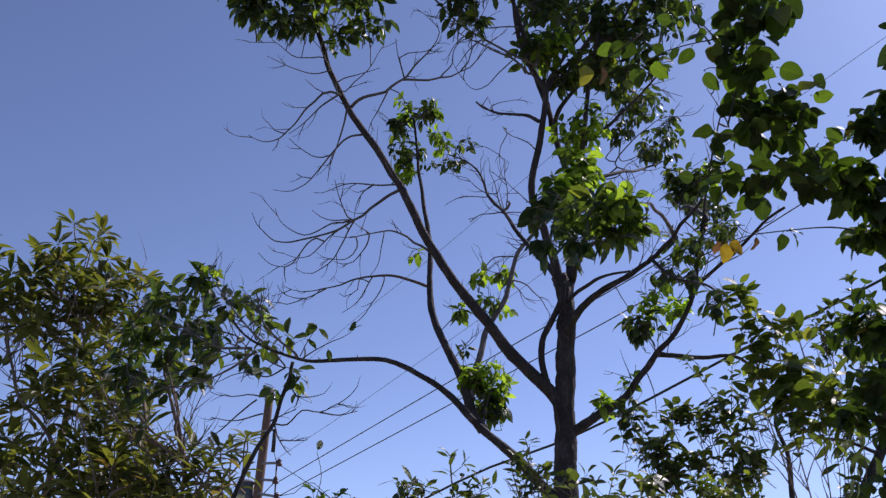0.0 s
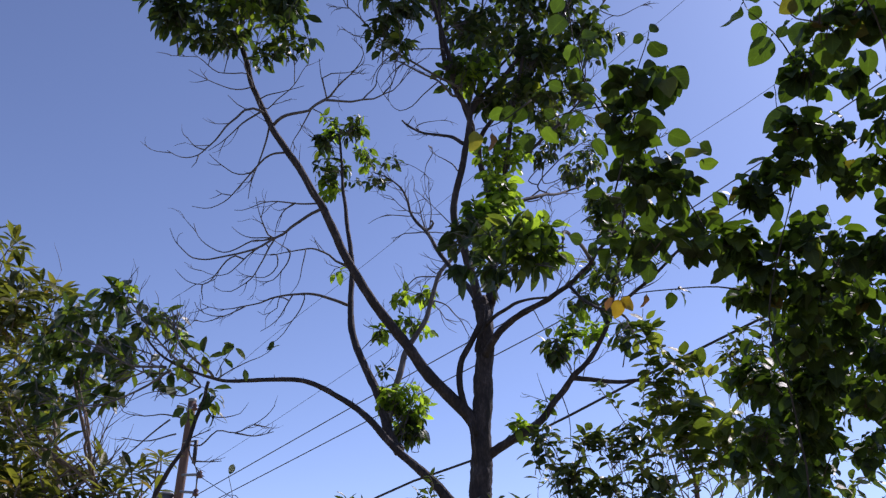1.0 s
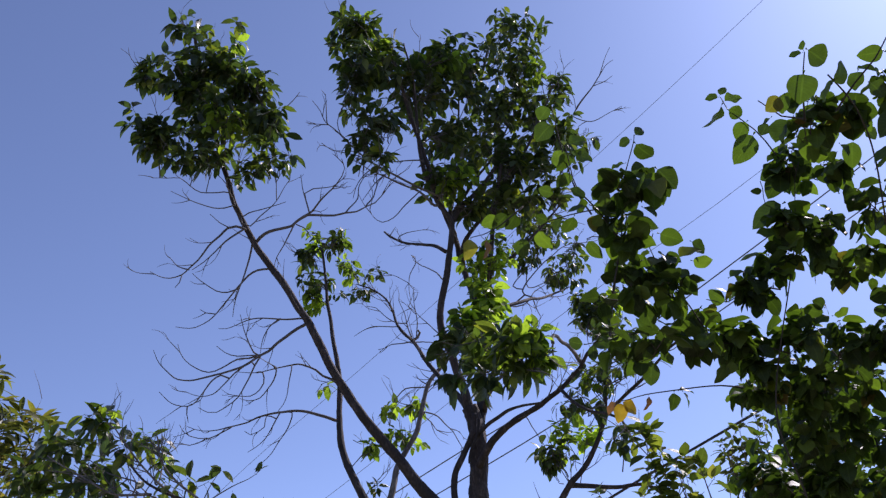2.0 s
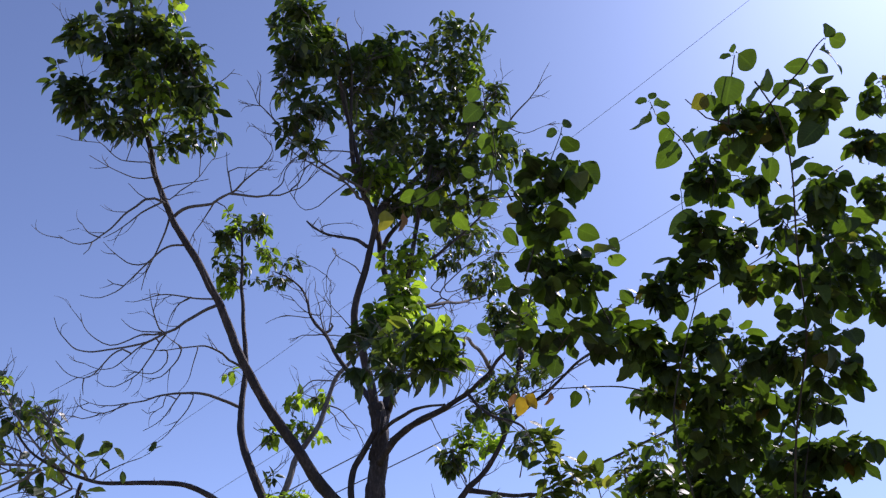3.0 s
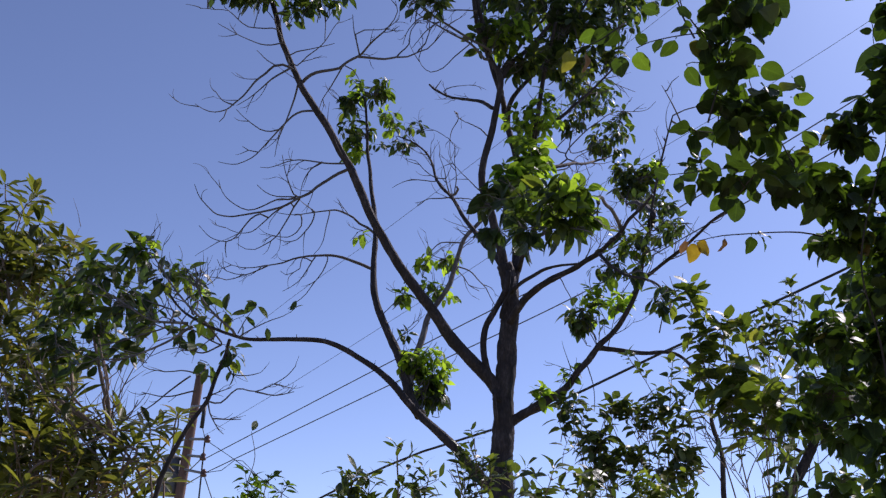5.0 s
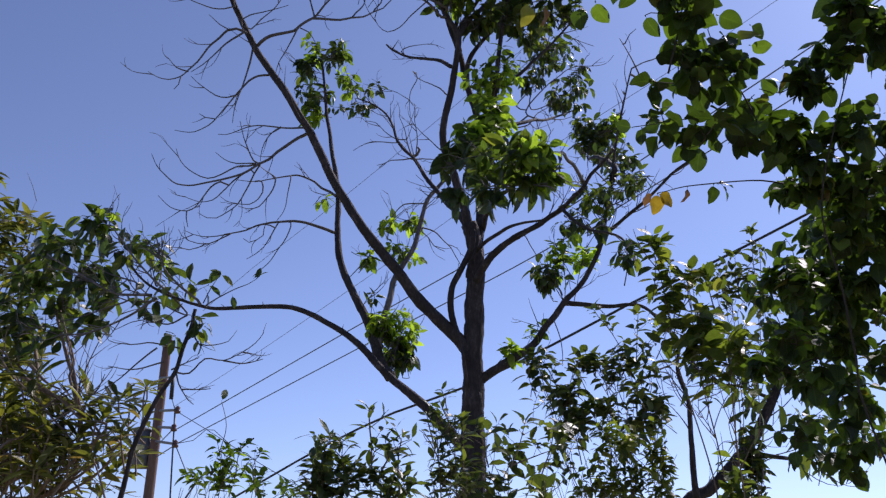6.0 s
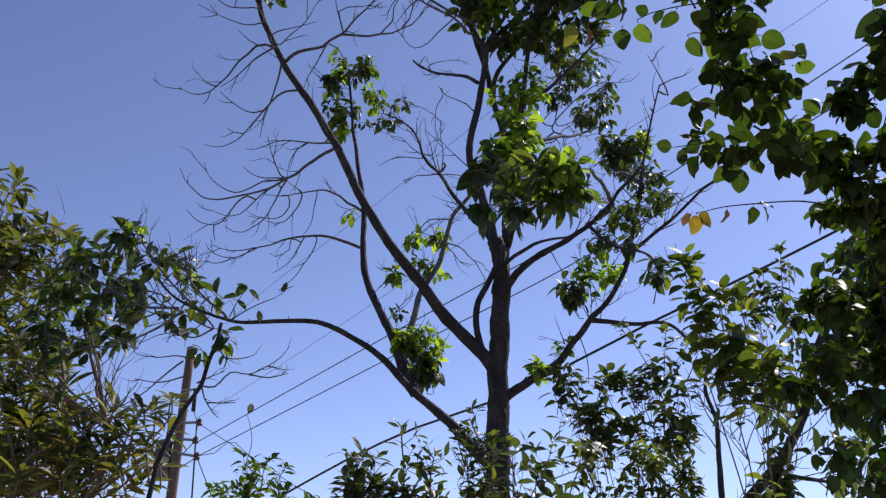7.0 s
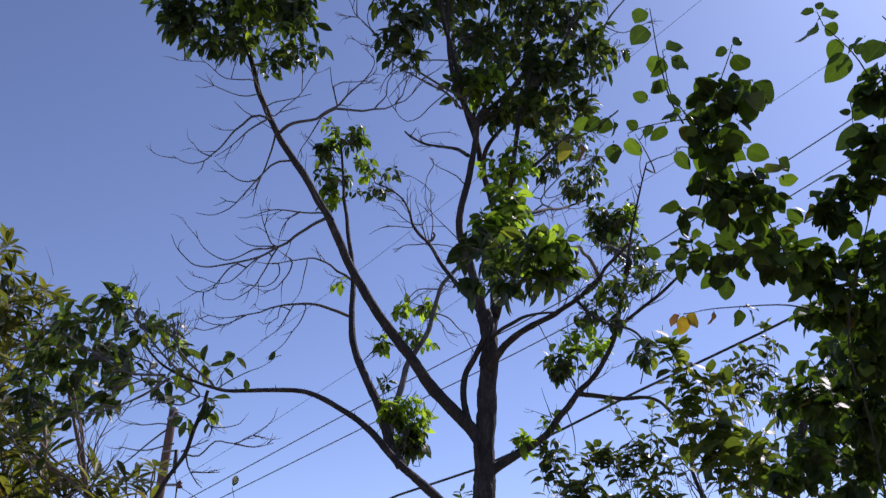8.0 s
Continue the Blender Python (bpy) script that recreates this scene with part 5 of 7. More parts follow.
for pts in ([(-2.33, 7.80, 3.33), (-2.25, 7.80, 3.10), (-2.27, 7.80, 3.00), (-2.19, 7.80, 2.80), (-2.08, 7.80, 2.61), (-1.97, 7.80, 2.52)],
            [(-2.18, 7.80, 2.77), (-2.10, 7.80, 2.53), (-2.02, 7.80, 2.25)],
            [(-2.64, 7.80, 3.00), (-2.45, 7.80, 2.88), (-2.23, 7.80, 2.77), (-1.99, 7.80, 2.64)],
            [(-2.58, 7.80, 3.08), (-2.43, 7.80, 2.94), (-2.33, 7.80, 2.89)]):
    left.twig(pts, 0.016, 0.007)
left.spray(left.limb([(-4.1, 9.5, 1.0), (-3.2, 8.4, 1.6), *[(-1.84, 7.60, 2.37), (-1.92, 7.66, 2.50), (-2.04, 7.72, 2.62), (-2.15, 7.79, 2.75), (-2.21, 7.85, 2.90), (-2.30, 7.92, 3.07), (-2.39, 8.00, 3.28)]], 0.02, 0.008, "limb", 8), 6, 0.4, 0.006, 0.0, 2, 0.5)
left.spray(left.limb([(-4.1, 9.5, 1.0), (-3.2, 8.4, 1.6), *[(-2.70, 7.50, 2.23), (-2.78, 7.58, 2.44), (-2.85, 7.65, 2.62), (-2.97, 7.73, 2.86), (-3.07, 7.80, 3.05)]], 0.02, 0.008, "limb", 8), 6, 0.4, 0.006, 0.0, 2, 0.5)
left.spray(left.limb([(-4.1, 9.5, 1.0), (-3.2, 8.4, 1.6), *[(-1.90, 7.50, 2.48), (-2.08, 7.59, 2.62), (-2.23, 7.68, 2.75), (-2.41, 7.76, 2.87), (-2.59, 7.85, 2.99), (-2.76, 7.93, 3.13), (-2.92, 8.00, 3.25)]], 0.02, 0.008, "limb", 8), 6, 0.4, 0.006, 0.0, 2, 0.5)
left.spray(left.limb([(-4.1, 9.5, 1.0), (-3.2, 8.4, 1.6), *[(-2.62, 7.40, 2.30), (-2.45, 7.54, 2.50), (-2.26, 7.66, 2.66), (-2.12, 7.74, 2.75), (-2.00, 7.80, 2.77)]], 0.02, 0.008, "limb", 8), 6, 0.4, 0.006, 0.0, 2, 0.5)
left.finish(300)

# ---- slender sapling before the pole, and a half-hidden tree behind the near one ----
sapling = Plant("sapling", (-2.1, 7.4, 0.0), "slender dark sapling with bare crossing twigs", "sapling", BARK, TWIG_GREY, GLOSSY, 35)
sapling.limb([(-1.75, 7.4, -0.1), (-1.80, 7.4, 1.1), (-1.65, 7.40, 2.22), (-1.60, 7.38, 2.45), (-1.48, 7.36, 2.72), (-1.36, 7.34, 2.95), (-1.32, 7.32, 3.13), (-1.26, 7.31, 3.30), (-1.24, 7.30, 3.45)], 0.034, 0.014, "stem", 10)
for pts in ([(-1.34, 7.35, 3.15), (-1.49, 7.35, 3.18), (-1.59, 7.35, 3.19), (-1.71, 7.35, 3.17), (-1.83, 7.35, 3.18), (-1.88, 7.35, 3.20)],
            [(-1.51, 7.35, 3.15), (-1.64, 7.35, 3.04), (-1.76, 7.35, 2.91), (-1.93, 7.35, 2.79), (-2.02, 7.35, 2.77)],
            [(-1.45, 7.35, 3.04), (-1.68, 7.35, 2.98), (-1.86, 7.35, 3.00)],
            [(-1.94, 7.35, 2.79), (-1.91, 7.35, 2.83), (-1.88, 7.35, 2.94)],
            [(-1.39, 7.35, 2.98), (-1.28, 7.35, 3.04), (-1.19, 7.35, 3.08)]):
    sapling.spray(sapling.twig(pts, 0.0075, 0.003), 3, 0.13, 0.003, 0.0, 1)
for pts in ([(-1.34, 7.35, 2.96), (-1.25, 7.35, 2.96), (-1.14, 7.35, 3.07), (-1.00, 7.35, 3.06), (-0.86, 7.35, 3.13), (-0.77, 7.35, 3.20), (-0.71, 7.35, 3.28)],
            [(-1.00, 7.35, 3.06), (-0.85, 7.35, 3.04), (-0.70, 7.35, 3.08)],
            [(-0.86, 7.35, 3.13), (-0.75, 7.35, 3.11)],
            [(-1.35, 7.35, 2.96), (-1.32, 7.35, 2.87), (-1.24, 7.35, 2.75), (-1.20, 7.35, 2.72)],
            [(-1.30, 7.35, 2.83), (-1.21, 7.35, 2.83), (-1.08, 7.35, 2.84)],
            [(-1.25, 7.35, 3.29), (-1.20, 7.35, 3.19), (-1.08, 7.35, 3.18), (-0.98, 7.35, 3.21)]):
    sapling.spray(sapling.twig(pts, 0.0075, 0.003), 3, 0.13, 0.003, 0.0, 1)
sapling.spray(sapling.twig([(-1.6, 6.6, 0.9), *[(-1.00, 6.20, 1.97), (-0.86, 6.20, 2.12), (-0.72, 6.20, 2.24), (-0.61, 6.20, 2.33)]], 0.009, 0.005), 4, 0.2, 0.004, 0.0, 1)
sapling.cluster((-1.25, 7.31, 3.30), (-1.18, 7.30, 3.33), (0.08, 0.10, 0.06), 3, 2, 0.9, 1.0, 0.2, 0.2, 0.75, 1)
sapling.finish(60)
back = Plant("tree", (2.35, 6.9, 0.0), "leaning grey tree half hidden behind leaves", "tree", BARK, TWIG_GREY, GLOSSY, 36)
lean = back.limb([(2.35, 6.9, -0.1), (2.36, 6.9, 0.9)] + [(2.40, 6.90, 1.91), (2.63, 6.90, 2.11), (2.87, 6.90, 2.34), (3.03, 6.90, 2.54), (3.19, 6.90, 2.81), (3.30, 6.90, 3.16), (3.50, 6.90, 3.62)], 0.068, 0.028, "trunk", 14, taper=0.8)
back.spray(back.limb([(2.89, 6.90, 2.36), (3.10, 6.80, 2.33), (3.26, 6.70, 2.29), (3.45, 6.60, 2.22)], 0.024, 0.008, "limb", 8), 8, 0.4, 0.005, 0.2, 2)
back.spray(back.limb([(2.25, 6.20, 1.98), (2.25, 6.20, 2.31), (2.25, 6.20, 2.60), (2.19, 6.20, 2.83), (2.24, 6.20, 3.07)], 0.024, 0.01, "limb", 8), 6, 0.4, 0.005, 0.0, 2)
back.spray(back.limb([(3.16, 6.90, 2.77), (2.90, 6.80, 2.83), (2.65, 6.70, 2.85), (2.38, 6.60, 3.00)], 0.016, 0.006, "limb", 8), 8, 0.4, 0.005, 0.0, 2)
back.spray(lean, 10, 0.5, 0.006, 0.0, 2, 0.5)
for c, r, n in (((3.47, 6.90, 3.43), (0.5, 0.4, 0.4), 15), ((2.96, 6.80, 2.96), (0.4, 0.4, 0.25), 8), ((3.69, 6.80, 2.80), (0.5, 0.4, 0.4), 12), ((3.35, 6.60, 2.36), (0.3, 0.3, 0.2), 7)):
    back.cluster(Vector(c) - Vector((0, 0, 0.4)), c, r, n, 6, 0.7)
back.finish(100)

# ---- round-leaved tree close to the viewer ----
ROUND = LeafKind("leaf", LEAF_ROUND, 0.056, 0.042, 0.45, 0.30, 0.26, 0.18, 10, 8, 41, 0.55, 0.16)
BROAD = LeafKind("leaf", LEAF_BUSH, 0.14, 0.060, 0.5, 0.35, 0.3, 0.14, 8, 6, 42, 0.65, 0.25)
near = Plant("tree", (1.38, 2.2, 0.0), "dark round-leaved tree with dense drooping sprays", "tree", BARK_SHADED, TWIG_DARK, ROUND, 43)
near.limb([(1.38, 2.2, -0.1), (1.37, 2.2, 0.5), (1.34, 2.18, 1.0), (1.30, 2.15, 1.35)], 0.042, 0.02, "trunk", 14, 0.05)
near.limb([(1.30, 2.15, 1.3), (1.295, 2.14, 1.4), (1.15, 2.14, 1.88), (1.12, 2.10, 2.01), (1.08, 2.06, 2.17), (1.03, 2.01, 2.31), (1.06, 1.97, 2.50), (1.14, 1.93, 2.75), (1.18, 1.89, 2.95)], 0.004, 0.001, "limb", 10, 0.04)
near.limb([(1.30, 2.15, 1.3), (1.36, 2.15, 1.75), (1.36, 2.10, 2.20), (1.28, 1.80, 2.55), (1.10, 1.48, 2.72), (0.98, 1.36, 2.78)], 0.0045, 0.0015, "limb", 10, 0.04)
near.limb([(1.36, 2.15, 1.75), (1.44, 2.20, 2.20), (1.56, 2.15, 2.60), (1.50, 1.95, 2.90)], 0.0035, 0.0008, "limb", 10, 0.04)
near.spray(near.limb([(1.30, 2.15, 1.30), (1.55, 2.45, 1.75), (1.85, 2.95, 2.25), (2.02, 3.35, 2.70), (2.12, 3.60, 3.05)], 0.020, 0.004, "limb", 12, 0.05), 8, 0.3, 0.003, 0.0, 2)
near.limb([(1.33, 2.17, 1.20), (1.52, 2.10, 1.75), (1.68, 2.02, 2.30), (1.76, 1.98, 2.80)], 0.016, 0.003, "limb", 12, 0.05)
near.tilt = Vector((0.05, 0.1, 0.2))


def single(a, b):
    """A leaf of the near tree from its joint to its tip."""
    rng = near.rng
    a, b = Vector(a), Vector(b)
    up = Vector((rng.gauss(-0.1, 0.6), -0.7, rng.gauss(-0.1, 0.65)))
    near.put_leaf(a, b - a, up, (b - a).length / ROUND.length * 0.9)


def broad(a, b):
    """One of the long oval leaves low on the near tree, from its joint to its tip."""
    a, b = Vector(a), Vector(b)
    near.leaf = BROAD
    near.put_leaf(a, b - a, Vector((near.rng.gauss(0.3, 0.3), -0.4, 0.9)), (b - a).length / BROAD.length * 0.85)
    near.leaf = ROUND


def near_tuft(c, r, n):
    """Dense foliage of the near tree round a centre."""
    near.cluster(Vector(c) - Vector((0, 0, 0.02)), c, r, n, 4, 0.8, 1.03, 0.10, 0.2, 0.75, 2)


near.limb([(1.130, 1.880, 2.941), (1.100, 1.874, 3.001), (1.076, 1.868, 3.031), (1.046, 1.862, 3.056), (1.012, 1.856, 3.085), (0.997, 1.850, 3.117)], 0.0022, 0.001, "twig", 6, 0.03, 0.05, 0.002)
single((0.994, 1.850, 3.117), (0.958, 1.856, 3.123))
single((0.995, 1.850, 3.120), (1.010, 1.839, 3.147))
single((0.999, 1.850, 3.103), (1.055, 1.845, 3.116))
single((0.999, 1.850, 3.100), (0.978, 1.906, 3.044))
single((1.006, 1.850, 3.081), (1.055, 1.859, 3.064))
single((1.054, 1.850, 3.046), (1.025, 1.890, 3.010))
single((1.064, 1.850, 3.009), (1.015, 1.867, 2.936))
single((1.076, 1.850, 2.994), (1.093, 1.831, 3.025))
near.limb([(0.934, 1.400, 2.702), (0.928, 1.367, 2.749), (0.919, 1.333, 2.768), (0.910, 1.300, 2.782)], 0.0022, 0.001, "twig", 6, 0.03, 0.05, 0.002)
single((0.907, 1.300, 2.781), (0.884, 1.311, 2.781))
single((0.909, 1.300, 2.784), (0.903, 1.293, 2.806))
single((0.914, 1.300, 2.791), (0.965, 1.319, 2.767))
single((0.899, 1.300, 2.738), (0.882, 1.319, 2.667))
single((0.845, 1.300, 2.680), (0.815, 1.319, 2.651))
single((0.852, 1.300, 2.685), (0.839, 1.315, 2.645))
near.limb([(0.967, 1.450, 2.744), (0.909, 1.433, 2.736), (0.878, 1.417, 2.745), (0.853, 1.400, 2.748)], 0.0022, 0.001, "twig", 6, 0.03, 0.05, 0.002)
near.limb([(1.002, 1.400, 2.727), (1.023, 1.350, 2.753), (1.042, 1.300, 2.770), (1.039, 1.250, 2.775), (1.025, 1.200, 2.755)], 0.0022, 0.001, "twig", 6, 0.03, 0.05, 0.002)
single((0.993, 1.350, 2.768), (0.950, 1.379, 2.729))
single((0.974, 1.350, 2.749), (1.013, 1.327, 2.787))
single((1.036, 1.350, 2.786), (1.022, 1.360, 2.741))
single((1.103, 1.350, 2.832), (1.053, 1.353, 2.823))
single((1.097, 1.350, 2.835), (1.141, 1.342, 2.823))
single((1.127, 1.350, 2.878), (1.149, 1.347, 2.890))
single((1.069, 1.350, 2.748), (1.120, 1.351, 2.746))
single((1.097, 1.350, 2.693), (1.043, 1.366, 2.645))
single((1.062, 1.350, 2.609), (1.014, 1.376, 2.595))
single((1.048, 1.350, 2.757), (1.082, 1.351, 2.720))
single((1.215, 1.700, 2.884), (1.207, 1.735, 2.827))
single((1.177, 1.700, 2.870), (1.200, 1.704, 2.831))
single((1.248, 1.700, 2.913), (1.276, 1.698, 2.879))
single((1.158, 1.920, 3.113), (1.122, 1.956, 3.083))
single((1.213, 1.920, 3.108), (1.146, 1.948, 3.035))
single((1.161, 1.920, 3.003), (1.118, 1.929, 2.980))
single((1.168, 1.920, 2.964), (1.103, 1.962, 2.952))
single((1.136, 1.920, 2.850), (1.054, 1.971, 2.825))
single((1.098, 1.920, 2.756), (1.041, 1.918, 2.763))
single((1.048, 1.920, 2.702), (0.999, 1.939, 2.713))
single((1.028, 1.920, 2.646), (1.065, 1.902, 2.672))
near.limb([(1.106, 1.920, 2.829), (1.080, 1.913, 2.838), (1.080, 1.907, 2.883), (1.074, 1.900, 2.898)], 0.0012, 0.001, "twig", 6, 0.03, 0.05, 0.002)
single((1.076, 1.900, 2.872), (1.049, 1.909, 2.869))
single((1.077, 1.900, 2.869), (1.095, 1.889, 2.875))
near.limb([(0.652, 1.850, 2.564), (0.685, 1.835, 2.690), (0.692, 1.820, 2.773), (0.701, 1.805, 2.834), (0.714, 1.790, 2.874), (0.730, 1.775, 2.922), (0.728, 1.760, 2.930)], 0.0022, 0.001, "twig", 6, 0.03, 0.05, 0.002)
single((0.727, 1.760, 2.927), (0.754, 1.754, 2.951))
single((0.720, 1.760, 2.917), (0.685, 1.775, 2.909))
single((0.725, 1.760, 2.910), (0.774, 1.791, 2.874))
single((0.701, 1.760, 2.825), (0.756, 1.758, 2.839))
single((0.764, 1.760, 2.841), (0.812, 1.770, 2.785))
single((0.742, 1.760, 2.831), (0.773, 1.779, 2.770))
single((0.677, 1.760, 2.782), (0.626, 1.746, 2.803))
single((0.707, 1.760, 2.786), (0.732, 1.764, 2.749))
single((0.718, 1.760, 2.734), (0.757, 1.756, 2.700))
single((0.699, 1.760, 2.851), (0.662, 1.767, 2.838))
near.limb([(0.672, 1.800, 2.669), (0.624, 1.785, 2.741), (0.581, 1.770, 2.786), (0.567, 1.755, 2.834), (0.558, 1.740, 2.884)], 0.0022, 0.001, "twig", 6, 0.03, 0.05, 0.002)
single((0.564, 1.750, 2.892), (0.617, 1.736, 2.909))
single((0.566, 1.750, 2.877), (0.548, 1.761, 2.823))
single((0.579, 1.750, 2.871), (0.625, 1.758, 2.852))
single((0.569, 1.750, 2.816), (0.540, 1.764, 2.789))
single((0.594, 1.750, 2.745), (0.559, 1.738, 2.769))
single((0.613, 1.750, 2.726), (0.647, 1.738, 2.759))
single((0.593, 1.750, 2.727), (0.550, 1.755, 2.730))
single((0.625, 1.750, 2.706), (0.597, 1.763, 2.681))
near.limb([(0.626, 1.790, 2.745), (0.563, 1.800, 2.734), (0.519, 1.810, 2.724), (0.493, 1.820, 2.714)], 0.0016, 0.001, "twig", 6, 0.03, 0.05, 0.002)
single((0.491, 1.810, 2.705), (0.515, 1.829, 2.657))
single((0.519, 1.810, 2.724), (0.487, 1.812, 2.741))
single((0.552, 1.810, 2.737), (0.522, 1.819, 2.704))
single((0.579, 1.810, 2.743), (0.561, 1.847, 2.708))
near.limb([(0.647, 1.820, 2.691), (0.617, 1.830, 2.696), (0.608, 1.840, 2.697)], 0.0012, 0.001, "twig", 6, 0.03, 0.05, 0.002)
single((0.608, 1.840, 2.697), (0.628, 1.845, 2.647))
single((0.695, 1.840, 2.740), (0.742, 1.844, 2.733))
single((0.716, 1.840, 2.766), (0.682, 1.842, 2.792))
near.limb([(0.916, 2.000, 2.520), (0.857, 1.962, 2.600), (0.803, 1.925, 2.650), (0.765, 1.888, 2.701), (0.766, 1.850, 2.718)], 0.0022, 0.001, "twig", 6, 0.03, 0.05, 0.002)
single((0.794, 1.900, 2.749), (0.848, 1.886, 2.717))
single((0.783, 1.900, 2.753), (0.750, 1.899, 2.782))
single((0.830, 1.900, 2.678), (0.878, 1.872, 2.707))
single((0.869, 1.900, 2.728), (0.914, 1.908, 2.703))
single((0.862, 1.900, 2.675), (0.913, 1.882, 2.659))
single((0.819, 1.900, 2.610), (0.859, 1.890, 2.588))
single((0.801, 1.900, 2.644), (0.835, 1.900, 2.612))
single((0.738, 1.900, 2.629), (0.708, 1.946, 2.589))
single((0.776, 1.900, 2.575), (0.760, 1.915, 2.530))
single((0.727, 1.900, 2.687), (0.675, 1.911, 2.701))
single((0.698, 1.900, 2.653), (0.664, 1.929, 2.634))
near.limb([(1.145, 2.100, 2.525), (1.059, 2.075, 2.537), (0.959, 2.050, 2.531), (0.864, 2.025, 2.554), (0.769, 2.000, 2.540), (0.677, 1.975, 2.511), (0.601, 1.950, 2.485)], 0.0022, 0.001, "twig", 6, 0.03, 0.05, 0.002)
single((0.692, 1.980, 2.508), (0.702, 2.015, 2.467))
single((0.671, 1.980, 2.513), (0.683, 1.997, 2.463))
single((0.732, 1.980, 2.498), (0.725, 2.001, 2.447))
single((0.761, 1.980, 2.523), (0.757, 2.018, 2.451))
single((0.795, 1.980, 2.512), (0.817, 2.017, 2.456))
single((0.782, 1.980, 2.518), (0.766, 1.995, 2.464))
single((0.858, 1.980, 2.519), (0.886, 2.014, 2.465))
single((0.845, 1.980, 2.525), (0.839, 2.014, 2.482))
single((0.610, 1.980, 2.499), (0.569, 1.992, 2.510))
single((0.630, 1.980, 2.501), (0.627, 1.988, 2.460))
single((0.658, 1.980, 2.511), (0.630, 1.981, 2.544))
single((0.931, 1.980, 2.455), (0.915, 1.994, 2.401))
single((0.952, 1.980, 2.458), (0.936, 1.997, 2.420))
single((0.899, 1.980, 2.495), (0.940, 1.984, 2.480))
near.limb([(1.137, 2.050, 2.675), (1.053, 2.033, 2.673), (0.982, 2.017, 2.625), (0.923, 2.000, 2.623)], 0.0022, 0.001, "twig", 6, 0.03, 0.05, 0.002)
single((0.974, 2.000, 2.617), (0.926, 2.009, 2.646))
single((0.945, 2.000, 2.616), (0.920, 2.015, 2.586))
single((0.989, 2.000, 2.626), (0.960, 1.998, 2.667))
single((1.021, 2.000, 2.653), (0.996, 1.987, 2.690))
single((0.987, 2.000, 2.680), (1.028, 1.976, 2.701))
single((1.251, 2.050, 2.602), (1.291, 2.032, 2.614))
single((1.239, 2.050, 2.624), (1.199, 2.037, 2.644))
single((1.209, 2.050, 2.574), (1.157, 2.042, 2.579))
single((1.177, 2.050, 2.625), (1.227, 2.040, 2.602))
single((1.233, 2.050, 2.639), (1.261, 2.060, 2.618))
single((1.419, 2.050, 2.677), (1.370, 2.090, 2.657))
single((1.441, 2.050, 2.712), (1.399, 2.035, 2.733))
single((1.385, 2.050, 2.713), (1.380, 2.058, 2.676))
broad((1.352, 3.800, 2.275), (1.379, 3.851, 2.201))
broad((1.319, 3.800, 2.270), (1.367, 3.807, 2.240))
broad((1.614, 3.800, 2.170), (1.483, 3.822, 2.115))
broad((1.645, 3.800, 2.187), (1.720, 3.819, 2.031))
broad((1.622, 3.800, 2.155), (1.685, 3.837, 2.053))
broad((1.733, 3.800, 2.210), (1.789, 3.858, 2.105))
broad((1.793, 3.800, 2.195), (1.878, 3.820, 2.104))
broad((1.803, 3.800, 2.097), (1.801, 3.828, 2.001))
broad((1.829, 3.800, 2.026), (1.823, 3.811, 1.881))
broad((1.390, 3.800, 2.369), (1.379, 3.841, 2.308))
broad((1.562, 3.800, 2.250), (1.516, 3.805, 2.165))
broad((1.717, 3.800, 2.252), (1.638, 3.836, 2.165))
broad((1.864, 3.800, 2.026), (1.936, 3.856, 1.927))
broad((1.980, 3.800, 2.162), (1.934, 3.815, 2.045))
broad((2.020, 3.800, 2.117), (2.013, 3.848, 2.025))
single((1.185, 1.400, 2.959), (1.198, 1.387, 3.004))
single((1.190, 1.400, 2.968), (1.245, 1.402, 2.956))
single((1.167, 1.400, 2.928), (1.238, 1.412, 2.911))
near.limb([(0.615, 1.800, 2.737), (0.585, 1.785, 2.780), (0.567, 1.770, 2.831), (0.551, 1.755, 2.893), (0.536, 1.740, 2.996)], 0.0022, 0.001, "twig", 6, 0.03, 0.05, 0.002)
single((0.540, 1.760, 2.960), (0.488, 1.767, 2.912))
single((0.537, 1.760, 3.011), (0.504, 1.778, 2.971))
single((0.555, 1.760, 2.890), (0.538, 1.770, 2.842))
single((0.582, 1.760, 2.888), (0.617, 1.777, 2.865))
single((0.557, 1.760, 2.820), (0.534, 1.770, 2.788))
single((0.528, 1.760, 2.765), (0.488, 1.757, 2.777))
single((0.438, 1.760, 2.719), (0.415, 1.780, 2.672))
single((0.444, 1.760, 2.710), (0.456, 1.784, 2.676))
single((0.443, 1.760, 2.657), (0.452, 1.793, 2.617))
single((0.420, 1.760, 2.715), (0.382, 1.772, 2.678))
single((0.402, 1.770, 2.710), (0.356, 1.780, 2.692))
near.limb([(1.620, 3.200, 2.263), (1.584, 3.400, 2.201), (1.559, 3.600, 2.161), (1.577, 3.800, 2.170)], 0.0022, 0.001, "twig", 6, 0.03, 0.05, 0.002)
near.limb([(1.686, 3.100, 2.243), (1.710, 3.333, 2.129), (1.712, 3.567, 2.082), (1.747, 3.800, 2.025)], 0.0022, 0.001, "twig", 6, 0.03, 0.05, 0.002)
near.limb([(1.620, 3.200, 2.263), (1.392, 3.400, 2.198), (1.351, 3.600, 2.300), (1.351, 3.800, 2.387)], 0.0022, 0.001, "twig", 6, 0.03, 0.05, 0.002)
near_tuft((1.04, 1.60, 2.82), (0.063, 0.100, 0.048), 6)
near_tuft((1.11, 1.55, 2.85), (0.042, 0.077, 0.044), 5)
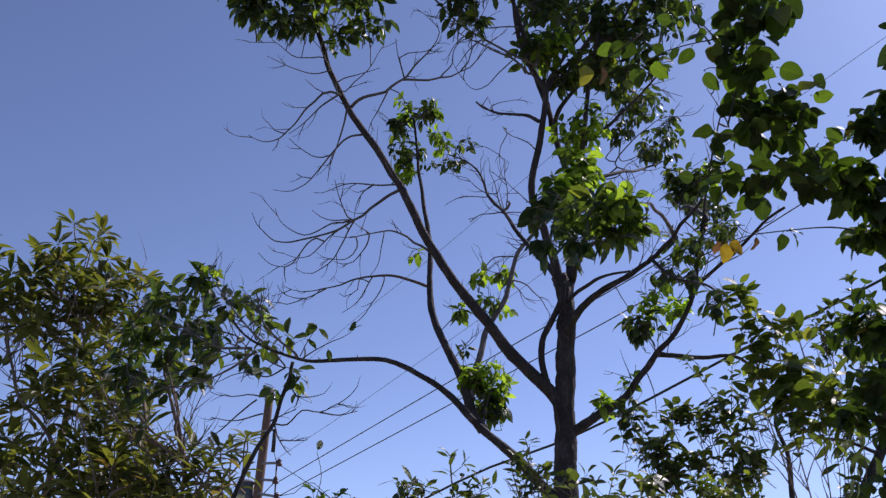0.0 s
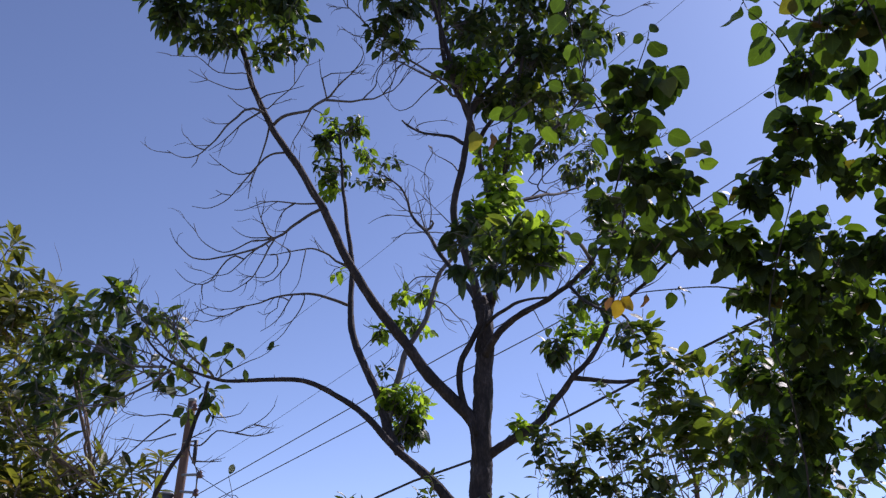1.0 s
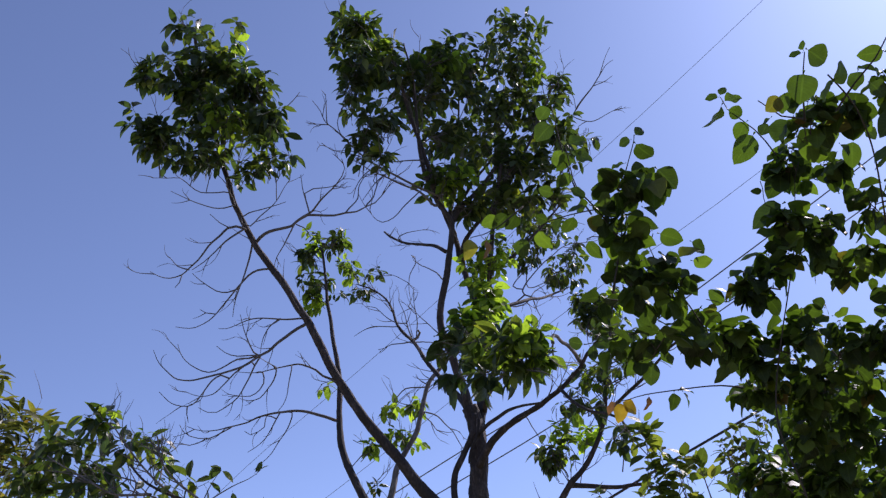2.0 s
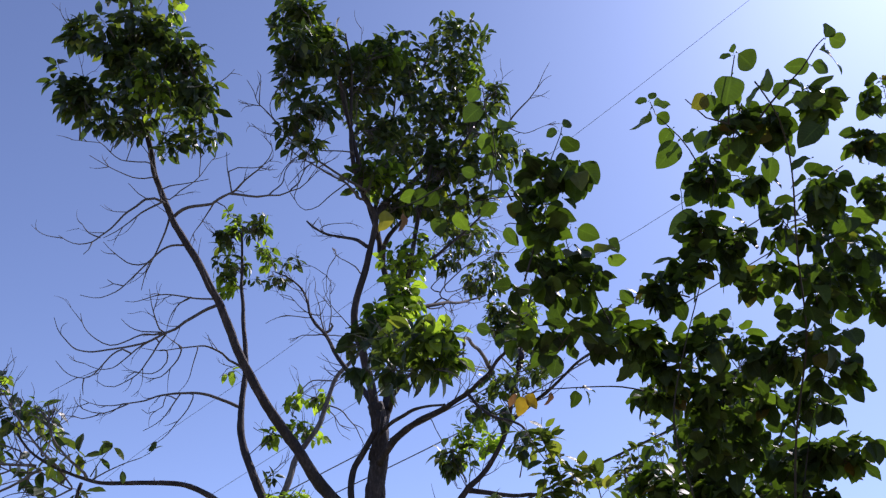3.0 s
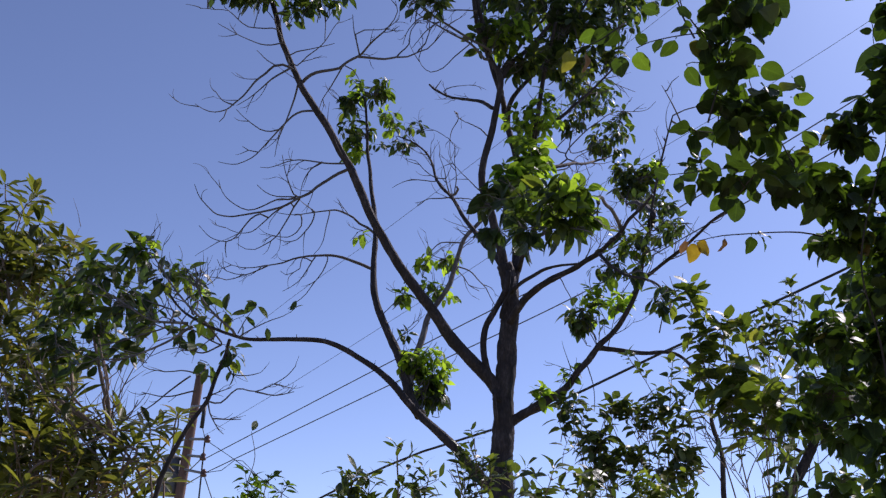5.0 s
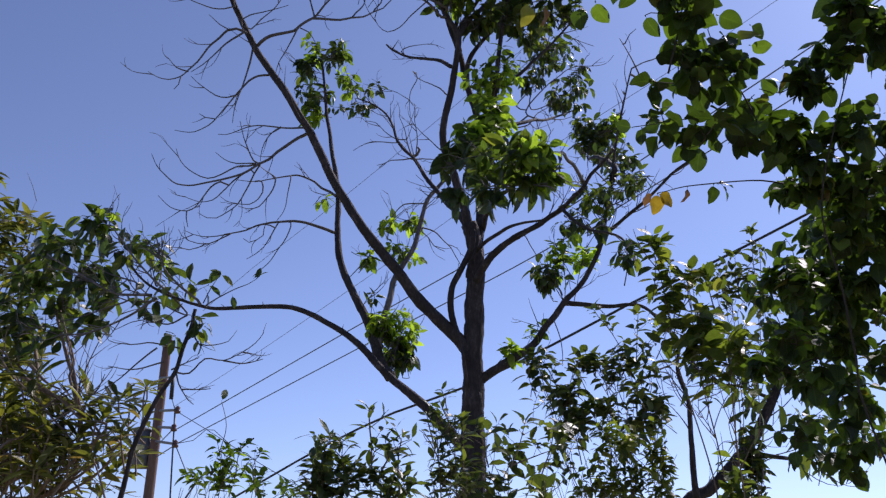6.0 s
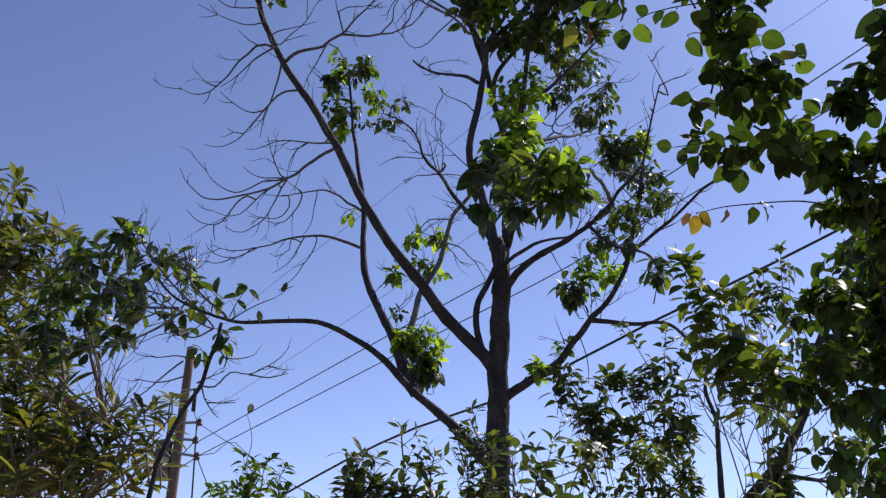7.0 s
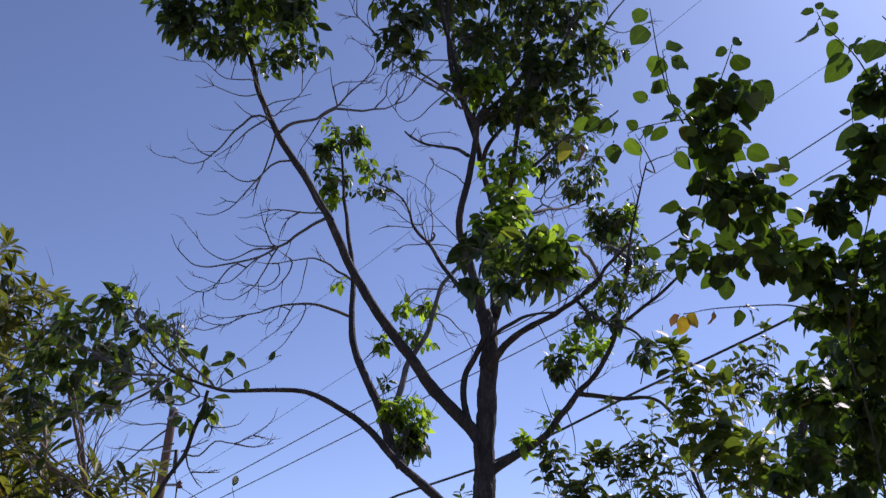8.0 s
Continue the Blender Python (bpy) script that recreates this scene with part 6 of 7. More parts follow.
near_tuft((1.19, 1.50, 2.87), (0.052, 0.094, 0.052), 5)
near_tuft((1.40, 1.80, 2.91), (0.061, 0.127, 0.080), 7)
near_tuft((1.24, 1.90, 2.96), (0.067, 0.109, 0.054), 6)
near_tuft((1.16, 1.90, 2.95), (0.048, 0.086, 0.048), 5)
near_tuft((1.12, 1.92, 2.80), (0.057, 0.092, 0.045), 5)
near_tuft((1.24, 1.95, 2.81), (0.074, 0.121, 0.061), 8)
near_tuft((1.09, 1.95, 2.70), (0.060, 0.100, 0.051), 7)
near_tuft((1.35, 1.90, 2.84), (0.074, 0.115, 0.054), 7)
near_tuft((1.51, 1.95, 2.85), (0.061, 0.116, 0.068), 7)
near_tuft((1.32, 2.00, 2.74), (0.051, 0.081, 0.039), 5)
near_tuft((1.47, 2.00, 2.71), (0.070, 0.115, 0.058), 7)
near_tuft((1.05, 2.00, 2.65), (0.048, 0.086, 0.048), 6)
near_tuft((1.00, 2.05, 2.57), (0.048, 0.092, 0.054), 8)
near_tuft((1.08, 2.10, 2.54), (0.074, 0.130, 0.070), 10)
near_tuft((1.19, 2.10, 2.59), (0.061, 0.112, 0.064), 8)
near_tuft((1.27, 2.10, 2.53), (0.080, 0.124, 0.058), 10)
near_tuft((1.33, 1.95, 2.51), (0.081, 0.122, 0.054), 10)
near_tuft((1.47, 2.00, 2.51), (0.048, 0.101, 0.064), 5)
near_tuft((1.09, 2.20, 2.46), (0.067, 0.118, 0.064), 10)
near_tuft((1.22, 2.20, 2.48), (0.069, 0.124, 0.069), 11)
near_tuft((1.39, 2.25, 2.48), (0.074, 0.118, 0.058), 9)
near_tuft((1.46, 2.10, 2.44), (0.064, 0.109, 0.058), 7)
near_tuft((1.21, 2.30, 2.37), (0.070, 0.115, 0.058), 12)
near_tuft((1.39, 2.40, 2.40), (0.075, 0.122, 0.061), 11)
near_tuft((1.50, 2.30, 2.36), (0.068, 0.113, 0.058), 12)
near_tuft((1.58, 2.20, 2.36), (0.058, 0.104, 0.058), 12)
near_tuft((1.33, 2.50, 2.29), (0.075, 0.122, 0.061), 11)
near_tuft((1.50, 2.50, 2.27), (0.083, 0.139, 0.072), 12)
near_tuft((1.48, 2.20, 2.22), (0.066, 0.113, 0.060), 15)
near_tuft((1.24, 2.50, 2.30), (0.058, 0.104, 0.058), 6)
near_tuft((0.75, 1.76, 2.81), (0.034, 0.055, 0.028), 2)
near_tuft((0.67, 1.75, 2.79), (0.031, 0.044, 0.018), 2)
near_tuft((0.62, 1.78, 2.75), (0.036, 0.061, 0.031), 2)
near_tuft((0.69, 1.80, 2.73), (0.034, 0.054, 0.026), 2)
near_tuft((0.68, 1.85, 2.68), (0.039, 0.071, 0.039), 3)
near_tuft((0.76, 1.87, 2.67), (0.039, 0.071, 0.039), 3)
near_tuft((0.71, 1.90, 2.61), (0.053, 0.091, 0.048), 5)
near_tuft((0.79, 1.92, 2.62), (0.036, 0.076, 0.048), 4)
near_tuft((0.69, 1.96, 2.51), (0.056, 0.071, 0.022), 2)
near_tuft((0.77, 1.97, 2.50), (0.045, 0.071, 0.034), 3)
near_tuft((0.88, 2.00, 2.52), (0.030, 0.059, 0.036), 2)
near_tuft((0.90, 2.00, 2.60), (0.033, 0.057, 0.030), 2)
near_tuft((1.29, 2.70, 2.22), (0.075, 0.135, 0.075), 11)
near_tuft((1.38, 2.60, 2.20), (0.070, 0.127, 0.070), 12)
near_tuft((1.34, 2.70, 2.09), (0.061, 0.101, 0.051), 6)
near_tuft((1.32, 2.50, 2.00), (0.048, 0.095, 0.058), 7)
near_tuft((1.34, 2.60, 1.88), (0.058, 0.109, 0.064), 9)
near_tuft((1.32, 2.80, 1.94), (0.051, 0.092, 0.051), 5)
near_tuft((1.26, 2.60, 2.36), (0.075, 0.135, 0.075), 9)
near_tuft((1.32, 2.40, 2.30), (0.048, 0.115, 0.080), 9)
near_tuft((1.56, 3.00, 2.65), (0.100, 0.108, 0.080), 9)
near_tuft((1.85, 3.20, 2.77), (0.100, 0.108, 0.080), 9)
near_tuft((2.11, 3.40, 2.74), (0.150, 0.165, 0.125), 10)
near_tuft((1.66, 3.20, 2.55), (0.125, 0.135, 0.100), 9)
near_tuft((1.89, 3.30, 2.54), (0.100, 0.108, 0.080), 9)
near_tuft((2.18, 3.50, 2.52), (0.120, 0.132, 0.100), 10)
near_tuft((1.55, 3.20, 2.36), (0.080, 0.089, 0.068), 7)
near_tuft((1.75, 3.30, 2.35), (0.088, 0.094, 0.068), 8)
near_tuft((1.97, 3.40, 2.33), (0.125, 0.135, 0.100), 9)
near_tuft((1.57, 3.30, 2.26), (0.080, 0.084, 0.060), 7)
near_tuft((1.71, 3.30, 2.23), (0.088, 0.082, 0.048), 7)
near_tuft((1.93, 3.20, 3.00), (0.100, 0.120, 0.100), 9)
near_tuft((2.23, 3.40, 3.02), (0.150, 0.180, 0.150), 10)
near_tuft((1.46, 3.30, 2.25), (0.052, 0.055, 0.040), 8)
near_tuft((1.77, 2.10, 3.29), (0.072, 0.086, 0.072), 7)
near_tuft((1.87, 2.20, 3.18), (0.080, 0.096, 0.080), 8)
near_tuft((1.78, 2.20, 3.00), (0.080, 0.091, 0.072), 8)
near_tuft((1.68, 2.20, 2.83), (0.072, 0.084, 0.068), 7)
near_tuft((1.88, 2.30, 2.87), (0.060, 0.072, 0.060), 8)
near_tuft((1.62, 2.10, 2.99), (0.048, 0.056, 0.045), 6)
near_tuft((1.88, 2.10, 3.48), (0.060, 0.079, 0.072), 5)
near_tuft((1.61, 2.20, 2.90), (0.045, 0.054, 0.045), 5)
# extra foliage towards the sun, partly out of view, added to shade the low leaves
for c, n in (((1.72, 3.28, 2.60), 20), ((1.93, 3.47, 2.85), 20), ((1.58, 3.20, 2.45), 14), ((2.10, 3.30, 2.70), 12), ((1.85, 3.60, 2.60), 12), ((2.15, 3.65, 3.05), 12)):
    near_tuft(c, (0.16, 0.20, 0.14), n)
near.finish(300)


def odd_leaf(plant, mat, p, way, up, size, label):
    """A single leaf of another colour on a plant."""
    n = len(plant.leaves)
    plant.put_leaf(p, way, up, size, 0)
    m = plant.leaves.pop()[0]
    me = plant.leaf.shapes[n % 5][1].copy()
    me.materials.clear()
    me.materials.append(mat)
    ob = new("leaf", me)
    ob.parent = plant.ob
    ob.matrix_local = Matrix.Translation(-plant.base) @ m
    tagged(ob, label)


# the lone twig with two yellow leaves, and the old leaves beside it
near.limb([(1.08, 2.19, 2.46), (1.00, 2.19, 2.47), (0.89, 2.21, 2.47), (0.81, 2.23, 2.47), (0.77, 2.26, 2.47), (0.76, 2.28, 2.47)], 0.0025, 0.001, "twig", 6, 0.03)
odd_leaf(near, LEAF_YELLOW, (0.76, 2.28, 2.47), (-0.1, 0.0, -1.0), (0.2, -1.0, 0.3), 0.95, "ripe yellow leaf")
odd_leaf(near, LEAF_YELLOW, (0.76, 2.28, 2.47), (0.8, 0.0, -0.5), (-0.3, -1.0, 0.4), 0.9, "ripe yellow leaf")
odd_leaf(near, LEAF_BROWN, (0.75, 2.28, 2.47), (-0.7, 0.1, -0.6), (0.2, -0.5, 0.8), 0.7, "withered brown leaf")
odd_leaf(near, LEAF_BROWN, (0.82, 2.23, 2.47), (-0.1, 0.0, -1.0), (1.0, -0.6, 0.2), 0.75, "withered brown leaf")
odd_leaf(near, LEAF_ROUND, (0.88, 2.21, 2.47), (-0.1, 0.0, -1.0), (0.4, -1.0, 0.2), 0.85, "dark green leaf")
odd_leaf(near, LEAF_ROUND, (0.89, 2.21, 2.47), (0.8, 0.0, 0.15), (0.0, -0.6, 0.8), 0.75, "dark green leaf")
odd_leaf(near, LEAF_ROUND, (0.90, 2.21, 2.47), (0.6, 0.1, -0.8), (0.5, -0.4, 0.6), 0.75, "dark green leaf")
odd_leaf(near, LEAF_FADING, (0.33, 1.72, 2.63), (-0.1, 0.0, -1.0), (0.5, -0.8, 0.1), 0.85, "yellowing leaf")
odd_leaf(near, LEAF_BROWN, (0.36, 1.72, 2.63), (0.2, 0.0, -1.0), (1.0, -0.5, 0.1), 0.8, "withered brown leaf")
near.limb([(0.45, 1.74, 2.72), (0.40, 1.73, 2.67), (0.36, 1.72, 2.64), (0.33, 1.72, 2.63)], 0.002, 0.001, "twig", 6, 0.03)

# ---- bushes low in front ----
SMALL = LeafKind("leaf", LEAF_BUSH, 0.062, 0.021, 0.5, 0.35, 0.25, 0.14, 6, 6, 53, 0.75, 0.4)
PALE = LeafKind("leaf", LEAF_YOUNG_LIT, 0.085, 0.034, 0.5, 0.35, 0.3, 0.14, 6, 6, 54, 0.75, 0.4)
OVAL = LeafKind("leaf", LEAF_BUSH, 0.11, 0.05, 0.5, 0.35, 0.25, 0.1, 6, 6, 55, 0.7, 0.4)
FINE = LeafKind("leaf", LEAF_LIT, 0.08, 0.034, 0.5, 0.35, 0.3, 0.14, 6, 6, 56, 0.75, 0.4)
LIT = LeafKind("leaf", LEAF_LIT, 0.092, 0.056, 0.45, 0.3, 0.25, 0.14, 7, 6, 52, 0.65, 0.4)


def bush(base, spots, tips, seed, label, leaf, droop=0.1, name="bush", every=2):
    """A bush: stems from one foot, leafy spots, and upright shoots that end in rosettes."""
    b = Plant(name, base, label, name, TWIG_BROWN, TWIG_BROWN, leaf, seed)
    k = leaf.length
    for i, (c, r, n) in enumerate(spots):
        c = Vector(c)
        foot = Vector((base[0] + (c.x - base[0]) * 0.25, base[1], 0.0))
        if i % every == 0:
            b.spray(b.limb([Vector(base) + Vector((0, 0, -0.05)), foot + Vector((0, 0, 0.5 * c.z)), c.lerp(foot, 0.25) + Vector((0, 0, 0.1 * c.z)), c], 0.007, 0.002, "stem", 6, 0.04, 0.1, 0.03), 4, 2 * k, 0.0025, 0.0, 2, 0.7)
        b.cluster(c - Vector((0, 0, 2.5 * k)), c, r, n, 7, droop, 1.0, 2.4 * k, 0.6, 0.75, 3)
        low = foot + Vector((0, 0, 0.62 * c.z))
        b.cluster(low - Vector((0, 0, 0.3)), low, (r[0] * 0.8, r[1] * 0.8, 0.3), 4, 6, droop, 1.0, 2.4 * k, 0.7, 0.75, 2)
    for pts in tips:
        line = b.twig(pts, 0.02 * k + 0.002, 0.0015)
        n = len(line)
        for i in (n // 3, n // 2, 2 * n // 3):
            b.shoot([line[i], line[i] + Vector((b.rng.gauss(0, 0.5), b.rng.gauss(0, 0.5), 0.5)) * k], 2, 0.0016, 0.5, 0.0, 0.9, 2)
        b.shoot(line[-3:], 3, 0.0018, 0.3, -0.1, 0.9, 5)
    b.finish(200)


bush((0.05, 3.0, 0.0), (((-0.07, 3.00, 1.86), (0.04, 0.04, 0.02), 6), ((-0.00, 3.00, 1.84), (0.05, 0.04, 0.02), 7), ((-0.10, 3.00, 1.82), (0.04, 0.04, 0.02), 5), ((0.09, 3.00, 1.84), (0.06, 0.05, 0.02), 7), ((0.17, 3.00, 1.80), (0.05, 0.04, 0.02), 4), ((-0.04, 3.00, 1.77), (0.07, 0.06, 0.03), 8), ((0.09, 3.00, 1.77), (0.10, 0.08, 0.04), 8),), ([(0.07, 3.00, 1.84), (0.07, 3.00, 1.92), (0.06, 3.00, 2.02)], [(-0.01, 3.00, 1.84), (-0.02, 3.00, 1.88), (-0.04, 3.00, 1.90)], [(0.15, 3.00, 1.82), (0.15, 3.00, 1.89), (0.16, 3.00, 1.93)], [(0.10, 3.00, 1.84), (0.12, 3.00, 1.88), (0.13, 3.00, 1.90)], [(-0.08, 3.00, 1.85), (-0.07, 3.00, 1.90), (-0.07, 3.00, 1.92)],), 53, "low green bush with narrow leaves and upright shoots", SMALL)
bush((0.38, 3.7, 0.0), (((0.33, 3.70, 2.04), (0.04, 0.05, 0.04), 4), ((0.38, 3.70, 1.94), (0.05, 0.07, 0.06), 8), ((0.31, 3.70, 1.88), (0.04, 0.05, 0.03), 3), ((0.45, 3.80, 1.87), (0.06, 0.06, 0.04), 7), ((0.40, 3.70, 2.09), (0.02, 0.04, 0.04), 3),), ([(0.37, 3.70, 2.00), (0.37, 3.70, 2.11), (0.35, 3.70, 2.21)], [(0.32, 3.70, 2.00), (0.30, 3.70, 2.07), (0.29, 3.70, 2.11)], [(0.43, 3.70, 1.92), (0.43, 3.70, 2.03), (0.42, 3.70, 2.10)],), 54, "narrow-leaved green bush before the trunk", SMALL)
bush((0.75, 4.7, 0.0), (((0.62, 4.50, 2.15), (0.04, 0.05, 0.04), 1), ((0.56, 4.50, 1.98), (0.10, 0.12, 0.09), 3), ((0.79, 4.80, 2.12), (0.06, 0.05, 0.03), 1), ((0.84, 4.80, 2.00), (0.10, 0.09, 0.06), 2), ((1.00, 5.00, 1.99), (0.10, 0.10, 0.06), 1), ((0.69, 4.60, 1.93), (0.10, 0.09, 0.05), 3),), ([(0.67, 4.70, 2.02), (0.65, 4.70, 2.12), (0.62, 4.70, 2.22)], [(0.78, 4.70, 2.02), (0.82, 4.70, 2.12), (0.85, 4.70, 2.23)], [(0.93, 4.70, 1.99), (0.98, 4.70, 2.12), (1.00, 4.70, 2.21)], [(0.78, 4.70, 2.03), (0.89, 4.70, 2.07), (1.02, 4.70, 2.12)],), 55, "loose twiggy bush beside the trunk", OVAL)
bush((1.75, 6.0, 0.0), (((1.19, 6.00, 2.85), (0.07, 0.07, 0.05), 4), ((1.28, 6.00, 2.77), (0.06, 0.07, 0.06), 2), ((1.22, 6.00, 2.66), (0.06, 0.06, 0.05), 2), ((1.35, 6.00, 2.62), (0.10, 0.11, 0.08), 8), ((1.42, 6.00, 2.51), (0.08, 0.09, 0.07), 6), ((1.47, 6.00, 2.88), (0.09, 0.10, 0.08), 4), ((1.62, 6.00, 2.84), (0.10, 0.12, 0.09), 6), ((1.74, 6.00, 2.92), (0.10, 0.10, 0.06), 4), ((1.69, 6.00, 2.75), (0.08, 0.09, 0.06), 2),) + (((1.83, 6.00, 2.67), (0.10, 0.11, 0.07), 4), ((1.96, 6.00, 2.58), (0.08, 0.10, 0.09), 6), ((1.94, 6.00, 2.84), (0.08, 0.08, 0.06), 4), ((1.30, 6.00, 2.39), (0.07, 0.06, 0.04), 2), ((1.41, 6.00, 2.38), (0.06, 0.06, 0.05), 2), ((1.25, 6.00, 2.17), (0.08, 0.09, 0.06), 4), ((1.64, 6.00, 2.56), (0.12, 0.12, 0.08), 6), ((1.78, 6.00, 2.49), (0.14, 0.13, 0.09), 8),), ([(1.81, 6.00, 2.79), (1.70, 6.00, 3.01), (1.58, 6.00, 3.18)], [(1.84, 6.00, 2.79), (1.86, 6.00, 2.98), (1.88, 6.00, 3.15)], [(1.63, 6.00, 2.64), (1.75, 6.00, 2.76), (1.85, 6.00, 2.86), (2.04, 6.00, 3.09)], [(1.45, 6.00, 2.17), (1.41, 6.00, 2.40), (1.39, 6.00, 2.63)], [(1.33, 6.00, 2.63), (1.23, 6.00, 2.81), (1.15, 6.00, 2.85)],), 52, "airy bush with glossy oval leaves on crossing stems", OVAL, 0.3)
bush((1.62, 5.4, 0.0), (((1.46, 5.40, 2.24), (0.11, 0.11, 0.08), 8), ((1.62, 5.40, 2.26), (0.14, 0.14, 0.09), 8), ((1.77, 5.40, 2.21), (0.08, 0.09, 0.07), 6), ((1.41, 5.40, 2.08), (0.13, 0.13, 0.09), 8), ((1.58, 5.40, 2.08), (0.13, 0.13, 0.08), 9), ((1.77, 5.40, 2.05), (0.09, 0.10, 0.08), 6), ((1.47, 5.40, 1.94), (0.18, 0.15, 0.07), 9), ((1.69, 5.40, 1.93), (0.14, 0.13, 0.07), 6), ((1.28, 5.40, 1.96), (0.08, 0.08, 0.06), 3),), ([(1.71, 5.40, 2.12), (1.74, 5.40, 2.24), (1.73, 5.40, 2.35)], [(1.48, 5.40, 2.15), (1.46, 5.40, 2.27), (1.41, 5.40, 2.32)],), 58, "dense small-leaved sunlit bush", FINE, 0.3)
bush((2.75, 6.5, 0.0), (((2.70, 6.50, 3.59), (0.06, 0.08, 0.06), 2), ((2.88, 6.50, 3.66), (0.08, 0.08, 0.06), 3), ((2.75, 6.50, 3.49), (0.08, 0.08, 0.06), 2), ((2.87, 6.50, 3.45), (0.10, 0.09, 0.05), 2), ((3.01, 6.50, 3.89), (0.06, 0.08, 0.07), 1), ((3.02, 6.50, 3.58), (0.06, 0.09, 0.08), 2), ((2.64, 6.50, 3.44), (0.07, 0.07, 0.05), 1),), ([(2.94, 6.50, 3.49), (2.95, 6.50, 3.75), (2.96, 6.50, 3.96)], [(2.85, 6.50, 3.40), (2.73, 6.50, 3.53), (2.66, 6.50, 3.66)], [(2.81, 6.50, 3.44), (2.81, 6.50, 3.66), (2.81, 6.50, 3.77)],), 59, "half-hidden bush with dark oval leaves", OVAL, 0.5)
bush((1.62, 3.9, 0.0), (((1.33, 4.00, 2.89), (0.03, 0.04, 0.02), 1), ((1.41, 4.00, 2.83), (0.07, 0.06, 0.03), 3), ((1.46, 4.00, 2.81), (0.04, 0.04, 0.03), 1), ((1.33, 4.00, 2.75), (0.03, 0.04, 0.03), 1), ((1.33, 3.90, 2.68), (0.04, 0.05, 0.03), 1), ((1.38, 3.90, 2.64), (0.05, 0.06, 0.05), 2), ((1.44, 3.90, 2.71), (0.04, 0.05, 0.04), 1), ((1.31, 3.90, 2.50), (0.04, 0.06, 0.06), 1), ((1.40, 3.90, 2.52), (0.05, 0.08, 0.08), 3),) + (((1.47, 3.90, 2.59), (0.06, 0.07, 0.05), 3), ((1.57, 3.90, 2.58), (0.07, 0.06, 0.04), 2), ((1.45, 3.80, 2.46), (0.07, 0.08, 0.06), 4), ((1.51, 3.70, 2.44), (0.08, 0.08, 0.07), 4), ((1.55, 3.60, 2.44), (0.04, 0.05, 0.04), 2), ((1.40, 3.80, 2.35), (0.02, 0.03, 0.03), 1), ((1.46, 3.80, 2.35), (0.03, 0.04, 0.03), 1), ((1.50, 3.70, 2.35), (0.04, 0.04, 0.03), 2), ((1.54, 3.60, 2.36), (0.04, 0.04, 0.03), 1),), ([(1.37, 4.00, 2.84), (1.34, 4.00, 2.90), (1.31, 4.00, 2.95)], [(1.59, 4.00, 2.63), (1.57, 4.00, 2.74), (1.55, 4.00, 2.80)],), 56, "sunlit yellow-green shrub beside the near tree", LIT, 0.5, "shrub", 6)
bush((-0.75, 5.8, 0.0), (((-0.78, 6.00, 2.21), (0.08, 0.08, 0.05), 3), ((-0.73, 6.00, 2.10), (0.09, 0.11, 0.09), 4), ((-0.84, 6.00, 2.03), (0.10, 0.10, 0.06), 4), ((-0.93, 6.00, 2.09), (0.07, 0.08, 0.07), 2), ((-0.60, 6.50, 2.16), (0.08, 0.08, 0.06), 2), ((-0.53, 6.50, 2.07), (0.16, 0.13, 0.06), 4), ((-0.33, 6.00, 2.01), (0.11, 0.09, 0.04), 3),), ([(-0.79, 6.00, 2.06), (-0.78, 6.00, 2.16), (-0.81, 6.00, 2.28)], [(-0.57, 6.00, 2.03), (-0.59, 6.00, 2.13), (-0.55, 6.00, 2.21)], [(-0.69, 6.00, 2.06), (-0.68, 6.00, 2.18), (-0.66, 6.00, 2.26)],), 57, "low sunlit bush with thin shoots", PALE)

# ---- utility pole and overhead lines ----
top = Vector((-4.17, 20.93, 6.36))
foot = Vector((top.x - 0.16, top.y, 0))  # the pole leans a little
pole = thing("utility_pole", foot, "weathered wooden utility pole with grey transformer", "utility pole")
line = [Vector((0.16 * k / 12, 0, -0.3 + (top.z + 0.3) * k / 12)) for k in range(13)]
v, f = tube_arrays(line, [0.128 - 0.036 * k / 12 for k in range(13)], 18, 0.04)
part_mesh("post", mesh_from("post", v, f), POLE_WOOD, pole)
can = Vector((-4.52, 21.05, 3.92)) - foot
v, f = tube_arrays([can + Vector((0, 0, z)) for z in (-0.42, -0.40, -0.38, 0.37)], [0.17, 0.19, 0.2, 0.2], 24)
tank = part_mesh("transformer", mesh_from("transformer", v, f), TANK_PAINT, pole, "grey cylindrical transformer")
v, f = tube_arrays([can + Vector((0, 0, z)) for z in (0.371, 0.39, 0.42, 0.46)], [0.215, 0.215, 0.18, 0.06], 24)
part_mesh("lid", mesh_from("lid", v, f), TANK_PAINT, tank)


def bar(name, a, b, r, mat, label=""):
    """A bolted bar or pin on the pole, given by its two ends."""
    v, f = tube_arrays([Vector(a) - foot, Vector(a).lerp(Vector(b), 0.5) - foot, Vector(b) - foot], [r, r, r], 8)
    return part_mesh(name, mesh_from(name, v, f), mat, pole, label)


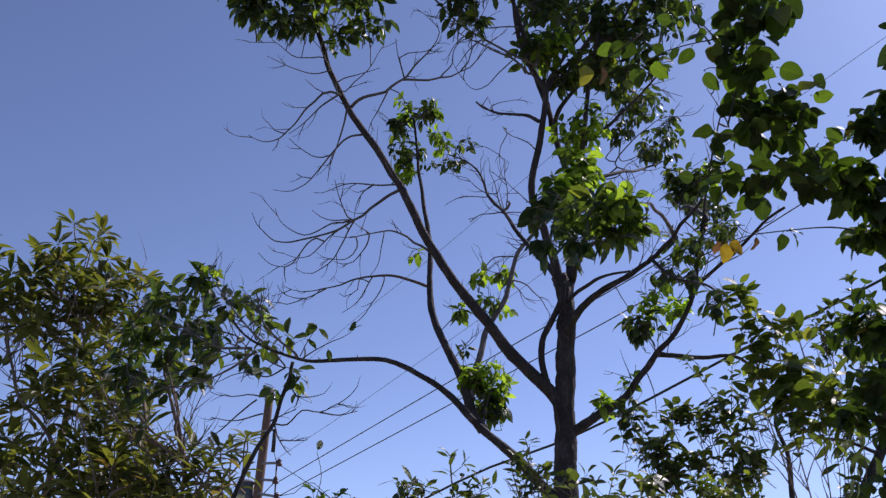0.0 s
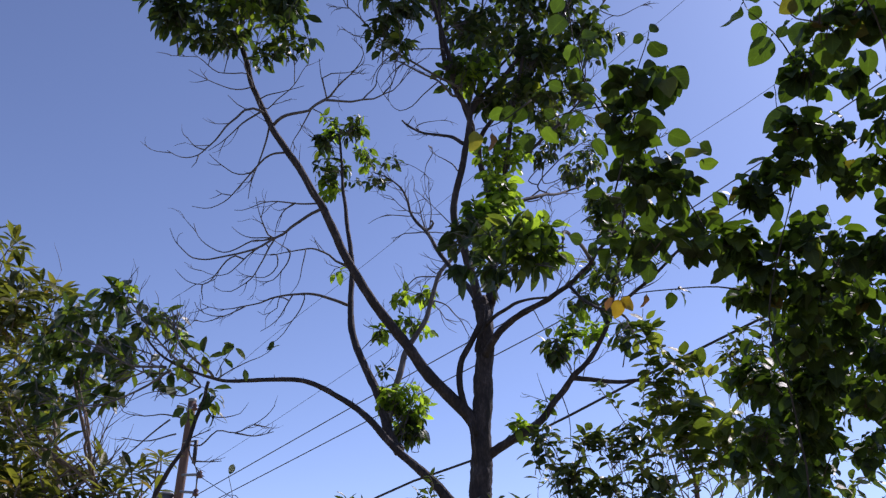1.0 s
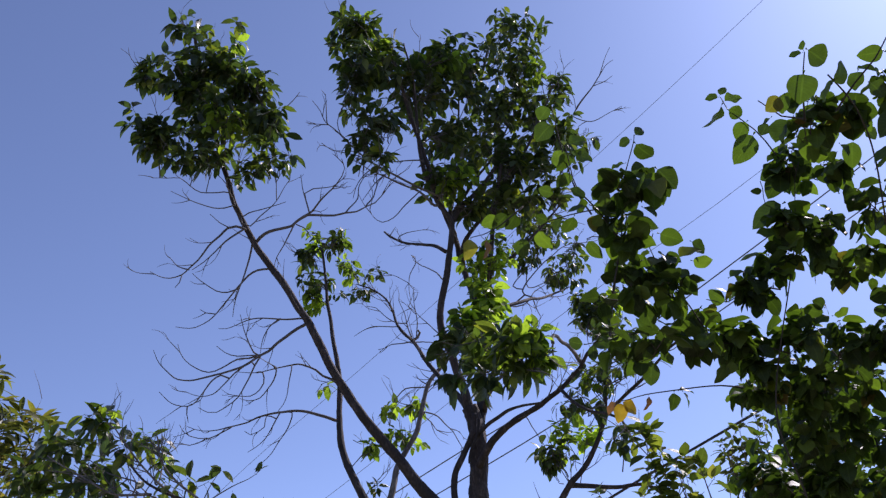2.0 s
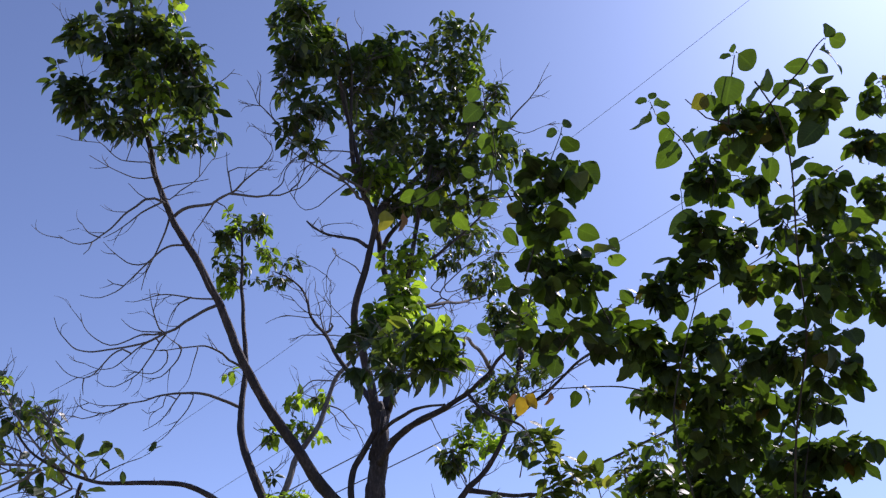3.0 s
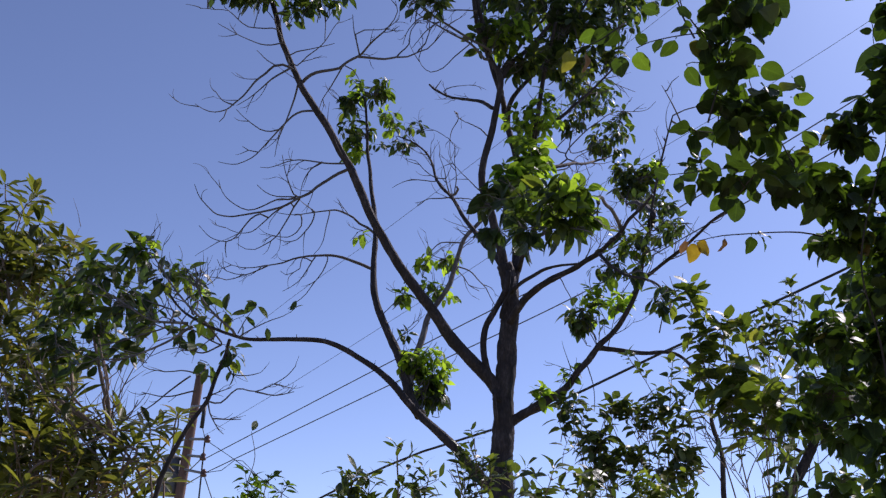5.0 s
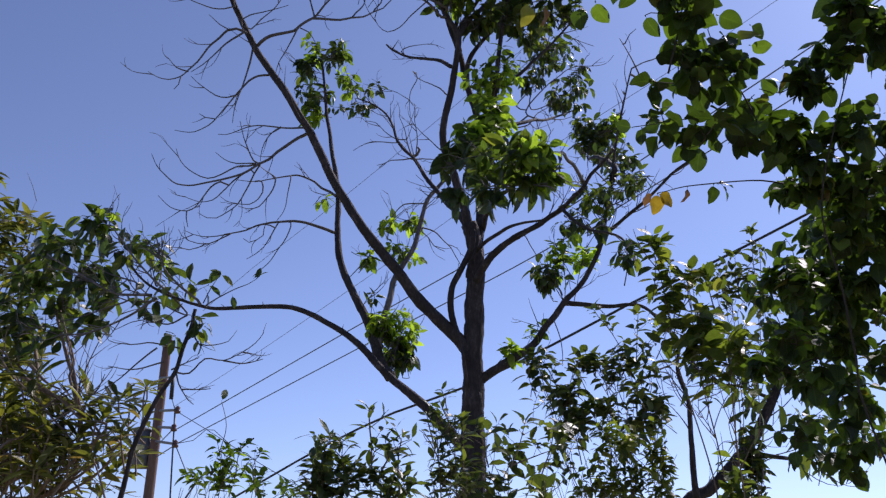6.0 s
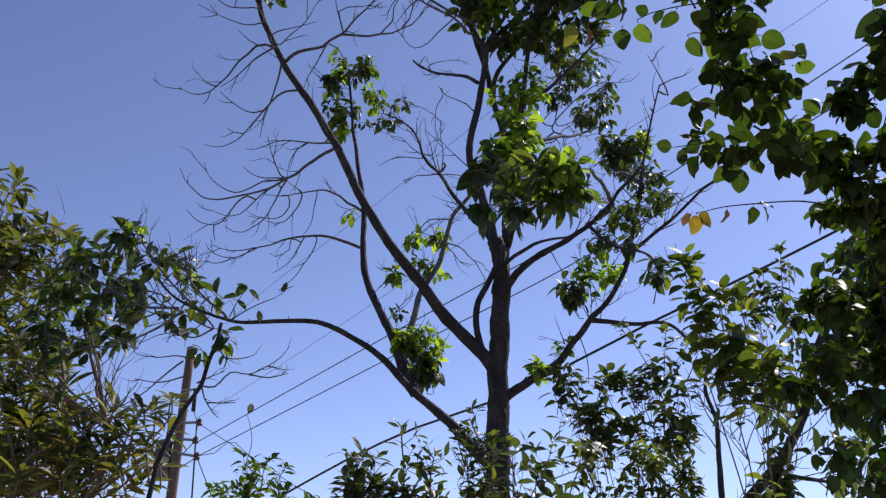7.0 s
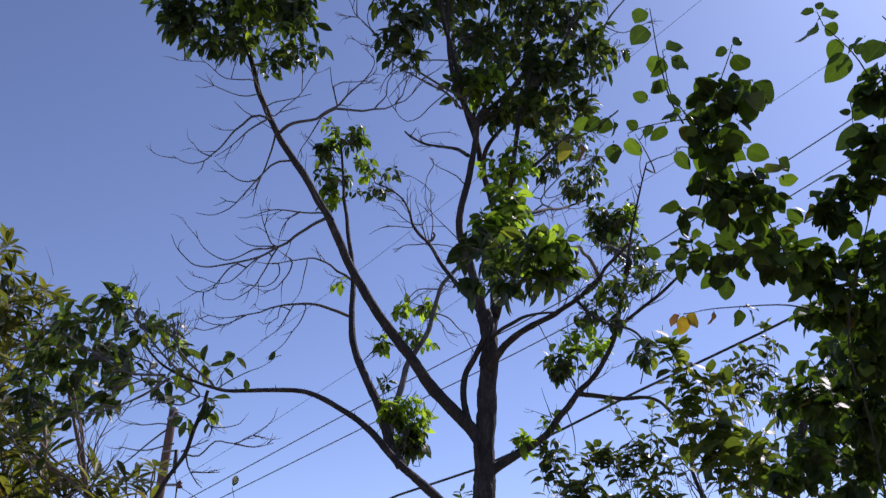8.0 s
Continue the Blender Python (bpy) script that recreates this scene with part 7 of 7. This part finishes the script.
for ends in ([(-4.19, 20.86, 4.71), (-3.75, 20.56, 4.69)], [(-4.19, 20.86, 4.36), (-3.79, 20.56, 4.31)], [(-4.21, 20.86, 4.06), (-3.73, 20.56, 3.97)], [(-4.25, 20.86, 6.14), (-4.04, 20.63, 6.16)]):
    bracket = bar("bracket", ends[0], ends[1], 0.03, GREY_PAINT)
    tip = Vector(ends[1])
    v, f = tube_arrays([tip - foot + Vector((0, 0, z)) for z in (-0.08, -0.065, -0.015, 0.0, 0.045, 0.06, 0.09)], [0.03, 0.068, 0.068, 0.038, 0.06, 0.045, 0.015], 12)
    part_mesh("insulator", mesh_from("insulator", v, f), PORCELAIN, bracket, "brown glazed insulator")
bar("fuse_holder", (-3.92, 20.63, 5.43), (-3.92, 20.63, 4.93), 0.045, RUBBER, "dark hanging fuse holder")
bar("fuse_arm", (-4.24, 20.79, 5.41), (-3.96, 20.63, 5.41), 0.022, GREY_PAINT)
bar("conduit", (-3.80, 20.56, 4.63), (-3.73, 20.56, 2.75), 0.018, RUBBER)
bar("jumper_wire", (-3.90, 20.63, 4.93), (-3.79, 20.56, 4.66), 0.009, RUBBER)
bar("jumper_wire", (-3.71, 20.56, 3.92), (-3.31, 20.33, 3.16), 0.011, RUBBER)
bar("brace", (-4.18, 20.86, 3.95), (-3.79, 20.56, 4.30), 0.012, GREY_PAINT)
bar("brace", (-4.18, 20.86, 3.71), (-3.73, 20.56, 3.95), 0.012, GREY_PAINT)
bar("pole_cap", top + Vector((0, 0, -0.02)), top + Vector((0, 0, 0.05)), 0.098, GREY_PAINT)


def wire(name, pts, r, mat, label):
    line = smooth_line(pts, 0.8)
    base = line[0]
    v, f = tube_arrays([p - base for p in line], [r] * len(line), 8)
    me = mesh_from(name, v, f)
    ob = part_mesh(name, me, mat, None)
    ob.location = base
    return tagged(ob, label, "cable", "overhead lines")


wire("power_line", [(-3.80, 20.93, 4.33), (-0.12, 17.18, 5.71), (1.80, 15.31, 6.43), (3.19, 14.19, 6.99), (5.54, 12.31, 8.24), (6.79, 11.56, 8.98), (8.44, 10.81, 10.04)], 0.010, WIRE_METAL, "thin grey overhead power line")
wire("power_line", [(-3.77, 20.93, 4.02), (0.32, 17.18, 5.52), (3.12, 14.94, 6.62), (5.36, 13.44, 7.76), (8.11, 11.94, 9.33)], 0.010, WIRE_METAL, "thin grey overhead power line")
wire("power_line", [(-3.91, 20.93, 4.81), (-1.99, 19.43, 5.76), (0.50, 17.18, 7.00), (3.38, 14.79, 8.56), (5.88, 12.98, 9.81), (7.39, 12.09, 10.72)], 0.0042, WIRE_METAL, "very thin overhead line")
wire("power_line", [(-3.46, 20.93, 6.99), (-2.22, 19.43, 7.60), (0.49, 17.18, 9.16)] + [(5.36, 14.19, 12.69), (8.48, 12.69, 15.25), (10.87, 11.94, 17.41)], 0.0042, WIRE_METAL, "very thin overhead line")
wire("service_cable", [(-3.73, 20.56, 4.64), (-3.07, 20.04, 4.24), (-2.26, 19.43, 3.73), (-1.36, 18.83, 3.19), (-0.03, 17.93, 2.47)], 0.0075, RUBBER, "thin dark service cable from the pole")
wire("cable", [(-4.33, 20.86, 1.80), (-1.69, 17.81, 2.95), (-0.45, 16.61, 3.52), (0.67, 15.42, 3.92), (1.76, 14.46, 4.20), (2.94, 13.61, 4.69), (3.94, 13.02, 5.17), (5.51, 12.17, 5.88), (7.31, 11.34, 6.76)], 0.019, RUBBER, "thick black overhead cable")
wire("service_cable", [(-3.74, 20.50, 3.96), (-3.54, 20.40, 3.99), (-3.34, 20.40, 4.03), (-3.09, 20.40, 4.26), (-2.91, 20.30, 4.24), (-2.66, 20.10, 4.03), (-2.42, 19.60, 3.83)], 0.0075, RUBBER, "drooping dark loop of service cable")
